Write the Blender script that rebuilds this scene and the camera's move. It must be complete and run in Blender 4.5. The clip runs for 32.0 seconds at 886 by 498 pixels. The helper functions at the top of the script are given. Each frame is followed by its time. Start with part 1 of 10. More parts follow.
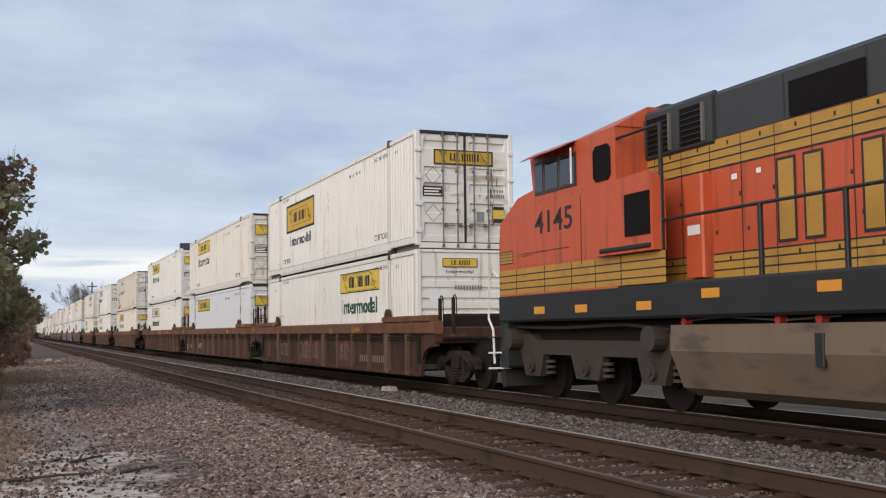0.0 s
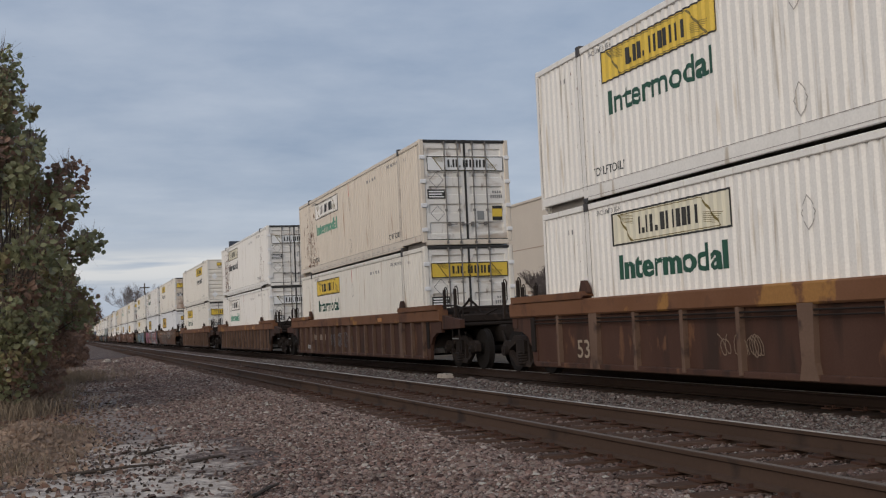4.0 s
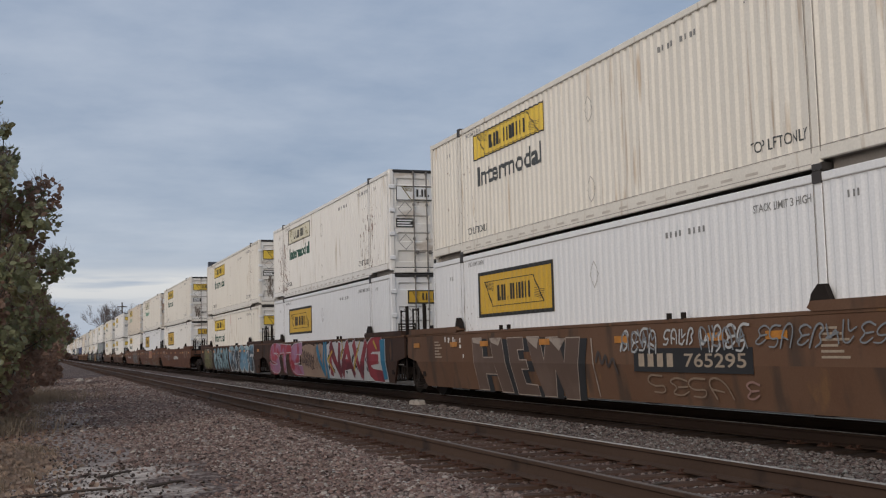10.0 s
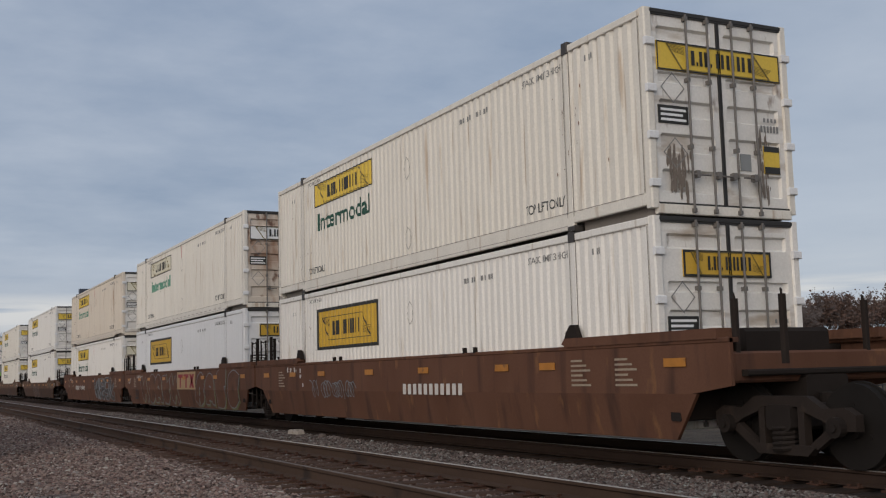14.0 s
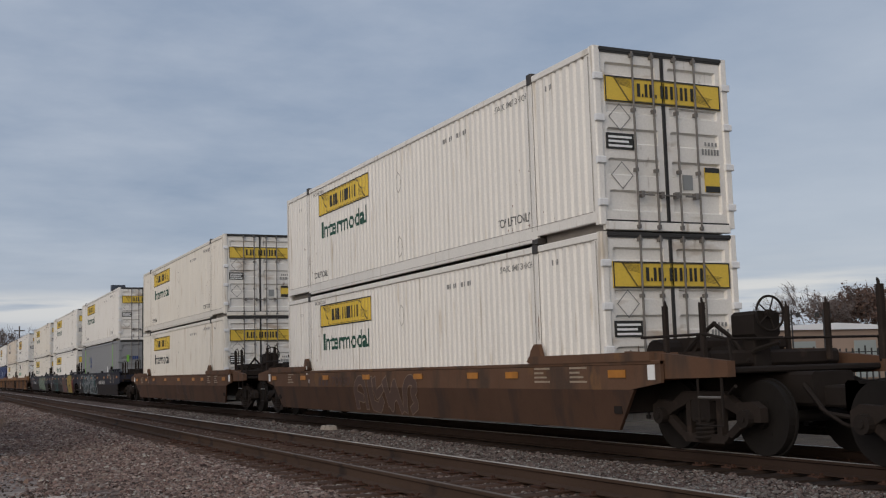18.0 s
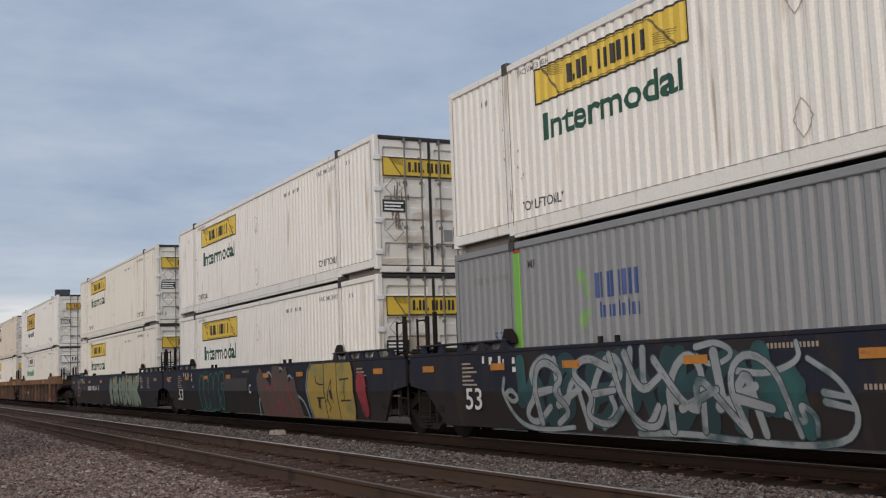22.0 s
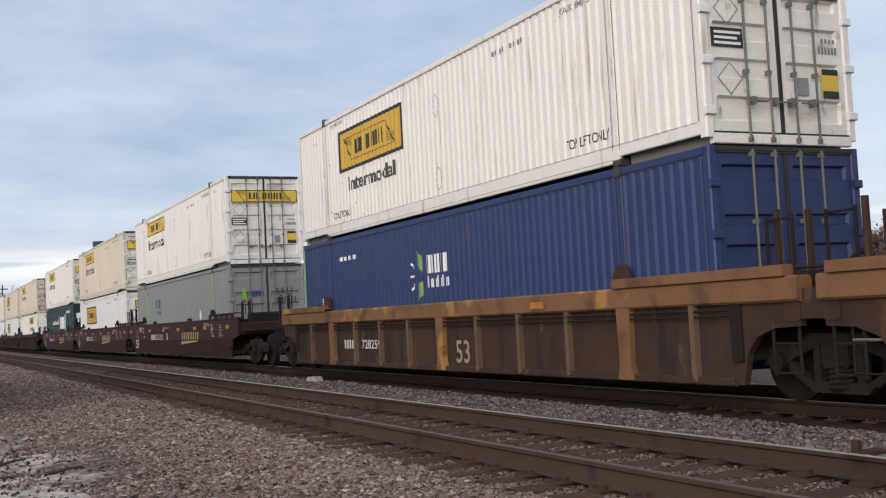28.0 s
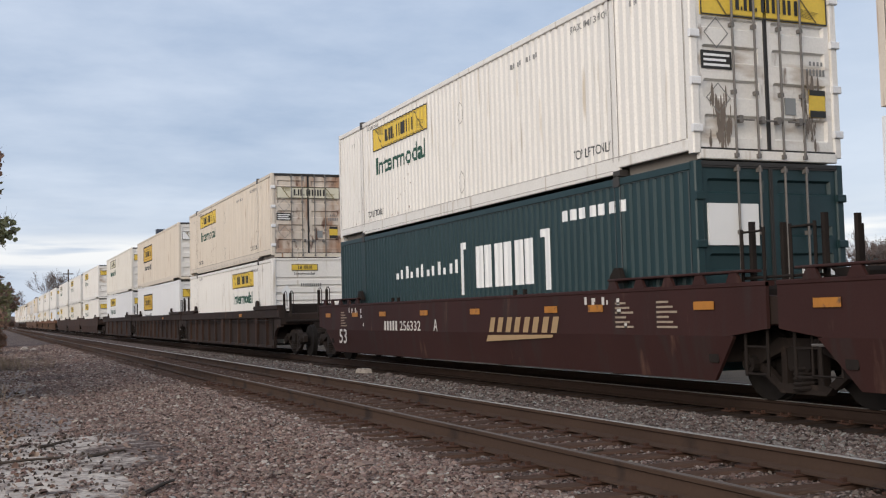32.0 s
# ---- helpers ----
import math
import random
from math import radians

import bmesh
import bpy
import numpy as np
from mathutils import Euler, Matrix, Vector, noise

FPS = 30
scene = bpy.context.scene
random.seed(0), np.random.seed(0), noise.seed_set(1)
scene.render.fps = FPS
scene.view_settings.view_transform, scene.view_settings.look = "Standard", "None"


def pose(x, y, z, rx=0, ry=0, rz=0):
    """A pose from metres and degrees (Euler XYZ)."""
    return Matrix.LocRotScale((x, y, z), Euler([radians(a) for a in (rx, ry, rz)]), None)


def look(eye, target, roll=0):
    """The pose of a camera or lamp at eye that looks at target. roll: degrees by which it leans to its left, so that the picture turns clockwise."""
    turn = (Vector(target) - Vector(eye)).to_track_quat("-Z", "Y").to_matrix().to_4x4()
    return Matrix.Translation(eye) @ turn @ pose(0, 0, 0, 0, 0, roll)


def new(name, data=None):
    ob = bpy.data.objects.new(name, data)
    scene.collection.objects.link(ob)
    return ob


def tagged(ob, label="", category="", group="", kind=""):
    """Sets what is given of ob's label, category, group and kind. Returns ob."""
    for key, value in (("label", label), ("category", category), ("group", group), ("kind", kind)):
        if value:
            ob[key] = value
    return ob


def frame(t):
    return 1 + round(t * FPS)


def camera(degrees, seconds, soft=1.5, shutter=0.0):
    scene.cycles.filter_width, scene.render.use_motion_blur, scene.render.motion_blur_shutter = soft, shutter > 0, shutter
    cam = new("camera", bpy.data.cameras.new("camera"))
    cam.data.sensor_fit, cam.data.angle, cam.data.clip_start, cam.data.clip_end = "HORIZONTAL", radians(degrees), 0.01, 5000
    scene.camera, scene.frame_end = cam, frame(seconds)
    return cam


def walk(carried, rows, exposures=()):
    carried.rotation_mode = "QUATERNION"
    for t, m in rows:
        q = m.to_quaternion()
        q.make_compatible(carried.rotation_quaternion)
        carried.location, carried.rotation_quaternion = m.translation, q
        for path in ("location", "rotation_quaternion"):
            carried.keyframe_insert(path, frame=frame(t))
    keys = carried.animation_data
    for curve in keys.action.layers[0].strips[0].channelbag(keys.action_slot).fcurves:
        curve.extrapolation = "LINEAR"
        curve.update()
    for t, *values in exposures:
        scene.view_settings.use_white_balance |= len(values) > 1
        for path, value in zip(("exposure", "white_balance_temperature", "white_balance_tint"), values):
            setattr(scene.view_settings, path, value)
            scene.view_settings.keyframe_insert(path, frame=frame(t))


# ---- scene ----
cam = camera(44.35, 32.0, 1.2)
# seconds, x, y, z, yaw, pitch, roll of a hand-held camera that stands beside the track
PATH = [
    (0.0, 0.045, 0.030, 1.185, -21.65, 4.29, 0.61),
    (0.5, 0.030, 0.030, 1.152, -20.20, 4.63, 0.58),
    (1.0, 0.023, 0.016, 1.127, -19.25, 4.85, 0.77),
    (1.5, 0.021, 0.016, 1.122, -19.68, 5.16, 1.54),
    (2.0, 0.015, 0.022, 1.108, -21.96, 5.13, -0.06),
    (2.5, -0.027, 0.055, 1.109, -21.39, 5.21, -1.66),
    (3.0, -0.068, 0.079, 1.103, -19.36, 5.16, -0.43),
    (3.5, -0.067, 0.090, 1.100, -17.73, 3.92, 1.85),
    (5.5, 0.012, 0.127, 1.096, -24.12, 4.61, 2.92),
    (6.0, 0.008, 0.110, 1.096, -24.42, 4.94, 2.41),
    (6.5, 0.001, 0.107, 1.101, -24.47, 5.16, 2.46),
    (7.0, -0.010, 0.096, 1.113, -24.67, 5.57, 2.49),
    (7.5, 0.001, 0.089, 1.103, -24.74, 5.57, 2.56),
    (8.0, -0.004, 0.097, 1.117, -24.91, 5.37, 2.45),
    (8.5, 0.026, 0.084, 1.112, -22.69, 5.33, 2.03),
    (9.0, 0.057, 0.080, 1.127, -19.74, 4.67, 1.39),
    (9.5, 0.097, 0.065, 1.111, -20.15, 4.38, 0.65),
    (10.0, 0.102, 0.068, 1.123, -20.14, 5.12, 1.49),
    (10.5, 0.087, 0.070, 1.107, -21.48, 5.50, 0.55),
    (11.0, 0.055, 0.065, 1.114, -22.77, 5.47, 1.23),
    (11.5, 0.064, 0.040, 1.098, -24.32, 5.78, 1.00),
    (12.0, 0.039, 0.042, 1.097, -25.29, 5.42, 1.02),
    (12.5, 0.043, 0.033, 1.096, -25.69, 5.40, 1.60),
    (13.0, 0.019, 0.032, 1.102, -26.38, 5.60, 1.16),
    (13.5, 0.023, 0.011, 1.101, -26.62, 5.81, 1.17),
    (15.5, -0.000, -0.024, 1.108, -25.78, 8.92, 2.72),
    (16.0, -0.007, -0.039, 1.106, -26.76, 8.92, 2.20),
    (16.5, -0.027, -0.055, 1.112, -27.26, 8.78, 2.10),
    (17.0, -0.049, -0.071, 1.116, -26.48, 7.96, 1.90),
    (17.5, -0.069, -0.079, 1.132, -25.52, 7.12, 1.42),
    (18.0, -0.082, -0.081, 1.148, -25.00, 6.24, 1.65),
    (18.5, -0.087, -0.079, 1.145, -24.59, 5.70, 2.00),
    (19.0, -0.086, -0.076, 1.126, -24.72, 5.46, 1.88),
    (19.5, -0.074, -0.076, 1.155, -24.88, 5.57, 2.21),
    (20.0, -0.048, -0.079, 1.163, -25.50, 5.88, 2.36),
    (20.5, -0.061, -0.072, 1.154, -26.56, 6.22, 2.35),
    (21.0, -0.064, -0.060, 1.146, -27.15, 6.39, 2.20),
    (21.5, -0.066, -0.053, 1.146, -27.45, 6.42, 1.97),
    (22.0, -0.065, -0.059, 1.146, -27.62, 6.33, 2.04),
    (22.5, -0.063, -0.070, 1.150, -27.77, 6.31, 2.10),
    (23.0, -0.074, -0.076, 1.144, -27.84, 6.27, 2.35),
    (23.5, -0.088, -0.078, 1.139, -27.97, 6.18, 2.09),
    (24.0, -0.104, -0.073, 1.144, -28.33, 6.01, 2.02),
    (24.5, -0.102, -0.081, 1.148, -28.47, 5.95, 2.07),
    (25.0, -0.107, -0.082, 1.149, -28.52, 5.93, 2.04),
    (25.5, -0.104, -0.088, 1.150, -28.45, 5.96, 1.95),
    (26.0, -0.097, -0.085, 1.142, -28.28, 5.98, 1.59),
    (26.5, -0.090, -0.075, 1.145, -27.88, 5.78, 1.43),
    (28.5, 0.028, 0.059, 1.156, -25.17, 2.37, 3.39),
    (29.0, 0.063, 0.080, 1.166, -24.90, 1.39, 3.58),
    (29.5, 0.117, 0.065, 1.162, -23.11, 1.86, 2.16),
    (30.0, 0.171, 0.035, 1.163, -21.12, 2.10, 3.42),
    (30.5, 0.156, 0.002, 1.153, -20.15, 2.20, 2.33),
    (31.0, 0.161, -0.035, 1.149, -21.61, 2.15, 0.61),
    (31.5, 0.161, -0.072, 1.145, -22.89, 2.74, 0.47),
    (32.0, 0.164, -0.075, 1.147, -22.72, 3.37, 1.43),
]
EXPOSURES = [(0.0, 0.5), (0.6, 0.22), (1.2, 0.02), (3.0, -0.03), (6.0, 0.08), (8.0, 0.08), (11.0, 0.0), (13.0, 0.02), (16.0, -0.33), (17.0, -0.25), (18.0, -0.1), (19.0, 0.0), (22.0, 0.12), (23.0, 0.0), (26.0, 0.0), (28.5, 0.65), (29.0, 0.68), (30.0, 0.6), (31.0, 0.42), (32.0, 0.5)]
walk(cam, [(t, pose(x, y, z, 90 + p, r, w)) for t, x, y, z, w, p, r in PATH], EXPOSURES)

# ------------------------------------------------------------------ light
RAIL_Z = -0.09          # top of the far rails; the near rails top out at 0
TRACK_X = 10.3775       # middle of the far track
NEAR_X = 5.328          # middle of the near track

world = bpy.data.worlds.new("overcast_sky")
scene.world = world
world.use_nodes = True
wn, wl = world.node_tree.nodes, world.node_tree.links
wn.clear()


SUN_DIR = Vector((-0.72, -0.56, 0.37)).normalized()
sky = wn.new("ShaderNodeTexSky")
sky.sky_type, sky.sun_disc = "NISHITA", False
sky.sun_elevation, sky.sun_rotation = math.asin(SUN_DIR.z), math.atan2(SUN_DIR.x, SUN_DIR.y)
sky.air_density, sky.dust_density = 1.0, 2.0
coord = wn.new("ShaderNodeTexCoord")
sep = wn.new("ShaderNodeSeparateXYZ")
wl.new(coord.outputs["Generated"], sep.inputs[0])
# clouds lie on a flat layer overhead, so they draw out towards the horizon
zc = wn.new("ShaderNodeMath"); zc.operation = "MAXIMUM"; zc.inputs[1].default_value = 0.0
wl.new(sep.outputs[2], zc.inputs[0])
za = wn.new("ShaderNodeMath"); za.operation = "ADD"; za.inputs[1].default_value = 0.09
wl.new(zc.outputs[0], za.inputs[0])
dx = wn.new("ShaderNodeMath"); dx.operation = "DIVIDE"
dy = wn.new("ShaderNodeMath"); dy.operation = "DIVIDE"
for d, i in ((dx, 0), (dy, 1)):
    wl.new(sep.outputs[i], d.inputs[0]); wl.new(za.outputs[0], d.inputs[1])
layer = wn.new("ShaderNodeCombineXYZ")
wl.new(dx.outputs[0], layer.inputs[0]); wl.new(dy.outputs[0], layer.inputs[1])
big = wn.new("ShaderNodeTexNoise")
big.inputs["Scale"].default_value, big.inputs["Detail"].default_value, big.inputs["Roughness"].default_value = 0.55, 6, 0.5
big.inputs["Distortion"].default_value = 0.4
fine = wn.new("ShaderNodeTexNoise")
fine.inputs["Scale"].default_value, fine.inputs["Detail"].default_value, fine.inputs["Roughness"].default_value = 1.7, 9, 0.58
wl.new(layer.outputs[0], big.inputs["Vector"]); wl.new(layer.outputs[0], fine.inputs["Vector"])
both = wn.new("ShaderNodeMix"); both.data_type = "FLOAT"; both.inputs[0].default_value = 0.45
wl.new(big.outputs[0], both.inputs[2]); wl.new(fine.outputs[0], both.inputs[3])
ramp = wn.new("ShaderNodeValToRGB")
ramp.color_ramp.elements[0].position, ramp.color_ramp.elements[0].color = 0.36, (0.257, 0.345, 0.497, 1)
ramp.color_ramp.elements[1].position, ramp.color_ramp.elements[1].color = 0.68, (0.566, 0.63, 0.742, 1)
wl.new(both.outputs[0], ramp.inputs[0])
# a paler, slightly warm rim low over the horizon with a broken bright bank in it
rim = wn.new("ShaderNodeMapRange"); rim.inputs[1].default_value, rim.inputs[2].default_value = 0.0, 0.3
rim.inputs[3].default_value, rim.inputs[4].default_value = 0.55, 0.0
wl.new(zc.outputs[0], rim.inputs[0])
pale = wn.new("ShaderNodeMix"); pale.data_type = "RGBA"; pale.inputs[7].default_value = (0.575, 0.635, 0.73, 1)
east = wn.new("ShaderNodeMapRange"); east.inputs[1].default_value, east.inputs[2].default_value = 0.40, 0.70
east.inputs[3].default_value, east.inputs[4].default_value = 0.0, 0.42
wl.new(sep.outputs[0], east.inputs[0])
haze = wn.new("ShaderNodeMath"); haze.operation = "ADD"; haze.use_clamp = True
wl.new(rim.outputs[0], haze.inputs[0]); wl.new(east.outputs[0], haze.inputs[1])
wl.new(haze.outputs[0], pale.inputs[0]); wl.new(ramp.outputs[0], pale.inputs[6])
bank = wn.new("ShaderNodeValToRGB")
for p, v in ((0.035, 0.0), (0.052, 0.75), (0.066, 0.85), (0.078, 0.12), (0.12, 0.0)):
    e = bank.color_ramp.elements.new(p); e.color = (v, v, v, 1)
bank.color_ramp.elements[0].color = (0, 0, 0, 1); bank.color_ramp.elements[-1].color = (0, 0, 0, 1)
wl.new(zc.outputs[0], bank.inputs[0])
streak_map = wn.new("ShaderNodeMapping"); streak_map.inputs[3].default_value = (5.0, 5.0, 60.0)
wl.new(coord.outputs["Generated"], streak_map.inputs[0])
streak = wn.new("ShaderNodeTexNoise"); streak.inputs["Scale"].default_value = 1.0; streak.inputs["Detail"].default_value = 5
wl.new(streak_map.outputs[0], streak.inputs["Vector"])
sr = wn.new("ShaderNodeMapRange"); sr.inputs[1].default_value, sr.inputs[2].default_value = 0.40, 0.55
wl.new(streak.outputs[0], sr.inputs[0])
bm_ = wn.new("ShaderNodeMath"); bm_.operation = "MULTIPLY"
wl.new(bank.outputs[0], bm_.inputs[0]); wl.new(sr.outputs[0], bm_.inputs[1])
lit = wn.new("ShaderNodeMix"); lit.data_type = "RGBA"; lit.inputs[7].default_value = (0.86, 0.85, 0.84, 1)
wl.new(bm_.outputs[0], lit.inputs[0]); wl.new(pale.outputs[2], lit.inputs[6])
bg_cloud, bg_sky, add_bg = wn.new("ShaderNodeBackground"), wn.new("ShaderNodeBackground"), wn.new("ShaderNodeAddShader")
bg_cloud.inputs[1].default_value, bg_sky.inputs[1].default_value = 0.80, 0.010
wl.new(lit.outputs[2], bg_cloud.inputs[0]); wl.new(sky.outputs[0], bg_sky.inputs[0])
wl.new(bg_cloud.outputs[0], add_bg.inputs[0]); wl.new(bg_sky.outputs[0], add_bg.inputs[1])
wout = wn.new("ShaderNodeOutputWorld")
wl.new(add_bg.outputs[0], wout.inputs[0])

sun_data = bpy.data.lights.new("sun", "SUN")
sun_data.energy, sun_data.angle, sun_data.color = 2.12, radians(60), (1.0, 0.875, 0.75)
sun = new("sun", sun_data)
sun.matrix_world = look((0, 0, 60), Vector((0, 0, 60)) - SUN_DIR)

# ------------------------------------------------------------------ materials


def material(name, colour, rough=0.7, metal=0.0, vary=0.12, scale=3.0, stretch=(1, 1, 1), stain=None, stain_at=0.62,
             stain_scale=2.0, stain_stretch=(1, 1, 1), grain=0.0, grain_scale=60.0, per_object=0.0, hue2=None, spec=0.5, soft_stain=0.12, stain2=None):
    """A painted, rusted or mineral surface: base colour with broad variation, an optional stain, and fine relief."""
    m = bpy.data.materials.new(name)
    m.use_nodes = True
    n, l = m.node_tree.nodes, m.node_tree.links
    b = n["Principled BSDF"]
    b.inputs["Roughness"].default_value, b.inputs["Metallic"].default_value = rough, metal
    b.inputs["Specular IOR Level"].default_value = spec
    tc = n.new("ShaderNodeTexCoord")
    info = n.new("ShaderNodeObjectInfo")
    off = n.new("ShaderNodeVectorMath"); off.operation = "MULTIPLY_ADD"
    comb = n.new("ShaderNodeCombineXYZ")
    for i in range(3):
        l.new(info.outputs["Random"], comb.inputs[i])
    off.inputs[1].default_value = (37, 53, 29)
    l.new(comb.outputs[0], off.inputs[0]); l.new(tc.outputs["Object"], off.inputs[2])

    def tex(sc, st, detail=5):
        mp = n.new("ShaderNodeMapping"); mp.inputs[3].default_value = st
        l.new(off.outputs[0], mp.inputs[0])
        t = n.new("ShaderNodeTexNoise")
        t.inputs["Scale"].default_value, t.inputs["Detail"].default_value = sc, detail
        l.new(mp.outputs[0], t.inputs["Vector"])
        return t.outputs[0]

    def mixc(fac, a, c):
        x = n.new("ShaderNodeMix"); x.data_type = "RGBA"
        if isinstance(fac, float):
            x.inputs[0].default_value = fac
        else:
            l.new(fac, x.inputs[0])
        for sock, val in ((x.inputs[6], a), (x.inputs[7], c)):
            if isinstance(val, tuple):
                sock.default_value = (*val[:3], 1)
            else:
                l.new(val, sock)
        return x.outputs[2]

    dark = tuple(c * (1 - vary) for c in colour)
    light = tuple(min(1, c * (1 + vary * 0.6)) for c in (hue2 or colour))
    col = mixc(tex(scale, stretch), dark, light)
    if per_object:
        pm = n.new("ShaderNodeMapRange"); pm.inputs[3].default_value = 0.0; pm.inputs[4].default_value = per_object
        l.new(info.outputs["Random"], pm.inputs[0])
        col = mixc(pm.outputs[0], col, tuple(c * 0.55 for c in colour))
    if stain:
        mr = n.new("ShaderNodeMapRange")
        mr.inputs[1].default_value, mr.inputs[2].default_value = stain_at, stain_at + soft_stain
        l.new(tex(stain_scale, stain_stretch, 8), mr.inputs[0])
        col = mixc(mr.outputs[0], col, stain)
    if stain2:
        tone, at2, sc2, st2, soft2 = stain2
        mr2 = n.new("ShaderNodeMapRange")
        mr2.inputs[1].default_value, mr2.inputs[2].default_value = at2, at2 + soft2
        l.new(tex(sc2, st2, 7), mr2.inputs[0])
        col = mixc(mr2.outputs[0], col, tone)
    if grain:
        bp = n.new("ShaderNodeBump"); bp.inputs["Strength"].default_value = grain; bp.inputs["Distance"].default_value = 0.01
        l.new(tex(grain_scale, (1, 1, 1), 4), bp.inputs["Height"]); l.new(bp.outputs[0], b.inputs["Normal"])
        g2 = tex(grain_scale * 0.5, (1, 1, 1), 3)
        gm = n.new("ShaderNodeMapRange"); gm.inputs[1].default_value = 0.3; gm.inputs[2].default_value = 0.7
        gm.inputs[3].default_value = 0.0; gm.inputs[4].default_value = 0.22
        l.new(g2, gm.inputs[0])
        col = mixc(gm.outputs[0], col, tuple(c * 0.5 for c in colour))
    l.new(col, b.inputs["Base Color"])
    return m


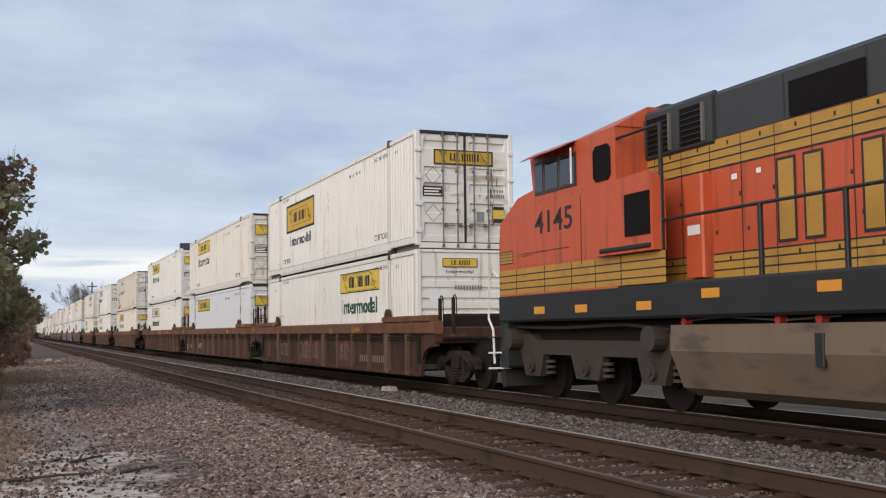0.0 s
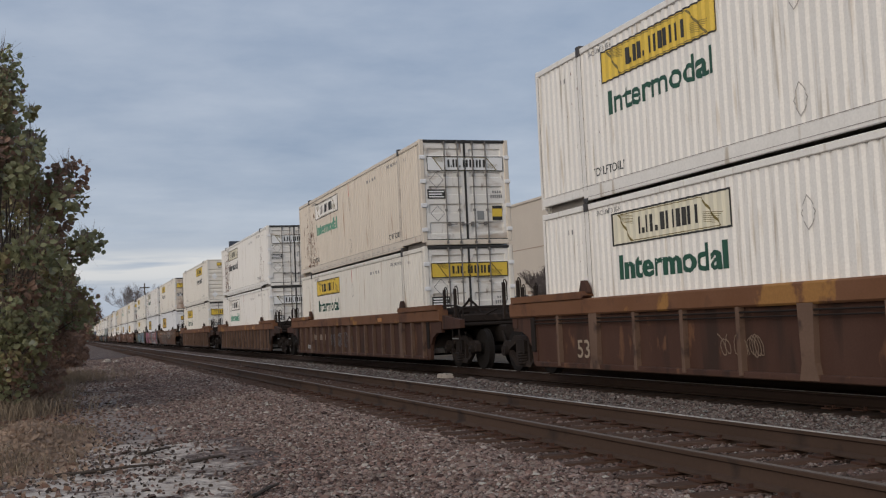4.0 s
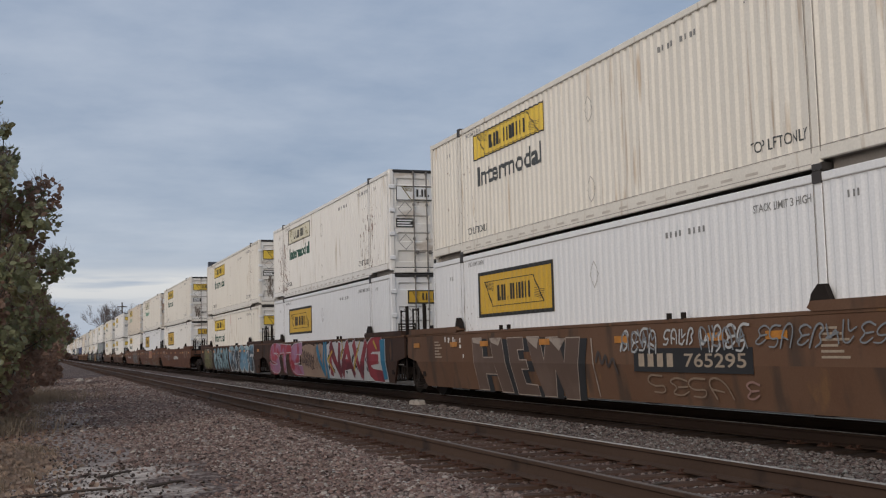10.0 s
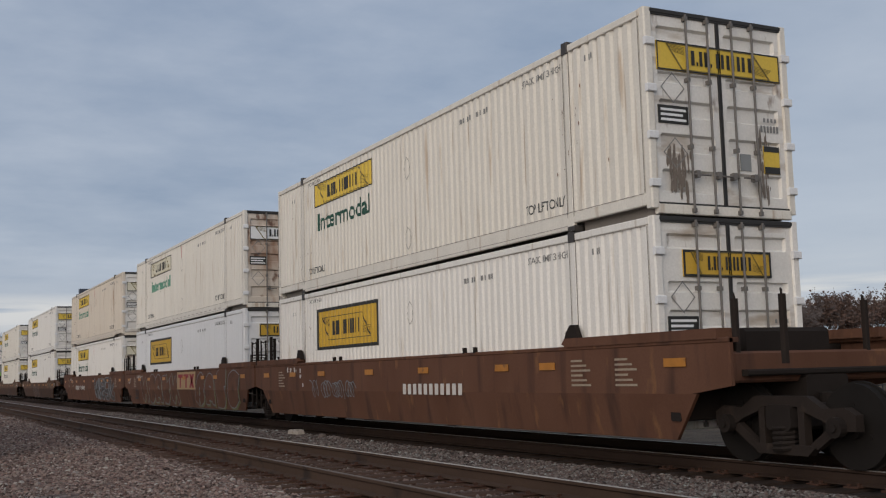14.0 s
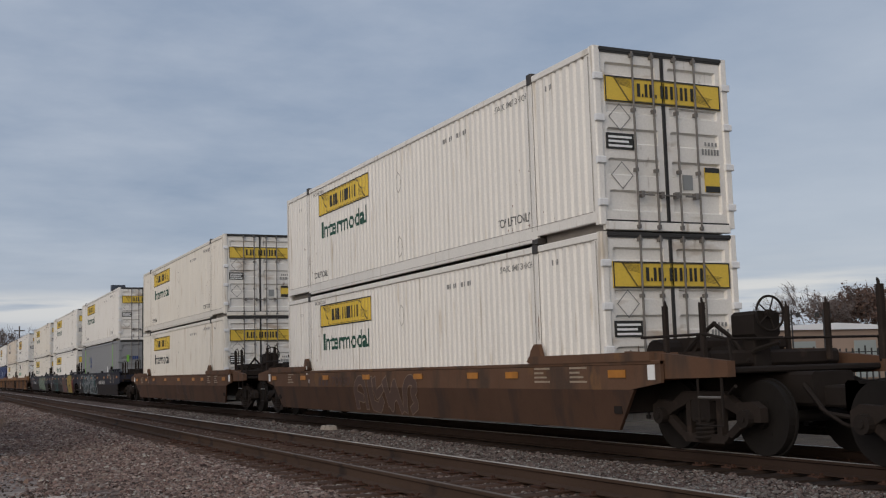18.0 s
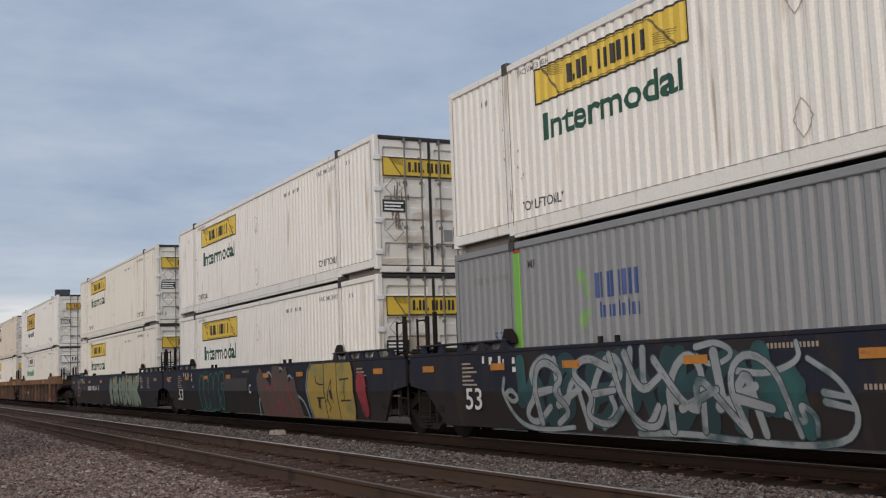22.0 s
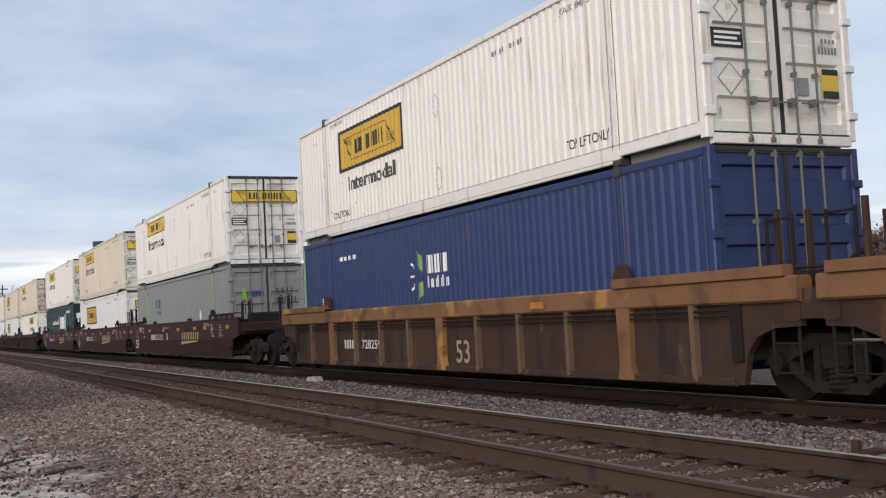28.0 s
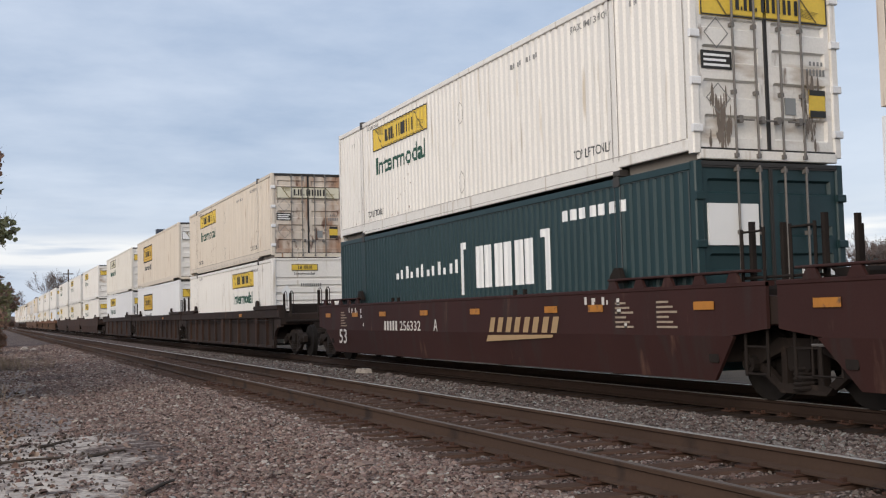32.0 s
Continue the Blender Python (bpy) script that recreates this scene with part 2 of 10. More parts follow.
STREAK = (3.0, 3.0, 0.25)
RUST = (0.17, 0.075, 0.045)
M = {
    "white": material("white_paint", (0.75, 0.728, 0.685), 0.5, vary=0.10, scale=1.2, stretch=STREAK, stain=(0.47, 0.41, 0.33), stain_at=0.60, stain_scale=2.2, stain_stretch=STREAK, grain=0.05),
    "bright": material("fresh_white_paint", (0.72, 0.725, 0.73), 0.45, vary=0.06, scale=1.0, stretch=STREAK, grain=0.03),
    "cream": material("cream_paint", (0.71, 0.675, 0.605), 0.55, vary=0.14, scale=1.0, stretch=STREAK, stain=(0.46, 0.37, 0.28), stain_at=0.60, stain_scale=2.4, stain_stretch=STREAK, grain=0.06),
    "tan": material("weathered_cream_paint", (0.64, 0.57, 0.478), 0.6, vary=0.18, scale=1.2, stretch=STREAK, stain=(0.30, 0.17, 0.09), stain_at=0.62, stain_scale=2.6, stain_stretch=STREAK, grain=0.08),
    "rusty": material("rust_streaked_white_paint", (0.70, 0.68, 0.63), 0.6, vary=0.14, scale=1.4, stretch=STREAK, stain=RUST, stain_at=0.60, stain_scale=2.4, stain_stretch=(2.6, 2.6, 0.6), grain=0.08, soft_stain=0.05),
    "grey": material("grey_paint", (0.222, 0.228, 0.236), 0.5, vary=0.12, scale=1.0, stretch=STREAK, stain=(0.10, 0.11, 0.11), stain_at=0.66, stain_stretch=STREAK, grain=0.04),
    "blue": material("dark_blue_paint", (0.017, 0.033, 0.115), 0.5, vary=0.2, scale=1.0, stretch=STREAK, stain=(0.03, 0.04, 0.085), stain_at=0.58, stain_stretch=STREAK, grain=0.04),
    "green": material("dark_green_paint", (0.010, 0.033, 0.037), 0.5, vary=0.18, scale=1.0, stretch=STREAK, grain=0.04),
    "yellow": material("yellow_vinyl", (0.66, 0.46, 0.055), 0.5, vary=0.08, scale=2.0, grain=0.02),
    "gold": material("gold_vinyl", (0.55, 0.34, 0.035), 0.5, vary=0.10, scale=2.0, grain=0.02),
    "pale_vinyl": material("faded_cream_vinyl", (0.60, 0.57, 0.45), 0.6, vary=0.12, scale=3.0),
    "ink": material("black_lettering", (0.02, 0.02, 0.018), 0.6, vary=0.2, scale=6.0),
    "scroll": material("dull_brown_line_art", (0.16, 0.12, 0.03), 0.6, vary=0.2, scale=9.0),
    "text_green": material("green_lettering", (0.014, 0.072, 0.046), 0.6, vary=0.25, scale=6.0),
    "text_pale": material("faded_green_lettering", (0.10, 0.28, 0.19), 0.6, vary=0.3, scale=6.0),
    "text_grey": material("dark_grey_lettering", (0.06, 0.065, 0.065), 0.6, vary=0.25, scale=6.0),
    "small_print": material("grey_small_print", (0.20, 0.20, 0.195), 0.6, vary=0.25, scale=9.0),
    "placard_rim": material("worn_placard_rim", (0.36, 0.345, 0.32), 0.6, vary=0.3, scale=8.0),
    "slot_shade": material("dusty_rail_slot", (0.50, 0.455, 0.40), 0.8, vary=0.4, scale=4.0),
    # seam colour holds the thin shadow at rails and posts, with some grime
    "seam": material("shaded_grimy_panel_seam", (0.24, 0.215, 0.19), 0.7, vary=0.5, scale=1.5),
    "steel": material("weathered_rod", (0.15, 0.14, 0.13), 0.6, 0.2, vary=0.25, scale=5.0),
    "door_rust": material("rust_bleeding_door_paint", (0.62, 0.55, 0.47), 0.6, vary=0.2, scale=1.4, stretch=(1.5, 1.5, 0.5), stain=(0.30, 0.175, 0.11), stain_at=0.47, stain_scale=1.1, stain_stretch=(1.4, 1.4, 0.6), grain=0.08, soft_stain=0.16, stain2=((0.13, 0.06, 0.035), 0.60, 2.4, (1.6, 1.6, 0.7), 0.08)),
    "floor_grey": material("grimy_grey_underside", (0.23, 0.205, 0.18), 0.8, vary=0.3, scale=3.0, grain=0.05),
    "door_white": material("dirty_white_door_paint", (0.72, 0.70, 0.66), 0.5, vary=0.14, scale=1.5, stretch=(0.5, 0.5, 2.2), stain=(0.42, 0.35, 0.28), stain_at=0.57, stain_scale=1.2, stain_stretch=(0.7, 0.7, 2.4), grain=0.05, stain2=((0.20, 0.14, 0.10), 0.64, 3.0, (1.6, 1.6, 0.5), 0.10)),
    "gasket": material("black_rubber_gasket", (0.025, 0.024, 0.023), 0.7, vary=0.2, scale=5.0),
    "casting": material("worn_steel_casting", (0.06, 0.054, 0.05), 0.6, 0.3, vary=0.3, scale=6.0),
    "door_grime": material("sooty_door_streak", (0.17, 0.14, 0.115), 0.8, vary=0.4, scale=4.0),
    "rust_patch": material("rust_patch", RUST, 0.9, vary=0.4, scale=8.0, grain=0.2),
    "placard": material("white_placard", (0.70, 0.71, 0.71), 0.5, vary=0.06, scale=3.0),
    "placard_grey": material("grey_placard", (0.22, 0.23, 0.23), 0.5, vary=0.1, scale=3.0),
    "red": material("red_line", (0.42, 0.04, 0.03), 0.6),
    "orange": material("orange_reflector", (0.62, 0.27, 0.03), 0.35, vary=0.15, scale=6.0),
    "lime_chalky": material("chalked_lime_green_paint", (0.17, 0.30, 0.11), 0.6, vary=0.3, scale=2.0, stain=(0.2, 0.225, 0.2), stain_at=0.52, stain_scale=3.0, soft_stain=0.1),
    "lime": material("lime_green_paint", (0.16, 0.38, 0.06), 0.5, vary=0.08, scale=3.0),
    "stencil": material("white_stencil", (0.55, 0.53, 0.50), 0.7, vary=0.3, scale=12.0),
    "stencil_dim": material("faded_stencil", (0.30, 0.24, 0.18), 0.8, vary=0.4, scale=12.0),
    "brown": material("rust_brown_paint", (0.043, 0.023, 0.0165), 0.75, vary=0.4, scale=1.4, stretch=(1, 1, 0.5), hue2=(0.058, 0.034, 0.025), stain=(0.026, 0.019, 0.017), stain_at=0.54, stain_scale=1.6, stain_stretch=(1.6, 1.6, 0.22), grain=0.15, stain2=((0.095, 0.050, 0.030), 0.62, 2.6, (1.4, 1.4, 0.6), 0.08)),
    "red_brown": material("red_brown_paint", (0.070, 0.031, 0.021), 0.75, vary=0.4, scale=1.4, stretch=(1, 1, 0.5), hue2=(0.068, 0.037, 0.027), stain=(0.036, 0.022, 0.017), stain_at=0.54, stain_scale=1.6, stain_stretch=(1.6, 1.6, 0.22), grain=0.15, stain2=((0.13, 0.066, 0.038), 0.62, 2.6, (1.4, 1.4, 0.6), 0.08)),
    "rust_brown": material("weathered_rust_paint", (0.125, 0.054, 0.031), 0.75, vary=0.4, scale=1.2, stretch=(1, 1, 0.5), hue2=(0.118, 0.059, 0.038), stain=(0.066, 0.034, 0.024), stain_at=0.54, stain_scale=1.4, stain_stretch=(1.6, 1.6, 0.22), grain=0.15, stain2=((0.17, 0.085, 0.043), 0.62, 2.2, (1.4, 1.4, 0.6), 0.08)),
    "brown_chord": material("orange_brown_paint", (0.185, 0.083, 0.039), 0.75, vary=0.35, scale=1.6, hue2=(0.145, 0.074, 0.043), stain=(0.085, 0.042, 0.028), stain_at=0.54, stain_scale=1.4, grain=0.15, stain2=((0.29, 0.15, 0.05), 0.62, 0.9, (1, 1, 1), 0.03)),
    "dark_brown": material("dirty_dark_brown_paint", (0.034, 0.023, 0.019), 0.8, vary=0.4, scale=1.4, stretch=(1, 1, 0.5), stain=(0.019, 0.015, 0.014), stain_at=0.54, stain_stretch=(1.6, 1.6, 0.22), grain=0.15, stain2=((0.075, 0.04, 0.026), 0.64, 2.2, (1.4, 1.4, 0.5), 0.06)),
    "tan_chord": material("sun_bleached_orange_brown_paint", (0.19, 0.10, 0.050), 0.75, vary=0.3, scale=1.4, stain=(0.10, 0.055, 0.035), stain_at=0.52, stain_scale=1.3, grain=0.15, stain2=((0.33, 0.18, 0.055), 0.60, 0.9, (1, 1, 1), 0.04)),
    "ochre": material("dull_ochre_brown_paint", (0.135, 0.065, 0.036), 0.75, vary=0.35, scale=1.2, hue2=(0.112, 0.068, 0.045), stain=(0.064, 0.043, 0.032), stain_at=0.53, stain_stretch=(1.0, 1.0, 0.3), grain=0.15, stain2=((0.15, 0.083, 0.042), 0.64, 1.6, (1, 1, 0.6), 0.05)),
    "ochre_low": material("darker_brown_lower_side", (0.078, 0.043, 0.028), 0.75, vary=0.35, scale=1.2, stain=(0.045, 0.030, 0.024), stain_at=0.52, stain_stretch=(1.0, 1.0, 0.3), grain=0.15),
    "navy": material("dirty_navy_paint", (0.020, 0.021, 0.033), 0.6, vary=0.3, scale=1.2, stain=(0.030, 0.025, 0.023), stain_at=0.5, stain_stretch=(1.0, 1.0, 0.4), grain=0.08, stain2=((0.06, 0.038, 0.03), 0.66, 3.0, (1.4, 1.4, 0.5), 0.06)),
    "navy_low": material("grimy_lower_side", (0.027, 0.022, 0.021), 0.7, vary=0.35, scale=1.2, stain=(0.04, 0.029, 0.024), stain_at=0.56, stain_stretch=(1.0, 1.0, 0.4), grain=0.1),
    "maroon": material("maroon_brown_paint", (0.040, 0.0165, 0.0145), 0.65, vary=0.28, scale=1.0, stain=(0.036, 0.022, 0.020), stain_at=0.54, stain_stretch=(1.6, 1.6, 0.22), grain=0.1, stain2=((0.085, 0.046, 0.034), 0.64, 2.0, (1.6, 1.6, 0.3), 0.08)),
    "rib_brown": material("worn_tan_brown_rib", (0.135, 0.086, 0.062), 0.78, vary=0.35, scale=2.0, stretch=(1, 1, 0.6), stain=(0.06, 0.038, 0.03), stain_at=0.56, stain_scale=3.0, grain=0.15),
    "underframe": material("sooty_underframe_steel", (0.021, 0.0165, 0.0145), 0.9, spec=0.15, vary=0.4, scale=3.0, grain=0.15),
    "wheel": material("grimy_wheel_steel", (0.014, 0.012, 0.011), 0.9, 0.0, spec=0.15, vary=0.35, scale=4.0, grain=0.1),
    "truck_brown": material("dusty_brown_truck_casting", (0.025, 0.0185, 0.0155), 0.85, spec=0.2, vary=0.4, scale=3.0, stain=(0.044, 0.031, 0.024), stain_at=0.58, stain_scale=4.0, grain=0.15),
    "rail_side": material("rusty_rail_web", (0.062, 0.039, 0.028), 0.85, vary=0.3, scale=2.5, stretch=(1, 0.3, 1), stain=(0.026, 0.019, 0.016), stain_at=0.55, grain=0.15),
    "rail_dull": material("dull_brown_rail_head", (0.105, 0.080, 0.064), 0.6, 0.2, vary=0.3, scale=3.0, stretch=(8, 0.2, 1)),
    "flaked": material("flaking_rusted_white_paint", (0.62, 0.60, 0.56), 0.7, vary=0.2, scale=2.0, stain=(0.10, 0.040, 0.022), stain_at=0.47, stain_scale=5.0, stain_stretch=(1, 1, 0.7), grain=0.2, soft_stain=0.04),
    "rail_top": material("rail_running_face", (0.54, 0.52, 0.49), 0.34, 0.55, vary=0.3, scale=3.0, stretch=(8, 0.2, 1)),
    "tie": material("weathered_timber", (0.084, 0.051, 0.037), 0.95, spec=0.1, vary=0.4, scale=9.0, stretch=(0.6, 4.0, 3.0), stain=(0.105, 0.076, 0.060), stain_at=0.6, stain_scale=6.0, stain_stretch=(0.5, 3, 3), grain=0.3, grain_scale=40, per_object=0.5),
    # far track rail and timber: shade under the train is put into these colours
    "rail_shaded": material("train_shaded_rail", (0.036, 0.022, 0.016), 0.8, vary=0.3, scale=2.5, grain=0.15),
    "tie_shaded": material("train_shaded_timber", (0.034, 0.023, 0.018), 0.85, vary=0.4, scale=8.0, grain=0.3, grain_scale=40),
    "plate": material("rusty_tie_plate", (0.065, 0.034, 0.024), 0.85, vary=0.3, scale=8.0, grain=0.1),
    "stone": material("ballast_stone", (0.15, 0.122, 0.11), 0.9, vary=0.35, scale=9.0, grain=0.2, grain_scale=90),
}

# dusty steel, timber and rust have little sheen
for key in ("brown", "red_brown", "rust_brown", "brown_chord", "dark_brown", "tan_chord", "ochre", "ochre_low", "navy", "navy_low", "maroon", "rib_brown", "rail_side", "rail_shaded", "tie_shaded", "plate", "stone", "truck_brown", "flaked", "rust_patch"):
    M[key].node_tree.nodes["Principled BSDF"].inputs["Specular IOR Level"].default_value = 0.18


def stones_material(name, k):
    """Broken ballast: every stone has its own tone."""
    m = bpy.data.materials.new(name)
    m.use_nodes = True
    n, l = m.node_tree.nodes, m.node_tree.links
    b = n["Principled BSDF"]
    b.inputs["Roughness"].default_value, b.inputs["Specular IOR Level"].default_value = 0.9, 0.25
    geo = n.new("ShaderNodeNewGeometry")
    r = n.new("ShaderNodeValToRGB")
    r.color_ramp.elements[0].color = (0.045 * k[0], 0.032 * k[1], 0.029 * k[2], 1)
    r.color_ramp.elements[1].color = (0.36 * k[0], 0.335 * k[1], 0.315 * k[2], 1)
    for p, c in ((0.3, (0.14 * k[0], 0.100 * k[1], 0.090 * k[2], 1)), (0.62, (0.185 * k[0], 0.142 * k[1], 0.128 * k[2], 1)), (0.88, (0.235 * k[0], 0.195 * k[1], 0.18 * k[2], 1))):
        e = r.color_ramp.elements.new(p); e.color = c
    l.new(geo.outputs["Random Per Island"], r.inputs[0])
    # a second draw from the same number tints some stones pink, some grey-green
    draw = n.new("ShaderNodeMath"); draw.operation = "MULTIPLY"; draw.inputs[1].default_value = 17.0
    part_of = n.new("ShaderNodeMath"); part_of.operation = "FRACT"
    l.new(geo.outputs["Random Per Island"], draw.inputs[0]); l.new(draw.outputs[0], part_of.inputs[0])
    tint = n.new("ShaderNodeValToRGB")
    tint.color_ramp.elements[0].color, tint.color_ramp.elements[1].color = (1.07, 0.97, 0.95, 1), (0.93, 1.03, 1.02, 1)
    l.new(part_of.outputs[0], tint.inputs[0])
    tinted = n.new("ShaderNodeMix"); tinted.data_type = "RGBA"; tinted.blend_type = "MULTIPLY"; tinted.inputs[0].default_value = 1.0
    l.new(r.outputs[0], tinted.inputs[6]); l.new(tint.outputs[0], tinted.inputs[7])
    tc = n.new("ShaderNodeTexCoord")
    t = n.new("ShaderNodeTexNoise"); t.inputs["Scale"].default_value = 45; t.inputs["Detail"].default_value = 4
    l.new(tc.outputs["Object"], t.inputs["Vector"])
    x = n.new("ShaderNodeMix"); x.data_type = "RGBA"; x.blend_type = "MULTIPLY"; x.inputs[0].default_value = 0.5
    l.new(tinted.outputs[2], x.inputs[6]); l.new(t.outputs[1], x.inputs[7])
    x2 = n.new("ShaderNodeMix"); x2.data_type = "RGBA"; x2.inputs[0].default_value = 0.35
    l.new(tinted.outputs[2], x2.inputs[6]); l.new(x.outputs[2], x2.inputs[7])
    l.new(x2.outputs[2], b.inputs["Base Color"])
    return m


def ground_material():
    """Gravel along the tracks, trodden pale dirt beside them, dead grass and soil further off."""
    m = bpy.data.materials.new("gravel_and_dirt")
    m.use_nodes = True
    n, l = m.node_tree.nodes, m.node_tree.links
    b = n["Principled BSDF"]
    b.inputs["Roughness"].default_value, b.inputs["Specular IOR Level"].default_value = 0.95, 0.15
    tc = n.new("ShaderNodeTexCoord")
    sp = n.new("ShaderNodeSeparateXYZ"); l.new(tc.outputs["Object"], sp.inputs[0])

    def noise_tex(sc, det=6, rough=0.6):
        t = n.new("ShaderNodeTexNoise")
        t.inputs["Scale"].default_value, t.inputs["Detail"].default_value, t.inputs["Roughness"].default_value = sc, det, rough
        l.new(tc.outputs["Object"], t.inputs["Vector"])
        return t.outputs[0]

    def ramp2(src, stops):
        r = n.new("ShaderNodeValToRGB")
        e0, e1 = r.color_ramp.elements
        e0.position, e0.color = stops[0][0], (*stops[0][1], 1)
        e1.position, e1.color = stops[-1][0], (*stops[-1][1], 1)
        for p, c in stops[1:-1]:
            e = r.color_ramp.elements.new(p); e.color = (*c, 1)
        l.new(src, r.inputs[0])
        return r.outputs[0]

    def mix(fac, a, c):
        x = n.new("ShaderNodeMix"); x.data_type = "RGBA"
        l.new(fac, x.inputs[0]); l.new(a, x.inputs[6]); l.new(c, x.inputs[7])
        return x.outputs[2]

    vor = n.new("ShaderNodeTexVoronoi"); vor.inputs["Scale"].default_value = 17
    l.new(tc.outputs["Object"], vor.inputs["Vector"])
    vs = n.new("ShaderNodeSeparateColor"); l.new(vor.outputs["Color"], vs.inputs[0])
    gravel = ramp2(vs.outputs[0], [(0.0, (0.052, 0.037, 0.033)), (0.4, (0.105, 0.077, 0.069)), (0.75, (0.145, 0.112, 0.101)), (1.0, (0.23, 0.196, 0.182))])
    broad = ramp2(noise_tex(0.35, 6, 0.6), [(0.3, (0.72, 0.70, 0.68)), (0.7, (1.18, 1.14, 1.10))])
    gm = n.new("ShaderNodeMix"); gm.data_type = "RGBA"; gm.blend_type = "MULTIPLY"; gm.inputs[0].default_value = 1.0
    l.new(gravel, gm.inputs[6]); l.new(broad, gm.inputs[7])
    gravel = gm.outputs[2]
    dirt = ramp2(noise_tex(6, 10, 0.7), [(0.30, (0.19, 0.152, 0.13)), (0.42, (0.39, 0.335, 0.29)), (0.62, (0.55, 0.49, 0.435))])
    soil = ramp2(noise_tex(1.2, 8, 0.65), [(0.3, (0.055, 0.042, 0.032)), (0.55, (0.11, 0.082, 0.058)), (0.75, (0.085, 0.075, 0.045))])
    # pale sand lies in ragged patches on the trodden part of the verge, brown litter further left
    def band(src, lo, hi, out_lo=0.0, out_hi=1.0):
        mr = n.new("ShaderNodeMapRange"); mr.inputs[1].default_value, mr.inputs[2].default_value = lo, hi
        mr.inputs[3].default_value, mr.inputs[4].default_value = out_lo, out_hi
        l.new(src, mr.inputs[0])
        return mr.outputs[0]

    def arith(op, a, c):
        x = n.new("ShaderNodeMath"); x.operation = op
        for i, val in enumerate((a, c)):
            if isinstance(val, float):
                x.inputs[i].default_value = val
            else:
                l.new(val, x.inputs[i])
        return x.outputs[0]

    rag = arith("MULTIPLY", arith("SUBTRACT", noise_tex(0.9, 8, 0.7), 0.5), 3.4)
    xr, yr = arith("ADD", sp.outputs[0], rag), arith("ADD", sp.outputs[1], arith("MULTIPLY", rag, 2.0))
    f = arith("MULTIPLY", band(xr, 1.75, 1.35), band(yr, 17.0, 14.5))
    broken = band(noise_tex(2.6, 8, 0.72), 0.40, 0.50)
    near = mix(arith("MULTIPLY", f, broken), gravel, dirt)
    path_dirt = ramp2(noise_tex(9, 10, 0.7), [(0.3, (0.14, 0.115, 0.103)), (0.5, (0.24, 0.202, 0.184)), (0.7, (0.33, 0.29, 0.268))])
    near = mix(arith("MULTIPLY", arith("MULTIPLY", band(xr, 1.9, 1.1), band(yr, 14.0, 16.5)), band(yr, 44.0, 34.0)), near, path_dirt)
    dx2 = arith("MULTIPLY", arith("SUBTRACT", xr, 0.55), 1.5)
    dy2 = arith("SUBTRACT", yr, 8.5)
    spot = arith("ADD", arith("MULTIPLY", dx2, dx2), arith("MULTIPLY", dy2, dy2))
    damp = n.new("ShaderNodeRGB"); damp.outputs[0].default_value = (0.085, 0.072, 0.064, 1)
    near = mix(arith("MULTIPLY", band(spot, 1.0, 0.5), 0.85), near, damp.outputs[0])
    litter = mix(band(xr, -0.8, -1.5), near, soil)
    # the train's shade is painted dark into the far bed; brake dust browns the near one
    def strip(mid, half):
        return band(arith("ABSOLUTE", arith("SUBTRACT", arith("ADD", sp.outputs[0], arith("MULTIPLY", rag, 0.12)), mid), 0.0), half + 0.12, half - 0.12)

    def tone(c):
        v = n.new("ShaderNodeRGB"); v.outputs[0].default_value = (*c, 1)
        return v.outputs[0]

    near = mix(arith("MULTIPLY", strip(5.328, 1.35), 0.7), litter, tone((0.060, 0.044, 0.036)))
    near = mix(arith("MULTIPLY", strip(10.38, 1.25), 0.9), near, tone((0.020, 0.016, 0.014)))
    g = n.new("ShaderNodeMath"); g.operation = "ABSOLUTE"
    gs = n.new("ShaderNodeMath"); gs.operation = "SUBTRACT"; gs.inputs[1].default_value = 6.5
    l.new(sp.outputs[0], gs.inputs[0]); l.new(gs.outputs[0], g.inputs[0])
    gf = n.new("ShaderNodeMapRange"); gf.inputs[1].default_value, gf.inputs[2].default_value = 8.0, 10.0
    l.new(g.outputs[0], gf.inputs[0])
    l.new(mix(gf.outputs[0], near, soil), b.inputs["Base Color"])
    bp = n.new("ShaderNodeBump"); bp.inputs["Strength"].default_value = 0.7; bp.inputs["Distance"].default_value = 0.03
    l.new(vor.outputs["Distance"], bp.inputs["Height"]); l.new(bp.outputs[0], b.inputs["Normal"])
    return m


M["stones"] = stones_material("reddish_broken_ballast", (1.02, 0.96, 0.925))
M["stones_brown"] = stones_material("dirty_brown_ballast", (0.74, 0.70, 0.68))
M["stones_grey"] = stones_material("grey_broken_ballast", (0.76, 0.81, 0.82))
M["ground"] = ground_material()

# ------------------------------------------------------------------ mesh helpers


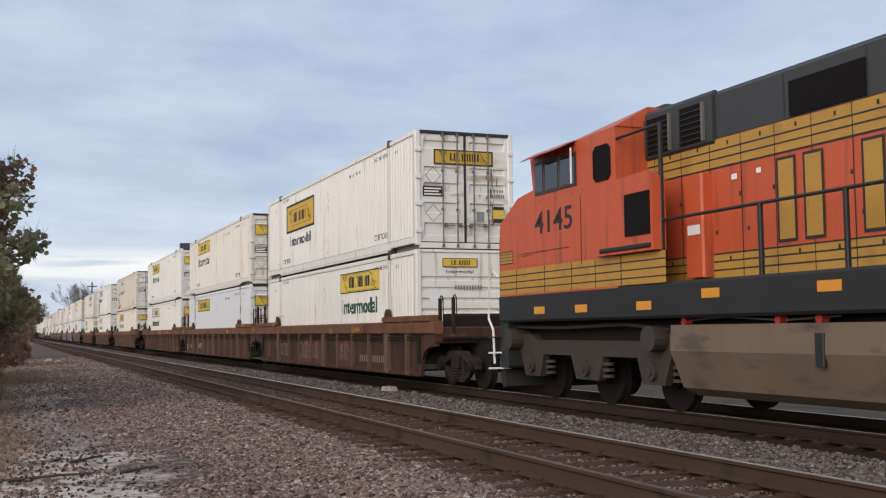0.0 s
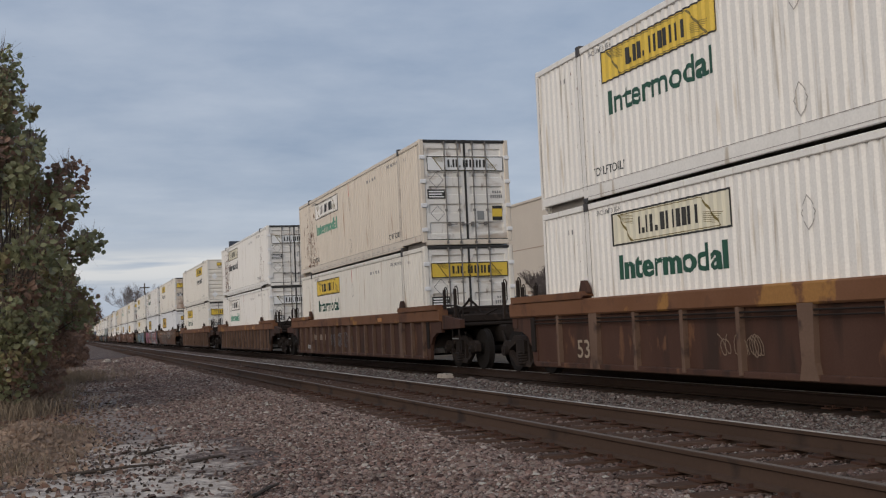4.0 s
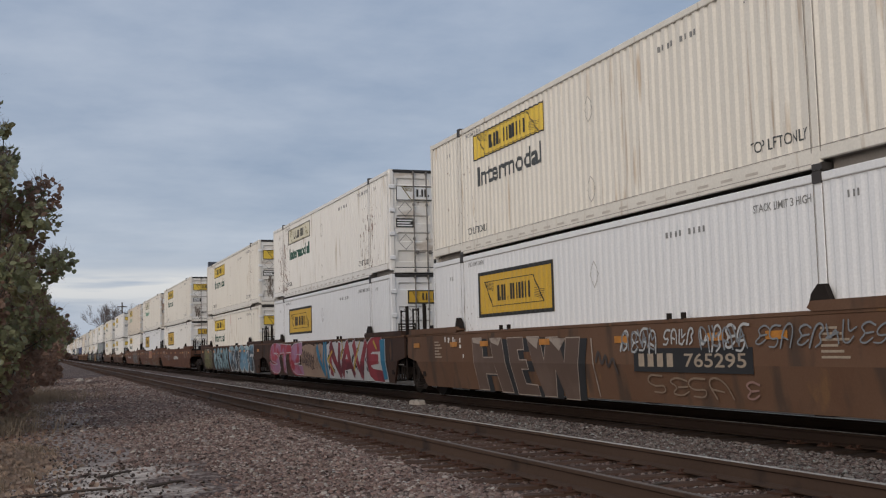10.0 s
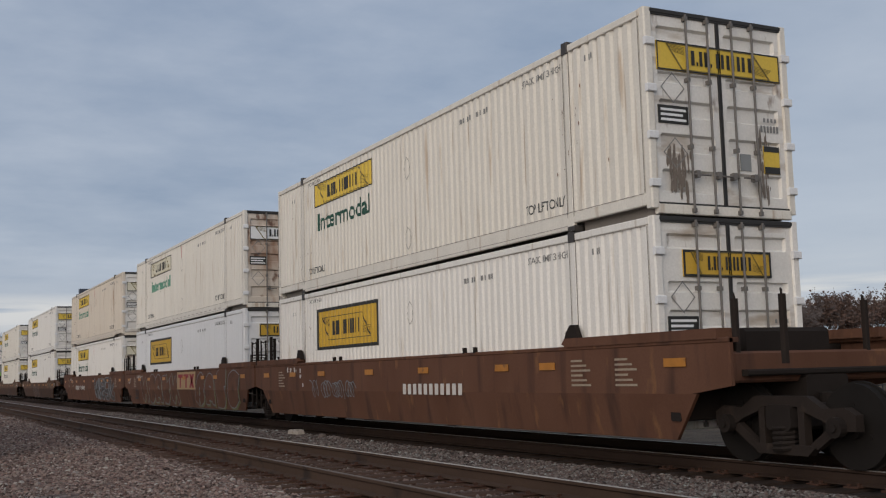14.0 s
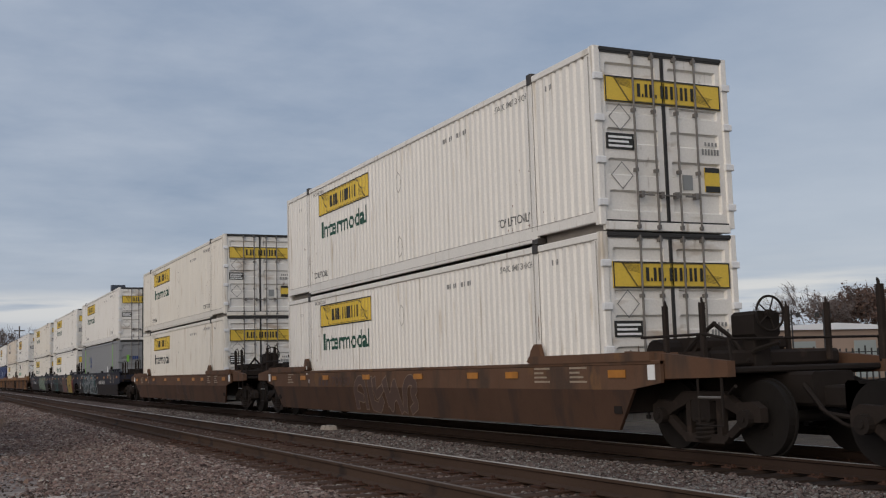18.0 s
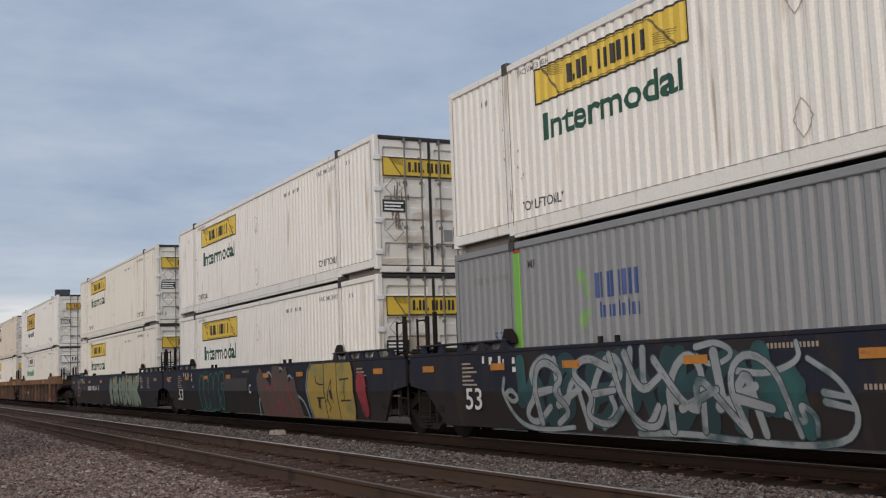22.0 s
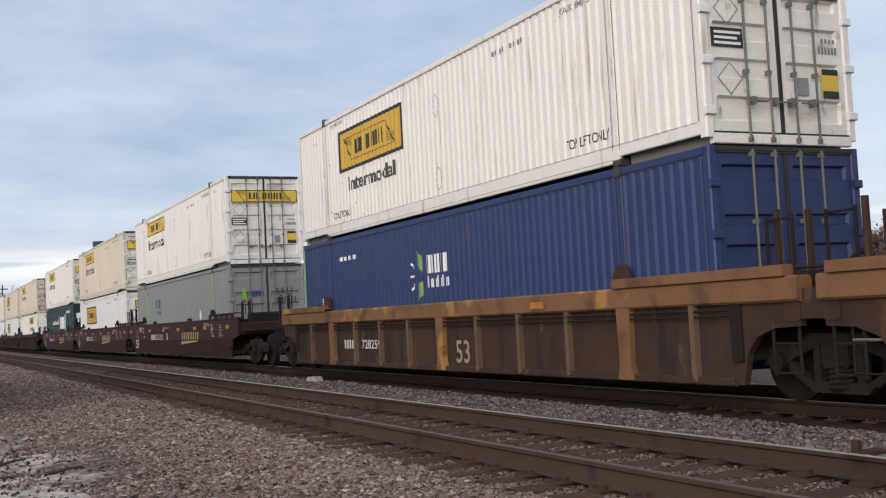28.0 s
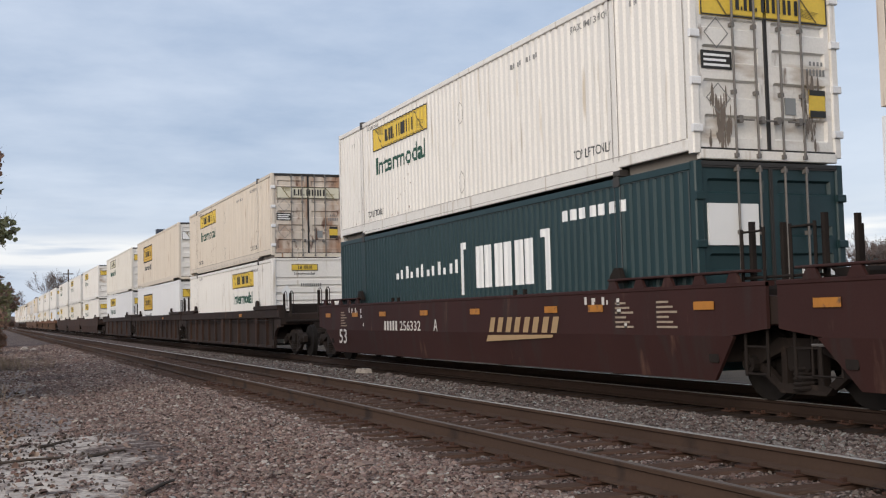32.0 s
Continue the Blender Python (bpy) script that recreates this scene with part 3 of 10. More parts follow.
class Geo:
    """Collects plain solids into one mesh."""

    def __init__(self):
        self.v, self.f = [], []

    def add(self, verts, faces):
        o = len(self.v)
        self.v.extend(tuple(p) for p in verts)
        self.f.extend(tuple(i + o for i in q) for q in faces)
        return self

    def box(self, x0, x1, y0, y1, z0, z1):
        v = [(x, y, z) for z in (z0, z1) for y in (y0, y1) for x in (x0, x1)]
        return self.add(v, [(0, 2, 3, 1), (4, 5, 7, 6), (0, 1, 5, 4), (2, 6, 7, 3), (0, 4, 6, 2), (1, 3, 7, 5)])

    def slab(self, x0, x1, y0, y1, z0, z1, c=0.01):
        """A box along y or z with its long edges chamfered, seen along its longest axis."""
        sizes = [x1 - x0, y1 - y0, z1 - z0]
        a = sizes.index(max(sizes))
        lo, hi = (x0, y0, z0), (x1, y1, z1)
        p, q = [i for i in range(3) if i != a]
        ring = [(lo[p] + c, lo[q]), (hi[p] - c, lo[q]), (hi[p], lo[q] + c), (hi[p], hi[q] - c), (hi[p] - c, hi[q]), (lo[p] + c, hi[q]), (lo[p], hi[q] - c), (lo[p], lo[q] + c)]
        v = []
        for e in (lo[a], hi[a]):
            for u, w in ring:
                s = [0, 0, 0]; s[a], s[p], s[q] = e, u, w
                v.append(s)
        flip = a == 1
        faces = [tuple(range(8))[::1 if flip else -1], tuple(range(8, 16))[::-1 if flip else 1]]
        for i in range(8):
            j = (i + 1) % 8
            faces.append((i, j, j + 8, i + 8) if not flip else (j, i, i + 8, j + 8))
        return self.add(v, faces)

    def prism(self, pts, axis, a, b):
        """pts in the two other axes (in xyz order), pushed along axis from a to b."""
        n = len(pts)
        k = "xyz".index(axis)
        v = []
        for e in (a, b):
            for u, w in pts:
                s = [u, w]; s.insert(k, e)
                v.append(s)
        faces = [tuple(range(n - 1, -1, -1)), tuple(range(n, 2 * n))]
        faces += [(i, (i + 1) % n, (i + 1) % n + n, i + n) for i in range(n)]
        return self.add(v, faces)

    def tube(self, pts, r, n=6, r2=None):
        """A round bar through the points, with its ends closed."""
        pts = [Vector(p) for p in pts]
        rings = []
        for i, p in enumerate(pts):
            d = (pts[min(i + 1, len(pts) - 1)] - pts[max(i - 1, 0)]).normalized()
            side = d.cross(Vector((0, 0, 1)))
            if side.length < 0.05:
                side = d.cross(Vector((1, 0, 0)))
            side.normalize()
            up = side.cross(d)
            rad = r if r2 is None else r + (r2 - r) * i / (len(pts) - 1)
            rings.append([p + (side * math.cos(t) + up * math.sin(t)) * rad for t in (2 * math.pi * j / n for j in range(n))])
        v = [q for ring in rings for q in ring]
        f = []
        for i in range(len(pts) - 1):
            for j in range(n):
                k = (j + 1) % n
                f.append((i * n + j, i * n + k, (i + 1) * n + k, (i + 1) * n + j))
        f += [tuple(range(n - 1, -1, -1)), tuple(range((len(pts) - 1) * n, len(pts) * n))]
        return self.add(v, f)

    def disc(self, c, axis, r, h, n=24, inner=0.0):
        """A round plate or ring about an axis."""
        k = "xyz".index(axis)
        v, f = [], []
        for e in (-h / 2, h / 2):
            for rr in ((r, inner) if inner else (r,)):
                for j in range(n):
                    s = [rr * math.cos(2 * math.pi * j / n), rr * math.sin(2 * math.pi * j / n)]; s.insert(k, e)
                    v.append([s[i] + c[i] for i in range(3)])
        if inner:
            for j in range(n):
                q = (j + 1) % n
                f += [(j, q, 2 * n + q, 2 * n + j), (n + q, n + j, 3 * n + j, 3 * n + q), (q, j, n + j, n + q), (2 * n + j, 2 * n + q, 3 * n + q, 3 * n + j)]
        else:
            f += [tuple(range(n - 1, -1, -1)), tuple(range(n, 2 * n))] + [(j, (j + 1) % n, n + (j + 1) % n, n + j) for j in range(n)]
        return self.add(v, f)

    def mesh(self, name, smooth=False):
        me = bpy.data.meshes.new(name)
        me.from_pydata(self.v, [], self.f)
        me.update()
        bmx = bmesh.new(); bmx.from_mesh(me)
        bmesh.ops.recalc_face_normals(bmx, faces=bmx.faces)
        bmx.to_mesh(me); bmx.free()
        me.materials.append(None)
        if smooth:
            me.polygons.foreach_set("use_smooth", [True] * len(me.polygons))
        return me


CACHE = {}
# print too small or too broken up to pick apart, one part for each patch of it
SMALL_PRINT = {"number_mark", "stencil_mark", "notice_print", "label_print", "trade_name", "name_outline", "stripe_lining", "graffiti_fill", "graffiti_outline", "graffiti_highlight", "graffiti_ground", "banner_art", "sign_art", "ray_device", "soot_stain", "door_placard", "stencil_text"}


def cached(key, build):
    if key not in CACHE:
        CACHE[key] = build()
    return CACHE[key]


def put(name, me, mat, parent=None, at=None, label=""):
    """One mesh object with its own material, under a thing or under a part."""
    ob = new(name, me)
    if len(me.materials) == 0:
        me.materials.append(None)
    ob.material_slots[0].link = "OBJECT"
    ob.material_slots[0].material = mat
    if at is not None:
        ob.matrix_basis = at
    if parent is not None:
        ob.parent = parent
    if label:
        ob["label"] = label
    if name in SMALL_PRINT:
        ob["kind"] = "stuff"
    return ob


def thing(name, m, label, category, group="", kind=""):
    return_ob = new(name)
    return_ob.empty_display_size = 0.3
    return_ob.matrix_basis = m
    return tagged(return_ob, label, category, group, kind)


SIDE = Matrix(((0, 0, -1, 0), (-1, 0, 0, 0), (0, 1, 0, 0), (0, 0, 0, 1)))   # flat art on a side that faces the camera's track side
END = Matrix(((1, 0, 0, 0), (0, 0, -1, 0), (0, 1, 0, 0), (0, 0, 0, 1)))     # flat art on an end that faces down the line


def letters(text, height, width=None, bold=0.0):
    """Lettering as a flat mesh, its lower left corner at the origin, fitted to a height and a width."""
    def build():
        cu = bpy.data.curves.new("letters", "FONT")
        cu.body, cu.offset, cu.resolution_u = text, bold, 3
        tmp = bpy.data.objects.new("letters", cu)
        scene.collection.objects.link(tmp)
        dg = bpy.context.evaluated_depsgraph_get()
        me = bpy.data.meshes.new_from_object(tmp.evaluated_get(dg))
        bpy.data.objects.remove(tmp)
        co = np.array([v.co[:] for v in me.vertices])
        lo, hi = co.min(0), co.max(0)
        co = co - lo
        co[:, 1] *= height / (hi[1] - lo[1])
        co[:, 0] *= (width / (hi[0] - lo[0])) if width else height / (hi[1] - lo[1])
        co[:, 2] = 0
        me.vertices.foreach_set("co", co.ravel())
        me.materials.clear(); me.materials.append(None)
        me.update()
        return me
    return cached(("letters", text, height, width, bold), build)


def flat(polys, name="decal"):
    """Flat polygons in (u, v)."""
    me = bpy.data.meshes.new(name)
    v, f = [], []
    for p in polys:
        f.append(tuple(range(len(v), len(v) + len(p))))
        v += [(a, b, 0) for a, b in p]
    me.from_pydata(v, [], f)
    me.materials.append(None)
    return me


def rect(u0, u1, v0, v1):
    return [(u0, v0), (u1, v0), (u1, v1), (u0, v1)]

# ------------------------------------------------------------------ containers
CW, CL, CH = 1.295, 8.075, 2.896      # half width, half length, height
PITCH, DEEP = 0.214, 0.027
KNEES = ((0.0, 0.0), (0.085, 0.0), (0.118, DEEP), (0.165, DEEP), (PITCH, 0.0))


def groove(y):
    """How far the corrugated side lies back at a place along the container."""
    t = (y + 40) % PITCH
    for (a, d0), (b, d1) in zip(KNEES, KNEES[1:]):
        if a <= t <= b:
            return d0 + (d1 - d0) * (t - a) / (b - a)
    return 0.0


def side_sheet(corrugated=True, k=1.0):
    def build():
        g = Geo()
        ys = [-7.95]
        y = PITCH * math.floor(32 / PITCH) - 40
        while y < 7.95:
            ys += [y + k for k, _ in KNEES[:-1] if -7.95 < y + k < 7.95]
            y += PITCH
        ys.append(7.95)
        if not corrugated:
            ys = [-7.95 + 1.325 * i for i in range(13)]
        v, f = [], []
        for i, yy in enumerate(ys):
            x = -CW + (k * groove(yy) if corrugated else 0.006)
            z0 = 0.16
            v += [(x, yy, z0), (x, yy, CH - 0.12), (x + 0.03, yy, CH - 0.12), (x + 0.03, yy, z0)]
        for i in range(len(ys) - 1):
            a, b = 4 * i, 4 * i + 4
            f += [(a, a + 1, b + 1, b), (a + 2, a + 3, b + 3, b + 2), (a + 1, a + 2, b + 2, b + 1), (a + 3, a, b, b + 3)]
        return g.add(v, f).mesh("side_panel")
    return cached(("side", corrugated, k), build)


def drape(key, flat_mesh, level=False, depth=1.0):
    """Lays flat art (u to the right, v up, in the container's own measure) over the corrugation."""
    def build():
        src = flat_mesh() if callable(flat_mesh) else flat_mesh
        b = bmesh.new(); b.from_mesh(src)
        us = [p.co.x for p in b.verts]
        lo, hi = min(us), max(us)
        k = math.floor((-hi + 40) / PITCH) * PITCH - 40
        while k < -lo and not level:
            for d, _ in KNEES[:-1]:
                u = -(k + d)
                if lo < u < hi:
                    bmesh.ops.bisect_plane(b, geom=b.verts[:] + b.edges[:] + b.faces[:], plane_co=(u, 0, 0), plane_no=(1, 0, 0))
            k += PITCH
        for p in b.verts:
            u, w = p.co.x, p.co.y
            p.co = (-CW + (0.0 if level else depth * groove(-u)) - 0.005, -u, w)
        me = bpy.data.meshes.new("art"); b.to_mesh(me); b.free()
        me.materials.append(None)
        return me
    return cached(("drape", key, level, depth), build)


def moved(me, du, dv):
    c = me.copy()
    c.transform(Matrix.Translation((du, dv, 0)))
    return c


def glyph_bars(u0, u1, v0, v1):
    """Stand-in for a trade name: plain uprights and blocks, with no letter forms."""
    w = u1 - u0
    t = 0.045 * w
    polys = []
    for a, b in ((0.05, 0.10), (0.17, 0.215), (0.245, 0.29), (0.42, 0.465), (0.495, 0.54), (0.58, 0.625), (0.655, 0.70), (0.74, 0.785), (0.815, 0.86), (0.91, 0.96)):
        polys.append(rect(u0 + a * w, u0 + b * w, v0, v1))
    for a in (0.125, 0.335):
        polys.append(rect(u0 + a * w, u0 + (a + 0.025) * w, v0, v0 + t))
    return polys


def banner(u0, u1, v0, v1):
    """Thin line art of a rolled banner behind the name."""
    w, h = u1 - u0, v1 - v0
    p = []
    for i in range(6):
        k = v1 - 0.07 * h - 0.05 * h * i
        p.append([(u0 + (0.05 + 0.012 * i) * w, k - 0.008 * h), (u0 + (0.20 + 0.0 * i) * w, k - 0.10 * h), (u0 + 0.20 * w, k - 0.085 * h), (u0 + (0.05 + 0.012 * i) * w, k + 0.008 * h)])
        k = v0 + 0.42 * h - 0.05 * h * i
        p.append([(u0 + 0.80 * w, k + 0.085 * h), (u0 + (0.95 - 0.012 * i) * w, k - 0.008 * h), (u0 + (0.95 - 0.012 * i) * w, k + 0.008 * h), (u0 + 0.80 * w, k + 0.10 * h)])
    p.append([(u0 + 0.05 * w, v1 - 0.06 * h), (u0 + 0.78 * w, v1 - 0.06 * h), (u0 + 0.78 * w, v1 - 0.085 * h), (u0 + 0.05 * w, v1 - 0.085 * h)])
    p.append([(u0 + 0.17 * w, v0 + 0.06 * h), (u0 + 0.93 * w, v0 + 0.06 * h), (u0 + 0.93 * w, v0 + 0.085 * h), (u0 + 0.17 * w, v0 + 0.085 * h)])
    p.append([(u0 + 0.05 * w, v1 - 0.07 * h), (u0 + 0.17 * w, v0 + 0.07 * h), (u0 + 0.185 * w, v0 + 0.07 * h), (u0 + 0.065 * w, v1 - 0.07 * h)])
    p.append([(u0 + 0.78 * w, v1 - 0.07 * h), (u0 + 0.92 * w, v0 + 0.07 * h), (u0 + 0.935 * w, v0 + 0.07 * h), (u0 + 0.795 * w, v1 - 0.07 * h)])
    return p


def frame_bars(u0, u1, v0, v1, t):
    return [rect(u0, u1, v0, v0 + t), rect(u0, u1, v1 - t, v1), rect(u0, u0 + t, v0 + t, v1 - t), rect(u1 - t, u1, v0 + t, v1 - t)]


def diamond(u, v, r, rh):
    return [(u, v - rh), (u + r, v), (u, v + rh), (u - r, v)]


# side art: (u0, u1, v0, v1) of the panel and of the word under it, v from the container's foot
ART = {
    "banner_yellow": dict(panel=(-5.22, -1.58, 2.02, 2.60), fill="yellow", edge=0.03, word=(-5.02, -1.75, 1.42, 1.85), wmat="text_green"),
    "banner_white": dict(panel=(-5.12, -1.46, 2.02, 2.62), fill="white", edge=0.03, word=(-4.93, -1.62, 1.41, 1.84), wmat="text_pale"),
    "banner_faded": dict(panel=(-5.15, -1.50, 2.02, 2.60), fill="pale_vinyl", edge=0.03, word=(-4.95, -1.68, 1.42, 1.85), wmat="text_green"),
    "framed": dict(panel=(-5.15, -1.42, 1.46, 2.44), fill="gold", edge=0.075, word=(-4.63, -1.89, 0.98, 1.31), wmat="text_grey"),
}


def side_art(box, kind, flip, wmat=None, word=True, level=False, depth=1.0):
    a = ART[kind]

    def lay(key, art):
        return drape(key, art, level, depth)

    u0, u1, v0, v1 = a["panel"]
    wu0, wu1, wv0, wv1 = a["word"]
    if flip:
        u0, u1, wu0, wu1 = -u1, -u0, -wu1, -wu0
    tag = (kind, flip)
    lift = Matrix.Translation((-0.004, 0, 0))
    e = a["edge"]
    base = put("logo_panel", lay(("panel", tag), lambda: flat([rect(u0, u1, v0, v1)])), M[a["fill"]], box, label="panel with a plain rolled banner device")
    put("panel_border", lay(("edge", tag), lambda: flat(frame_bars(u0, u1, v0, v1, e))), M["ink"], base, lift)
    h, w = v1 - v0, u1 - u0
    if kind == "framed":
        bu0, bu1, bv0, bv1 = u0 + 0.05 * w, u1 - 0.05 * w, v0 + 0.18 * h, v1 - 0.18 * h
    else:
        bu0, bu1, bv0, bv1 = u0 + 0.01 * w, u1 - 0.01 * w, v0 + 0.02 * h, v1 - 0.02 * h
    put("banner_art", lay(("ban", tag), lambda: flat(banner(bu0, bu1, bv0, bv1))), M["ink" if kind == "framed" else "scroll"], base, lift)
    put("trade_name", lay(("bars", tag), lambda: flat(glyph_bars(bu0 + 0.21 * w, bu1 - 0.21 * w, bv0 + 0.24 * (bv1 - bv0), bv1 - 0.24 * (bv1 - bv0)))), M["ink"], base, Matrix.Translation((-0.006, 0, 0)))
    if word:
        put("word", lay(("word", tag), lambda: moved(letters("Intermodal", wv1 - wv0, wu1 - wu0, 0.027), wu0, wv0)), M[wmat or a["wmat"]], box, label="large word on the corrugated side")


def door_leaf(sign):
    """A pressed steel door leaf; sign is -1 for the leaf on the camera's side."""
    def build():
        g = Geo()
        x0, x1 = (-1.18, -0.02) if sign < 0 else (0.02, 1.18)
        zs = [(0.16, 0.0), (0.30, 0.0), (0.33, 0.03), (0.60, 0.03), (0.63, 0.0), (0.86, 0.0), (0.89, 0.03), (1.10, 0.03), (1.13, 0.0), (1.36, 0.0), (1.39, 0.03), (1.58, 0.03), (1.61, 0.0), (1.84, 0.0), (1.87, 0.03), (1.98, 0.03), (2.0, 0.0), (2.44, 0.0), (2.47, 0.03), (2.62, 0.03), (2.65, 0.0), (2.80, 0.0)]
        v, f = [], []
        for z, d in zs:
            for x, in_ in ((x0, 0), (x0 + 0.10, 0), (x0 + 0.13, 1), (x1 - 0.13, 1), (x1 - 0.10, 0), (x1, 0)):
                v.append((x, -CL + 0.03 + 1.6 * d * in_, z))
        for i in range(len(zs) - 1):
            for j in range(5):
                a = 6 * i + j
                f.append((a, a + 1, a + 7, a + 6))
        return g.add(v, f).mesh("door_leaf")
    return cached(("door", sign), build)


def end_wall_mesh():
    def build():
        g = Geo()
        v, f, zs = [], [], []
        z = 0.16
        while z < 2.05:
            zs += [(z, 0.0), (z + 0.15, 0.0), (z + 0.17, 0.055), (z + 0.23, 0.055)]
            z += 0.26
        zs += [(z, 0.0), (2.83, 0.0)]
        for zz, d in zs:
            for x in (-1.2, 1.2):
                v.append((x, -CL + 0.03 + d, zz))
        for i in range(len(zs) - 1):
            a = 2 * i
            f.append((a, a + 1, a + 3, a + 2))
        return g.add(v, f).mesh("end_wall")
    return cached("nose", build)


def rods_mesh(x):
    g = Geo()
    g.tube([(x, -CL - 0.03, 0.03), (x, -CL - 0.03, 2.84)], 0.018, 6)
    for z in (0.06, 0.95, 1.9, 2.78):
        g.box(x - 0.026, x + 0.026, -CL - 0.05, -CL + 0.03, z - 0.03, z + 0.03)
    return g.mesh("lock_rod")


def handle_mesh(x, s):
    g = Geo()
    g.tube([(x, -CL - 0.045, 0.56), (x + s * 0.30, -CL - 0.05, 0.56)], 0.014, 5)
    g.box(x + s * 0.08 - 0.03, x + s * 0.08 + 0.03, -CL - 0.06, -CL + 0.03, 0.52, 0.62)
    return g.mesh("door_handle")


def hinge_mesh(x, z):
    return Geo().slab(x - 0.075, x + 0.075, -CL - 0.035, -CL + 0.03, z - 0.055, z + 0.055, 0.012).mesh("hinge")


def seal_mesh(sign):
    """The rubber gasket round one door leaf, a single closed ring."""
    x0, x1 = (-1.205, -0.004) if sign < 0 else (0.004, 1.205)
    ring = []
    for y in (-CL + 0.008, -CL + 0.04):
        for a, b, c, d in ((x0, x1, 0.135, 2.82), (x0 + 0.024, x1 - 0.024, 0.162, 2.80)):
            ring.append([(a, y, c), (b, y, c), (b, y, d), (a, y, d)])
    v = [q for r in ring for q in r]
    f = []
    for i in range(4):
        j = (i + 1) % 4
        f += [(i, j, 4 + j, 4 + i), (8 + j, 8 + i, 12 + i, 12 + j), (j, i, 8 + i, 8 + j), (4 + i, 4 + j, 12 + j, 12 + i)]
    return Geo().add(v, f).mesh("door_seal")


def container(variant):
    """A 53-foot box. Local z runs from its foot, -y is the end that leads."""
    top, paint = variant["tier"], M[variant["paint"]]
    box = thing("container", Matrix.Identity(4), variant["label"], "container", "containers on the train")
    smooth = variant.get("smooth", False)
    flip = variant.get("turned", False)
    half = Matrix.Rotation(math.pi, 4, "Z")
    press = 0.4 if variant["paint"] == "bright" else 1.0

    def lay(key, art):
        return drape(key, art, smooth, press)

    sheet = side_sheet(not smooth, press)
    put("side_panel", sheet, paint, box)
    put("side_panel", side_sheet(False), paint, box, half)
    roof = cached("roof", lambda: Geo().slab(-CW + 0.02, CW - 0.02, -CL + 0.04, CL - 0.04, CH - 0.06, CH - 0.025, 0.01).mesh("roof"))
    put("roof", roof, paint, box)
    floor = cached("cfloor", lambda: Geo().box(-CW + 0.05, CW - 0.05, -CL + 0.06, CL - 0.06, 0.13, 0.18).box(-CW + 0.16, CW - 0.16, -CL + 0.14, -6.2, 0.0, 0.128).box(-CW + 0.16, CW - 0.16, 6.2, CL - 0.14, 0.0, 0.128).mesh("container_floor"))
    if not variant.get("far"):
        put("container_floor", floor, M["floor_grey"], box)
    rail = cached("toprail", lambda: Geo().slab(-CW - 0.014, -CW + 0.06, -CL + 0.1, CL - 0.1, CH - 0.13, CH - 0.02, 0.012).mesh("top_rail"))
    low = cached("lowrail", lambda: Geo().slab(-CW - 0.006, -CW + 0.05, -6.1, 6.1, 0.03, 0.28, 0.012).slab(-CW - 0.006, -CW + 0.05, -CL + 0.1, -6.1, 0.12, 0.28, 0.012).slab(-CW - 0.006, -CW + 0.05, 6.1, CL - 0.1, 0.12, 0.28, 0.012).mesh("bottom_rail"))
    post = cached("cpost", lambda: Geo().slab(-CW - 0.005, -CW + 0.13, -CL, -CL + 0.14, 0.08, CH - 0.01, 0.02).mesh("corner_post"))
    mid = cached("midpost", lambda: Geo().slab(-CW - 0.008, -CW + 0.06, 6.02, 6.16, 0.0, CH - 0.02, 0.015).mesh("lift_post"))
    mid2 = cached("midpost2", lambda: Geo().slab(-CW - 0.008, -CW + 0.06, -6.16, -6.02, 0.0, CH - 0.02, 0.015).mesh("lift_post"))
    cast = cached("casting", lambda: Geo().slab(-CW - 0.012, -CW + 0.15, -0.095, 0.095, -0.05, 0.05, 0.015).mesh("corner_casting"))
    lug = cached(("castlug", top), lambda: Geo().slab(-CW - 0.028, -CW + 0.15, -0.085, 0.085, -0.10, 0.078 if top else 0.05, 0.015).mesh("corner_casting"))
    far = variant.get("far", False)
    postm = M[variant.get("post", variant["paint"])]
    for m in (Matrix.Identity(4), half):
        put("top_rail", rail, paint, box, m)
        put("bottom_rail", low, paint, box, m)
        put("corner_post", post, paint, box, m)
        if not far or m == Matrix.Identity(4):
            put("corner_post", post, paint, box, m @ Matrix.Diagonal((1, -1, 1, 1)))
        if not far or m == Matrix.Identity(4):
            put("lift_post", mid, postm, box, m)
            put("lift_post", mid2, postm, box, m)
    for yy in (-6.09, 6.09):
        for zz in (0.04, CH - 0.05):
            if not far:
                put("corner_casting", lug if zz > 1 else cast, M["casting"], box, Matrix.Translation((0, yy, zz)))
    header = cached("header", lambda: Geo().slab(-CW + 0.1, CW - 0.1, -CL, -CL + 0.08, CH - 0.08, CH - 0.01, 0.012).mesh("end_header"))
    sill = cached("sill", lambda: Geo().slab(-CW + 0.1, CW - 0.1, -CL, -CL + 0.08, 0.0, 0.14, 0.012).mesh("end_sill"))
    for nm, me in (("end_header", header), ("end_sill", sill)):
        put(nm, me, M["gasket"] if nm == "end_header" and not flip else paint, box)
        if not far:
            put(nm, me, paint, box, half)
    # one end carries the doors, the other a ribbed wall
    d = half if flip else Matrix.Identity(4)
    put("end_wall", end_wall_mesh(), paint, box, d @ half)
    dpaint = M[variant.get("door", "door_white" if variant.get("art") and variant["paint"] != "bright" else variant["paint"])]
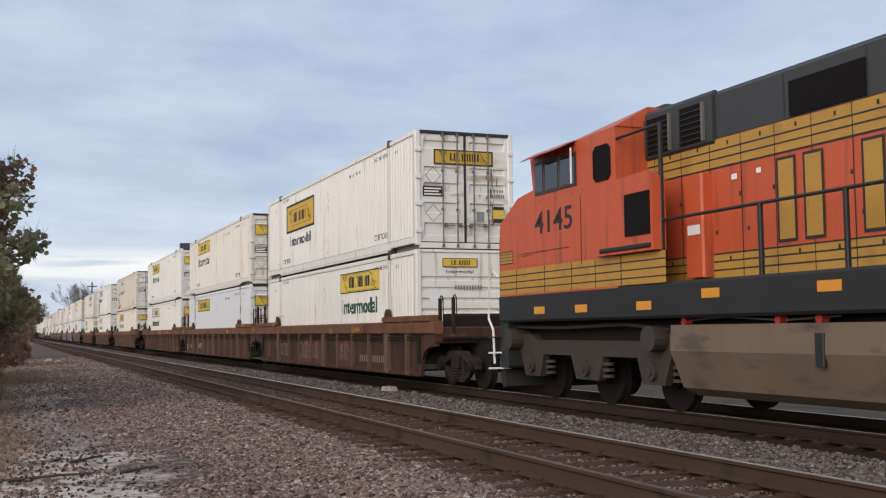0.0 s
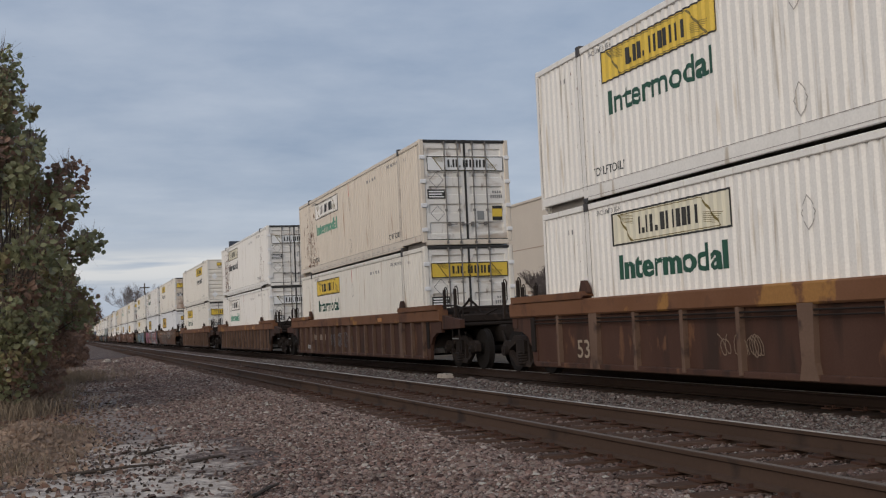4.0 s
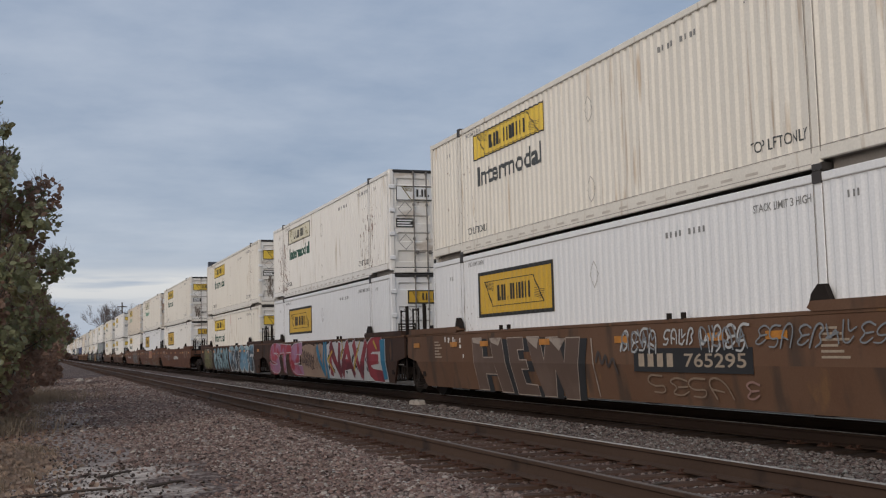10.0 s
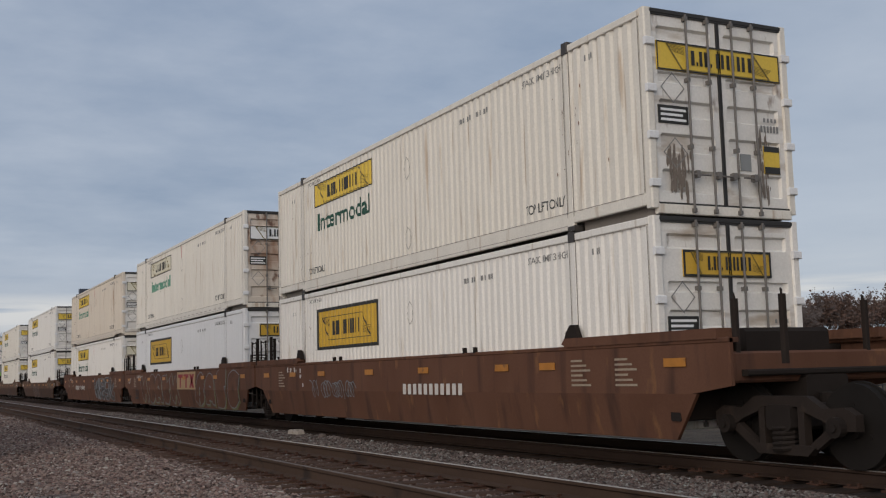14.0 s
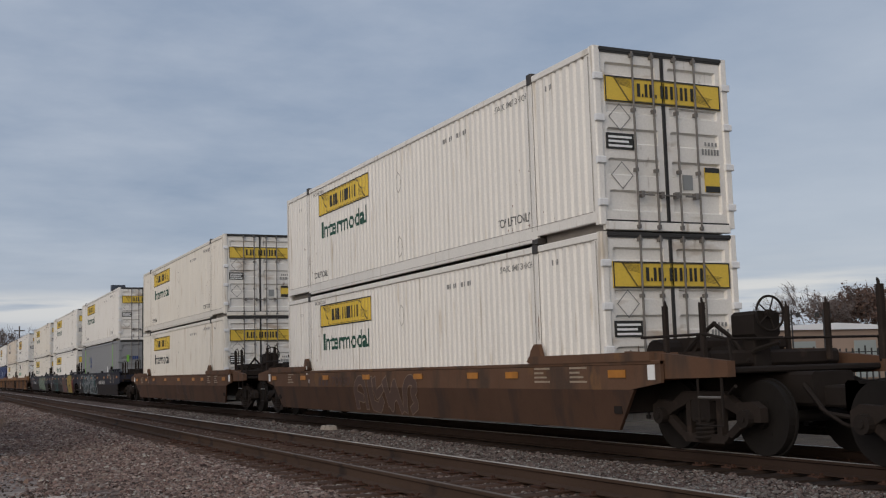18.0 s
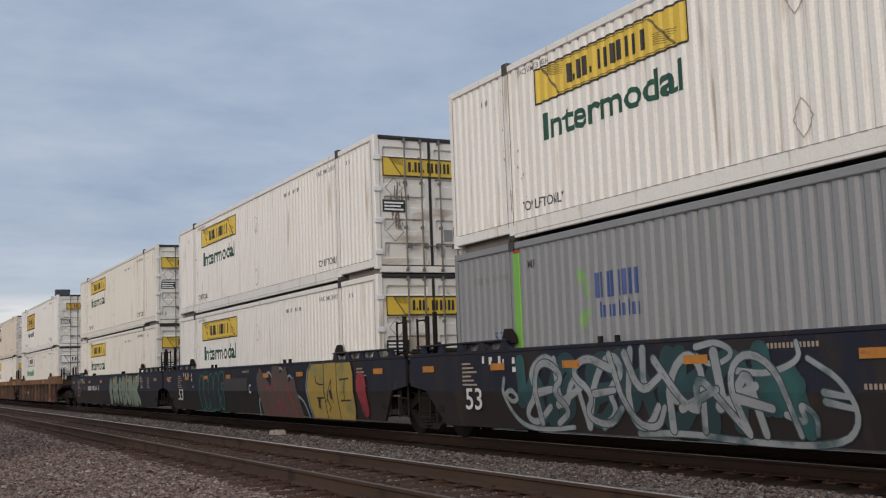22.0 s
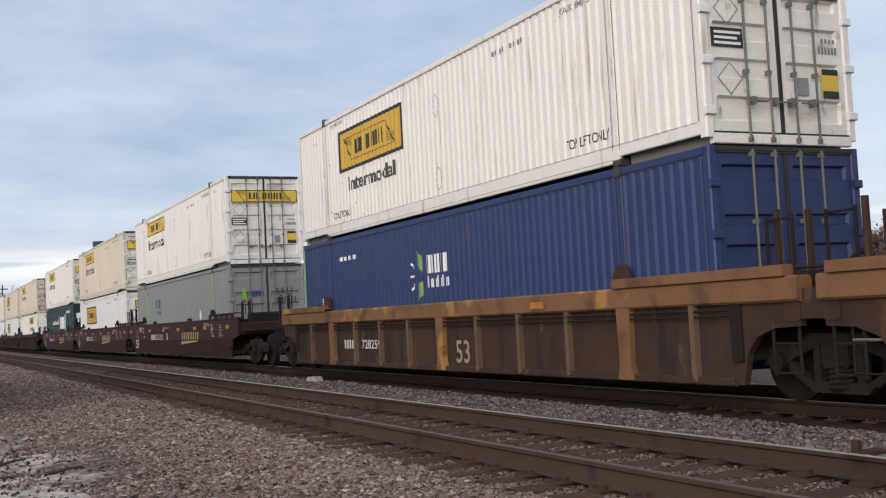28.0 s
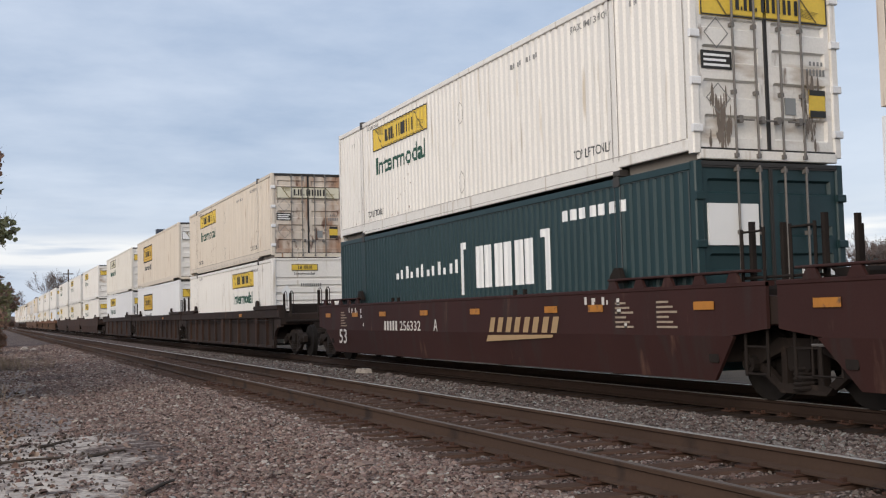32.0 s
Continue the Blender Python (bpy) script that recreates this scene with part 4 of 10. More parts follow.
    for s in (-1, 1):
        leaf = put("door_leaf", door_leaf(s), dpaint, box, d)
        for x in (0.20, 0.58) if not far else ():
            put("lock_rod", cached(("rod", s, x), lambda: rods_mesh(s * (x + 0.02))), M["steel"], leaf)
            put("door_handle", cached(("handle", s, x), lambda: handle_mesh(s * (x + 0.02), -1 if s * x > 0 else 1)), M["steel"], leaf)
        for z in (0.42, 1.08, 1.74, 2.4) if not far else ():
            put("hinge", cached(("hinge", s, z), lambda: hinge_mesh(s * 1.235, z)), M["bright"] if variant.get("art") else paint, leaf)
    for s in (-1, 1):
        put("door_seal", cached(("seal", s), lambda: seal_mesh(s)), M["gasket"], box, d)
    # paint and print on the side
    art = variant.get("art")
    if art:
        side_art(box, art, flip, variant.get("word_mat"), variant.get("word", True), smooth, press)
        sgn = -1 if flip else 1
        for v in (2.1, 0.68) if not far else ():
            if top or v > 1:
                u = sgn * 0.2
                tri = lay(("dia", u, v), lambda: flat([diamond(u, v - 0.06, 0.17, 0.24)]))
                dm = put("placard_holder", tri, paint, box)
                put("placard_edge", lay(("diae", u, v), lambda: flat([[p, q, (q[0] * 0.88 + u * 0.12, q[1] * 0.88 + (v - 0.06) * 0.12), (p[0] * 0.88 + u * 0.12, p[1] * 0.88 + (v - 0.06) * 0.12)] for p, q in zip(diamond(u, v - 0.06, 0.17, 0.24), diamond(u, v - 0.06, 0.17, 0.24)[1:] + diamond(u, v - 0.06, 0.17, 0.24)[:1])])), M["placard_rim"], dm, Matrix.Translation((-0.004, 0, 0)))
        for u, txt, v, h, w in ((-5.75, "TOP LIFT ONLY", 0.42, 0.155, 1.2), (4.75, "TOP LIFT ONLY", 0.42, 0.155, 1.2), (4.75, "STACK LIMIT 3 HIGH", 2.53, 0.11, 1.2), (-5.75, "STACK LIMIT 3 HIGH", 2.62, 0.09, 0.9)) if not far else ():
            put("stencil_text", lay(("st", u, txt), lambda: moved(letters(txt, h, w, 0.01), u, v)), M["text_grey" if h > 0.12 else "small_print"], box)
        for u, v in ((2.55, 2.42), (-6.9, 2.38), (6.6, 2.5)) if not far else ():
            wd = 0.06 if u == 2.55 else 0.04
            n = 9 if u == 2.55 else 3
            put("number_mark", lay(("num", u), lambda: flat([rect(u + i * wd * 2.1, u + i * wd * 2.1 + wd * 0.8, v, v + 0.09) for i in range(n) if i not in (4,)])), M["small_print"], box)
    slotted = not art or variant["paint"] == "tan" or variant.get("rust", 0) > 30 or variant.get("door") == "door_rust"
    if not far and slotted:
        put("rail_slot", cached("slots", lambda: flat([rect(-5.8 + 0.58 * i, -5.52 + 0.58 * i, 0.13, 0.17) for i in range(20)])), M["slot_shade" if art else "text_grey"], box, Matrix.Translation((-CW - 0.009, 0, 0)) @ SIDE)["kind"] = "stuff"
    if not far:
        # flat dark lines paint the shadow along rails, lift posts and corner edges
        put("edge_seam", cached("seam", lambda: flat([rect(-7.9, 7.9, 0.283, 0.293), rect(-6.0, 6.0, 0.085, 0.093), rect(-7.9, 7.9, CH - 0.138, CH - 0.131)] + [rect(e * 6.09 + o - 0.008, e * 6.09 + o + 0.008, 0.22, CH - 0.15) for e in (-1, 1) for o in (-0.085, 0.085)] + [rect(e * 7.93 - 0.008, e * 7.93 + 0.008, 0.3, CH - 0.15) for e in (-1, 1)])), M["seam" if art else "text_grey"], box, Matrix.Translation((-CW - 0.010, 0, 0)) @ SIDE)["kind"] = "stuff"
    if variant.get("line"):
        put("red_line", lay("redline", lambda: flat([rect(0.16, 0.20, 2.3, 2.72)])), M["red"], box)
    # print on the doors
    dl = variant.get("door_art")
    base_y = -CL - 0.004
    if dl and not flip:
        x0, x1, v0, v1, fill, e = {"wide": (-1.10, 1.13, 2.02, 2.43, "yellow", 0.022), "small": (-0.82, 0.75, 2.06, 2.43, "gold", 0.035), "plain": (-1.10, 1.13, 2.02, 2.43, "placard", 0.022), "faded": (-1.10, 1.13, 2.02, 2.43, "pale_vinyl", 0.022)}[dl]
        pnl = put("door_sign", cached(("ds", dl), lambda: Geo().box(x0, x1, -CL + 0.008, -CL + 0.028, v0, v1).mesh("door_sign")), M[fill], box)
        at = Matrix.Translation((0, -CL + 0.004, 0)) @ END
        put("sign_border", cached(("dsb", dl), lambda: flat(frame_bars(x0, x1, v0, v1, e))), M["ink"], pnl, at)
        at = Matrix.Translation((0, -CL + 0.001, 0)) @ END
        put("sign_art", cached(("dsl", dl), lambda: flat(banner(x0 + 0.05, x1 - 0.05, v0, v1))), M["scroll"], pnl, at)
        w = x1 - x0
        put("trade_name", cached(("dsn", dl), lambda: flat(glyph_bars(x0 + 0.24 * w, x1 - 0.22 * w, v0 + 0.26 * (v1 - v0), v1 - 0.22 * (v1 - v0)))), M["ink"], pnl, Matrix.Translation((0, -CL - 0.002, 0)) @ END)
    if not flip and not far and variant.get("placards", True):
        at = Matrix.Translation((0, -CL + 0.022, 0)) @ END
        for v in (1.78, 0.86):
            put("door_placard", cached(("dp", v), lambda: flat([[p, q, (q[0] * 0.9 - 0.084, q[1] * 0.9 + v * 0.1), (p[0] * 0.9 - 0.084, p[1] * 0.9 + v * 0.1)] for p, q in zip(diamond(-0.84, v, 0.21, 0.22), diamond(-0.84, v, 0.21, 0.22)[1:] + diamond(-0.84, v, 0.21, 0.22)[:1])])), M["small_print"], box, at)
        nb = put("notice_board", cached("nb", lambda: Geo().box(-1.11, -0.60, -CL + 0.01, -CL + 0.03, 1.27, 1.52).mesh("notice_board")), M["ink"], box)
        put("notice_print", cached("nbl", lambda: flat([rect(-1.08, -0.64 - 0.06 * (i % 2), 1.30 + 0.07 * i, 1.335 + 0.07 * i) for i in range(3)])), M["placard"], nb, Matrix.Translation((0, -CL + 0.004, 0)) @ END)
        put("grey_label", cached("gl", lambda: Geo().box(0.31, 0.50, -CL + 0.012, -CL + 0.03, 0.68, 0.92).mesh("grey_label")), M["placard_grey"], box)
        yl = put("warning_label", cached("yl", lambda: Geo().box(0.75, 1.04, -CL + 0.012, -CL + 0.03, 0.66, 1.06).mesh("warning_label")), M["yellow"], box)
        put("label_print", cached("ylb", lambda: flat([rect(0.75, 1.04, 0.98, 1.06), rect(0.75, 1.04, 0.66, 0.76)])), M["ink"], yl, Matrix.Translation((0, -CL + 0.008, 0)) @ END)
        put("number_mark", cached("dnb", lambda: flat([rect(0.72 + 0.06 * i, 0.76 + 0.06 * i, 1.27, 1.37) for i in range(6)] + [rect(0.78 + 0.07 * i, 0.82 + 0.07 * i, 1.42, 1.48) for i in range(4)])), M["small_print"], box, at)
    if flip:
        ns = put("end_sign", cached("ns", lambda: Geo().box(-0.62, 0.30, -CL + 0.006, -CL + 0.03, 2.46, 2.68).mesh("end_sign")), M["yellow"], box)
        put("trade_name", cached("nsn", lambda: flat(glyph_bars(-0.42, 0.12, 2.51, 2.63) + frame_bars(-0.62, 0.30, 2.46, 2.68, 0.018))), M["ink"], ns, Matrix.Translation((0, -CL + 0.002, 0)) @ END)
        put("word", letters("Intermodal", 0.09, 0.72, 0.01), M["text_grey"], box, Matrix.Translation((-0.52, -CL + 0.022, 2.31)) @ END)
        for v in (1.75, 0.5):
            put("end_placard", cached(("ep", v), lambda: flat([diamond(-0.80, v, 0.20, 0.23)])), M["placard"], box, Matrix.Translation((0, -CL + 0.024, 0)) @ END)
        put("number_mark", cached("enb", lambda: flat([rect(-0.3 + 0.075 * i, -0.25 + 0.075 * i, 1.92, 2.02) for i in range(10)])), M["small_print"], box, Matrix.Translation((0, -CL + 0.022, 0)) @ END)
        for i, (mt, x) in enumerate((("yellow", 0.02), ("placard_grey", 0.22), ("ink", 0.42))):
            put("end_label", cached(("el", x), lambda: Geo().box(x, x + 0.13, -CL + 0.01, -CL + 0.03, 0.42, 0.58).mesh("end_label")), M[mt], box)
    # carriers with other liveries
    other = variant.get("livery")
    if other in ("grey", "blue"):
        wv = {"grey": (-4.5, 1.68, "text_blue"), "blue": (-1.2, 1.60, "placard")}[other]
        u, v = wv[0], wv[1]
        ld = put("leaf_device", drape(("leafdev", other), lambda: flat([[(u + 0.15, v + 0.62), (u + 0.42, v + 0.50), (u + 0.46, v + 0.12), (u + 0.22, v + 0.34)], [(u + 0.22, v - 0.04), (u + 0.46, v + 0.02), (u + 0.40, v - 0.28), (u + 0.15, v - 0.36)]])), M["lime_chalky"], box)
        if other == "blue":
            put("ray_device", drape(("raydev", other), lambda: flat([[(u - 0.12, v + 0.36), (u + 0.06, v + 0.26), (u + 0.07, v + 0.30), (u - 0.1, v + 0.40)], rect(u - 0.16, u + 0.06, v + 0.10, v + 0.135), [(u - 0.12, v - 0.14), (u + 0.04, v - 0.02), (u + 0.06, v - 0.06), (u - 0.1, v - 0.18)]])), M["placard"], ld)
        cm = M["placard"] if other == "blue" else M["logo_blue"]
        polys = []
        for i in range(4):
            a = u + 0.62 + 0.26 * i
            polys += [rect(a, a + 0.07, v + 0.14, v + 0.50), rect(a + 0.11, a + 0.18, v + 0.14, v + 0.50)]
        put("trade_name", drape(("cofc", other), lambda: flat(polys)), cm, box)
        put("trade_name", drape(("logi", other), lambda: flat([rect(u + 0.68 + 0.11 * i, u + 0.74 + 0.11 * i, v - 0.14, v + 0.03 + (0.05 if i in (0, 4, 6) else 0)) for i in range(9)])), cm, box)
        put("stencil_text", drape(("53", other), lambda: moved(letters("53'", 0.17, 0.28, 0.01), -6.75, 1.30)), cm, box)
        w0 = -7.4 if other == "grey" else -5.5
        put("stencil_mark", drape(("wh", other), lambda: flat([rect(w0 + 0.12 * i, w0 + 0.07 + 0.12 * i, 2.30, 2.40) for i in range(10)])), M["small_print"] if other == "grey" else cm, box)
        if other == "grey":
            for y0, y1 in ((5.89, 6.08), (-6.02, -5.86)):
                put("post_stripe", cached(("limepost", y0), lambda: Geo().slab(-CW - 0.016, -CW + 0.05, y0, y1, 0.2, CH - 0.20, 0.01).mesh("post_stripe")), M["lime"], box, label="lime green stripe beside the lift post")
            put("stripe_cap", cached("limecap", lambda: Geo().slab(-CW - 0.018, -CW + 0.05, 5.91, 6.06, CH - 0.20, CH - 0.155, 0.01).mesh("stripe_cap")), M["red"], box)
            put("stencil_text", drape("gwtp", lambda: moved(letters("MP", 0.13, 0.2, 0.01), -5.65, 2.42)), M["text_grey"], box)
            put("placard", drape("gdia", lambda: flat([diamond(4.0, 1.35, 0.16, 0.24)])), M["placard"], box)
            at = Matrix.Translation((0, -CL - 0.002, 0)) @ END
            put("trade_name", cached("gdoor", lambda: flat([rect(-0.62 + 0.1 * i, -0.55 + 0.1 * i, 1.85, 2.03) for i in range(4)])), M["logo_blue"], box, at)
            put("number_mark", cached("gdoorn", lambda: flat([rect(0.30 + 0.16 * i, 0.36 + 0.16 * i, 1.92, 2.1) for i in range(4)] + [rect(0.30 + 0.12 * i, 0.36 + 0.12 * i, 1.62, 1.8) for i in range(6)])), M["text_grey"], box, at)
            put("leaf_device", cached("gdoorl", lambda: flat([rect(-0.86, -0.72, 1.72, 2.10)])), M["lime"], box, at)
        else:
            put("post_stripe", cached("greenend", lambda: Geo().slab(-CW - 0.014, -CW + 0.1, CL - 0.13, CL + 0.004, 0.1, CH - 0.05, 0.01).mesh("post_stripe")), M["pale_green"], box, label="pale green corner stripe")
    if other == "green":
        put("bracket_mark", drape("gbr", lambda: flat([rect(0.02, 0.20, 1.24, 2.30), rect(0.20, 0.34, 2.16, 2.30), rect(3.66, 3.86, 1.24, 2.30), rect(3.5, 3.66, 2.16, 2.30)])), M["placard"], box)
        polys = []
        for i in range(3):
            a = 0.8 + 0.86 * i
            polys += [rect(a, a + 0.30, 1.36, 2.18), rect(a + 0.40, a + 0.70, 1.36, 2.18)]
        put("trade_name", drape("gnm", lambda: flat(polys)), M["placard"], box)
        put("trade_name", drape("gnm2", lambda: flat([rect(-3.76 + 0.32 * i, -3.62 + 0.32 * i, 1.70, 1.84 + 0.07 * (i % 3)) for i in range(12)])), M["placard"], box)
        put("number_mark", drape("gnum", lambda: flat([rect(4.3 + 0.30 * i, 4.5 + 0.30 * i, 2.36, 2.54) for i in range(7)])), M["placard"], box)
        put("door_panel_white", cached("gwd", lambda: Geo().box(-1.1, -0.25, -CL - 0.002, -CL + 0.03, 1.72, 2.30).mesh("door_panel_white")), M["placard"], box, label="white panel on the green door")
        put("label_white", cached("gwd2", lambda: Geo().box(0.5, 0.72, -CL - 0.002, -CL + 0.03, 1.15, 1.4).box(0.86, 1.06, -CL - 0.002, -CL + 0.03, 1.15, 1.4).mesh("label_white")), M["placard"], box)
    # dents, rust and soot
    rnd = random.Random(variant.get("seed", 1))
    if variant.get("rust", 0 if far or other else 4):
        def rust():
            polys = []
            amount = variant.get("rust", 4)
            heavy = amount > 20
            # specks and short drips where the paint has broken, thickest beside the lift posts
            homes = [(rnd.choice((-6.0, -6.0, 6.0, rnd.uniform(-7.6, 7.6))), rnd.uniform(0.4, 1.9)) for _ in range(2 + amount // 8)]
            for _ in range(amount * 9):
                hu, hv = rnd.choice(homes)
                u, v = hu + rnd.gauss(0, 0.5), min(2.5, max(0.34, hv + rnd.gauss(0, 0.5)))
                if rnd.random() < 0.55:
                    u = round(u / PITCH) * PITCH + rnd.choice((-0.015, 0.10)) + rnd.gauss(0, 0.008)
                w, h = rnd.uniform(0.003, 0.011), rnd.uniform(0.012, 0.05)
                if heavy and rnd.random() < 0.35:
                    w, h = w * 1.5, h * rnd.uniform(2, 5)
                if abs(u) > 7.85:
                    continue
                k = 7
                polys.append([(u + w * math.cos(2 * math.pi * i / k) * rnd.uniform(0.4, 1.3), v + h * math.sin(2 * math.pi * i / k) * rnd.uniform(0.3, 1.2)) for i in range(k)])
            for _ in range(amount // 5 if heavy else 0):      # ragged sheets of bare rust in the grooves
                hu, hv = rnd.choice(homes)
                u, v, h = round((hu + rnd.gauss(0, 0.5)) / PITCH) * PITCH + 0.06, rnd.uniform(0.32, 1.2), rnd.uniform(0.2, 0.9)
                for q in range(5):
                    a, b = v + h * q / 5, v + h * (q + 1) / 5
                    w = rnd.uniform(0.012, 0.035)
                    polys.append([(u - w, a), (u + w * rnd.uniform(0.3, 1), a), (u + w, b), (u - w * rnd.uniform(0.3, 1), b)])
            for _ in range(amount // 3):
                e = rnd.choice((-1, -1, 1))
                u, v, h = e * 6.09 + rnd.uniform(-0.09, 0.07), rnd.uniform(0.3, 1.6), rnd.uniform(0.1, 0.5)
                w = rnd.uniform(0.008, 0.03)
                polys.append([(u, v), (u + w, v + 0.2 * h), (u + w * 0.5, v + 0.5 * h), (u + w * 0.9, v + 0.8 * h), (u, v + h), (u - w * 0.3, v + 0.6 * h), (u + w * 0.1, v + 0.3 * h)])
            return flat(polys)
        put("rust_scab", lay(("rust", variant["seed"]), rust), M["rust_patch"], box, Matrix.Translation((-0.012, 0, 0)), label="brown rust scabs where the paint broke")["kind"] = "stuff"
    if variant.get("soot") and not flip:
        polys = []
        for x, z0, z1, w in variant["soot"]:
            for i in range(46):
                cz = rnd.uniform(z0, z1); cx = x + rnd.gauss(0, w * 0.6); r = rnd.uniform(0.06, 0.2) * w; q = rnd.uniform(3, 9)
                polys.append([(cx + r * math.cos(a) * rnd.uniform(0.6, 1.2), cz + q * r * math.sin(a)) for a in (2 * math.pi * i2 / 7 for i2 in range(7))])
        me = bpy.data.meshes.new("soot"); v, f = [], []
        for q, p in enumerate(polys):
            f.append(tuple(range(len(v), len(v) + len(p)))); v += [(a, b, 0.0001 * q) for a, b in p]
        me.from_pydata(v, [], f); me.materials.append(None)
        put("soot_stain", me, M["door_grime"], box, Matrix.Translation((0, -CL + 0.026, 0)) @ END, label="dark soot stain on the door")
    return box


M["logo_blue"] = material("blue_lettering", (0.035, 0.065, 0.20), 0.5, vary=0.3, scale=5.0)
M["pale_green"] = material("pale_green_paint", (0.16, 0.34, 0.17), 0.5, vary=0.1)

# ------------------------------------------------------------------ well cars
WHEEL_R = 0.48
SPINNING = []      # every wheelset of the train turns by one action


def wheelset_mesh():
    def build():
        g = Geo()
        for s in (-1, 1):
            g.disc((s * 0.76, 0, 0), "x", WHEEL_R, 0.12, 32)
            g.disc((s * 0.70, 0, 0), "x", WHEEL_R + 0.028, 0.03, 32)
            g.disc((s * 0.835, 0, 0), "x", 0.14, 0.10, 14)
            for k in range(3):
                a = 2 * math.pi * k / 3
                g.disc((s * 0.82, 0.24 * math.cos(a), 0.24 * math.sin(a)), "x", 0.03, 0.02, 8)
        g.tube([(-1.05, 0, 0), (1.05, 0, 0)], 0.08, 10)
        return g.mesh("wheelset")
    return cached("wheelset", build)


def truck(parent, y, pal, far=False):
    """A three-piece truck: two side frames, a bolster, springs and two wheelsets."""
    t = put("truck", cached("bolster", lambda: Geo().slab(-1.1, 1.1, -0.2, 0.2, 0.42, 0.72, 0.04).disc((0, 0, 0.78), "z", 0.3, 0.12, 20).mesh("truck")), M["underframe"], parent, Matrix.Translation((0, y, 0)))

    def frame_mesh():
        g = Geo()
        prof = [(-1.13, 0.44), (-1.13, 0.62), (-0.98, 0.70), (-0.66, 0.68), (-0.42, 0.82), (0.42, 0.82), (0.66, 0.68), (0.98, 0.70), (1.13, 0.62), (1.13, 0.44), (0.84, 0.44), (0.66, 0.54), (0.38, 0.64), (0.30, 0.70), (-0.30, 0.70), (-0.38, 0.64), (-0.66, 0.54), (-0.84, 0.44)]
        g.prism(prof, "x", -1.06, -0.94)
        g.prism([(-0.52, 0.24), (-0.40, 0.14), (0.40, 0.14), (0.52, 0.24), (0.40, 0.26), (-0.40, 0.26)], "x", -1.06, -0.94)
        for s in (-1, 1):
            g.prism([(s * 0.27, 0.25), (s * 0.37, 0.25), (s * 0.37, 0.71), (s * 0.27, 0.71)], "x", -1.055, -0.945)
            g.prism([(s * 0.40, 0.25), (s * 0.54, 0.22), (s * 0.96, 0.50), (s * 0.84, 0.56)], "x", -1.04, -0.95)
        return g.mesh("side_frame")
    fm = cached("sideframe", frame_mesh)

    def springs():
        turns = [(-1.0 + 0.13 * math.cos(0.9 * k), 0.16 * math.sin(0.9 * k), 0.18 + 0.0085 * k) for k in range(36)]
        return Geo().tube(turns, 0.028, 5).mesh("spring")
    sm = cached("springs", springs)

    def cap():
        return Geo().disc((-1.10, 0, 0), "x", 0.115, 0.10, 14).disc((-1.16, 0, 0), "x", 0.05, 0.03, 8).mesh("bearing_cap")
    cm = cached("bearing", cap)
    half = Matrix.Rotation(math.pi, 4, "Z")
    for m in (Matrix.Identity(4), half):
        put("side_frame", fm, M[pal], t, m)
        if not far:
            put("spring", sm, M["underframe"], t, m)
    for yy in (-0.89, 0.89):
        w = put("wheelset", wheelset_mesh(), M["wheel"], t)
        w.matrix_parent_inverse = Matrix.Translation((0, yy, WHEEL_R))
        SPINNING.append(w)
        for m in (Matrix.Identity(4), half) if not far else ():
            put("bearing_cap", cm, M["underframe"], t, m @ Matrix.Translation((0, yy if m == Matrix.Identity(4) else -yy, WHEEL_R)))
    return t


def ladder_mesh(tall):
    g = Geo()
    for y in (-0.21, 0.21):
        g.tube([(0, y, 0.35), (0, y, tall)], 0.022, 6)
    for z in (0.38, 0.72, 1.06, 1.40, tall - 0.04):
        if z <= tall:
            g.tube([(0, -0.21, z), (0, 0.21, z)], 0.016, 5)
    return g.mesh("ladder")


def brake_wheel_mesh():
    g = Geo()
    pts = [(0.235 * math.cos(2 * math.pi * i / 20), 0, 0.235 * math.sin(2 * math.pi * i / 20)) for i in range(21)]
    g.tube(pts, 0.018, 5)
    for k in range(5):
        a = 2 * math.pi * k / 5
        g.tube([(0, 0.02, 0), (0.225 * math.cos(a), 0, 0.225 * math.sin(a))], 0.012, 4)
    g.disc((0, 0.02, 0), "y", 0.06, 0.06, 10)
    return g.mesh("brake_wheel")


def coupler_mesh():
    g = Geo()
    g.slab(-0.16, 0.16, -0.55, 0.55, 0.60, 0.88, 0.03)
    g.slab(-0.24, 0.24, -0.62, -0.38, 0.54, 0.94, 0.04)
    g.tube([(-0.5, -0.2, 0.62), (-0.42, -0.5, 0.42), (-0.3, -0.62, 0.36)], 0.025, 6)
    return g.mesh("coupler")


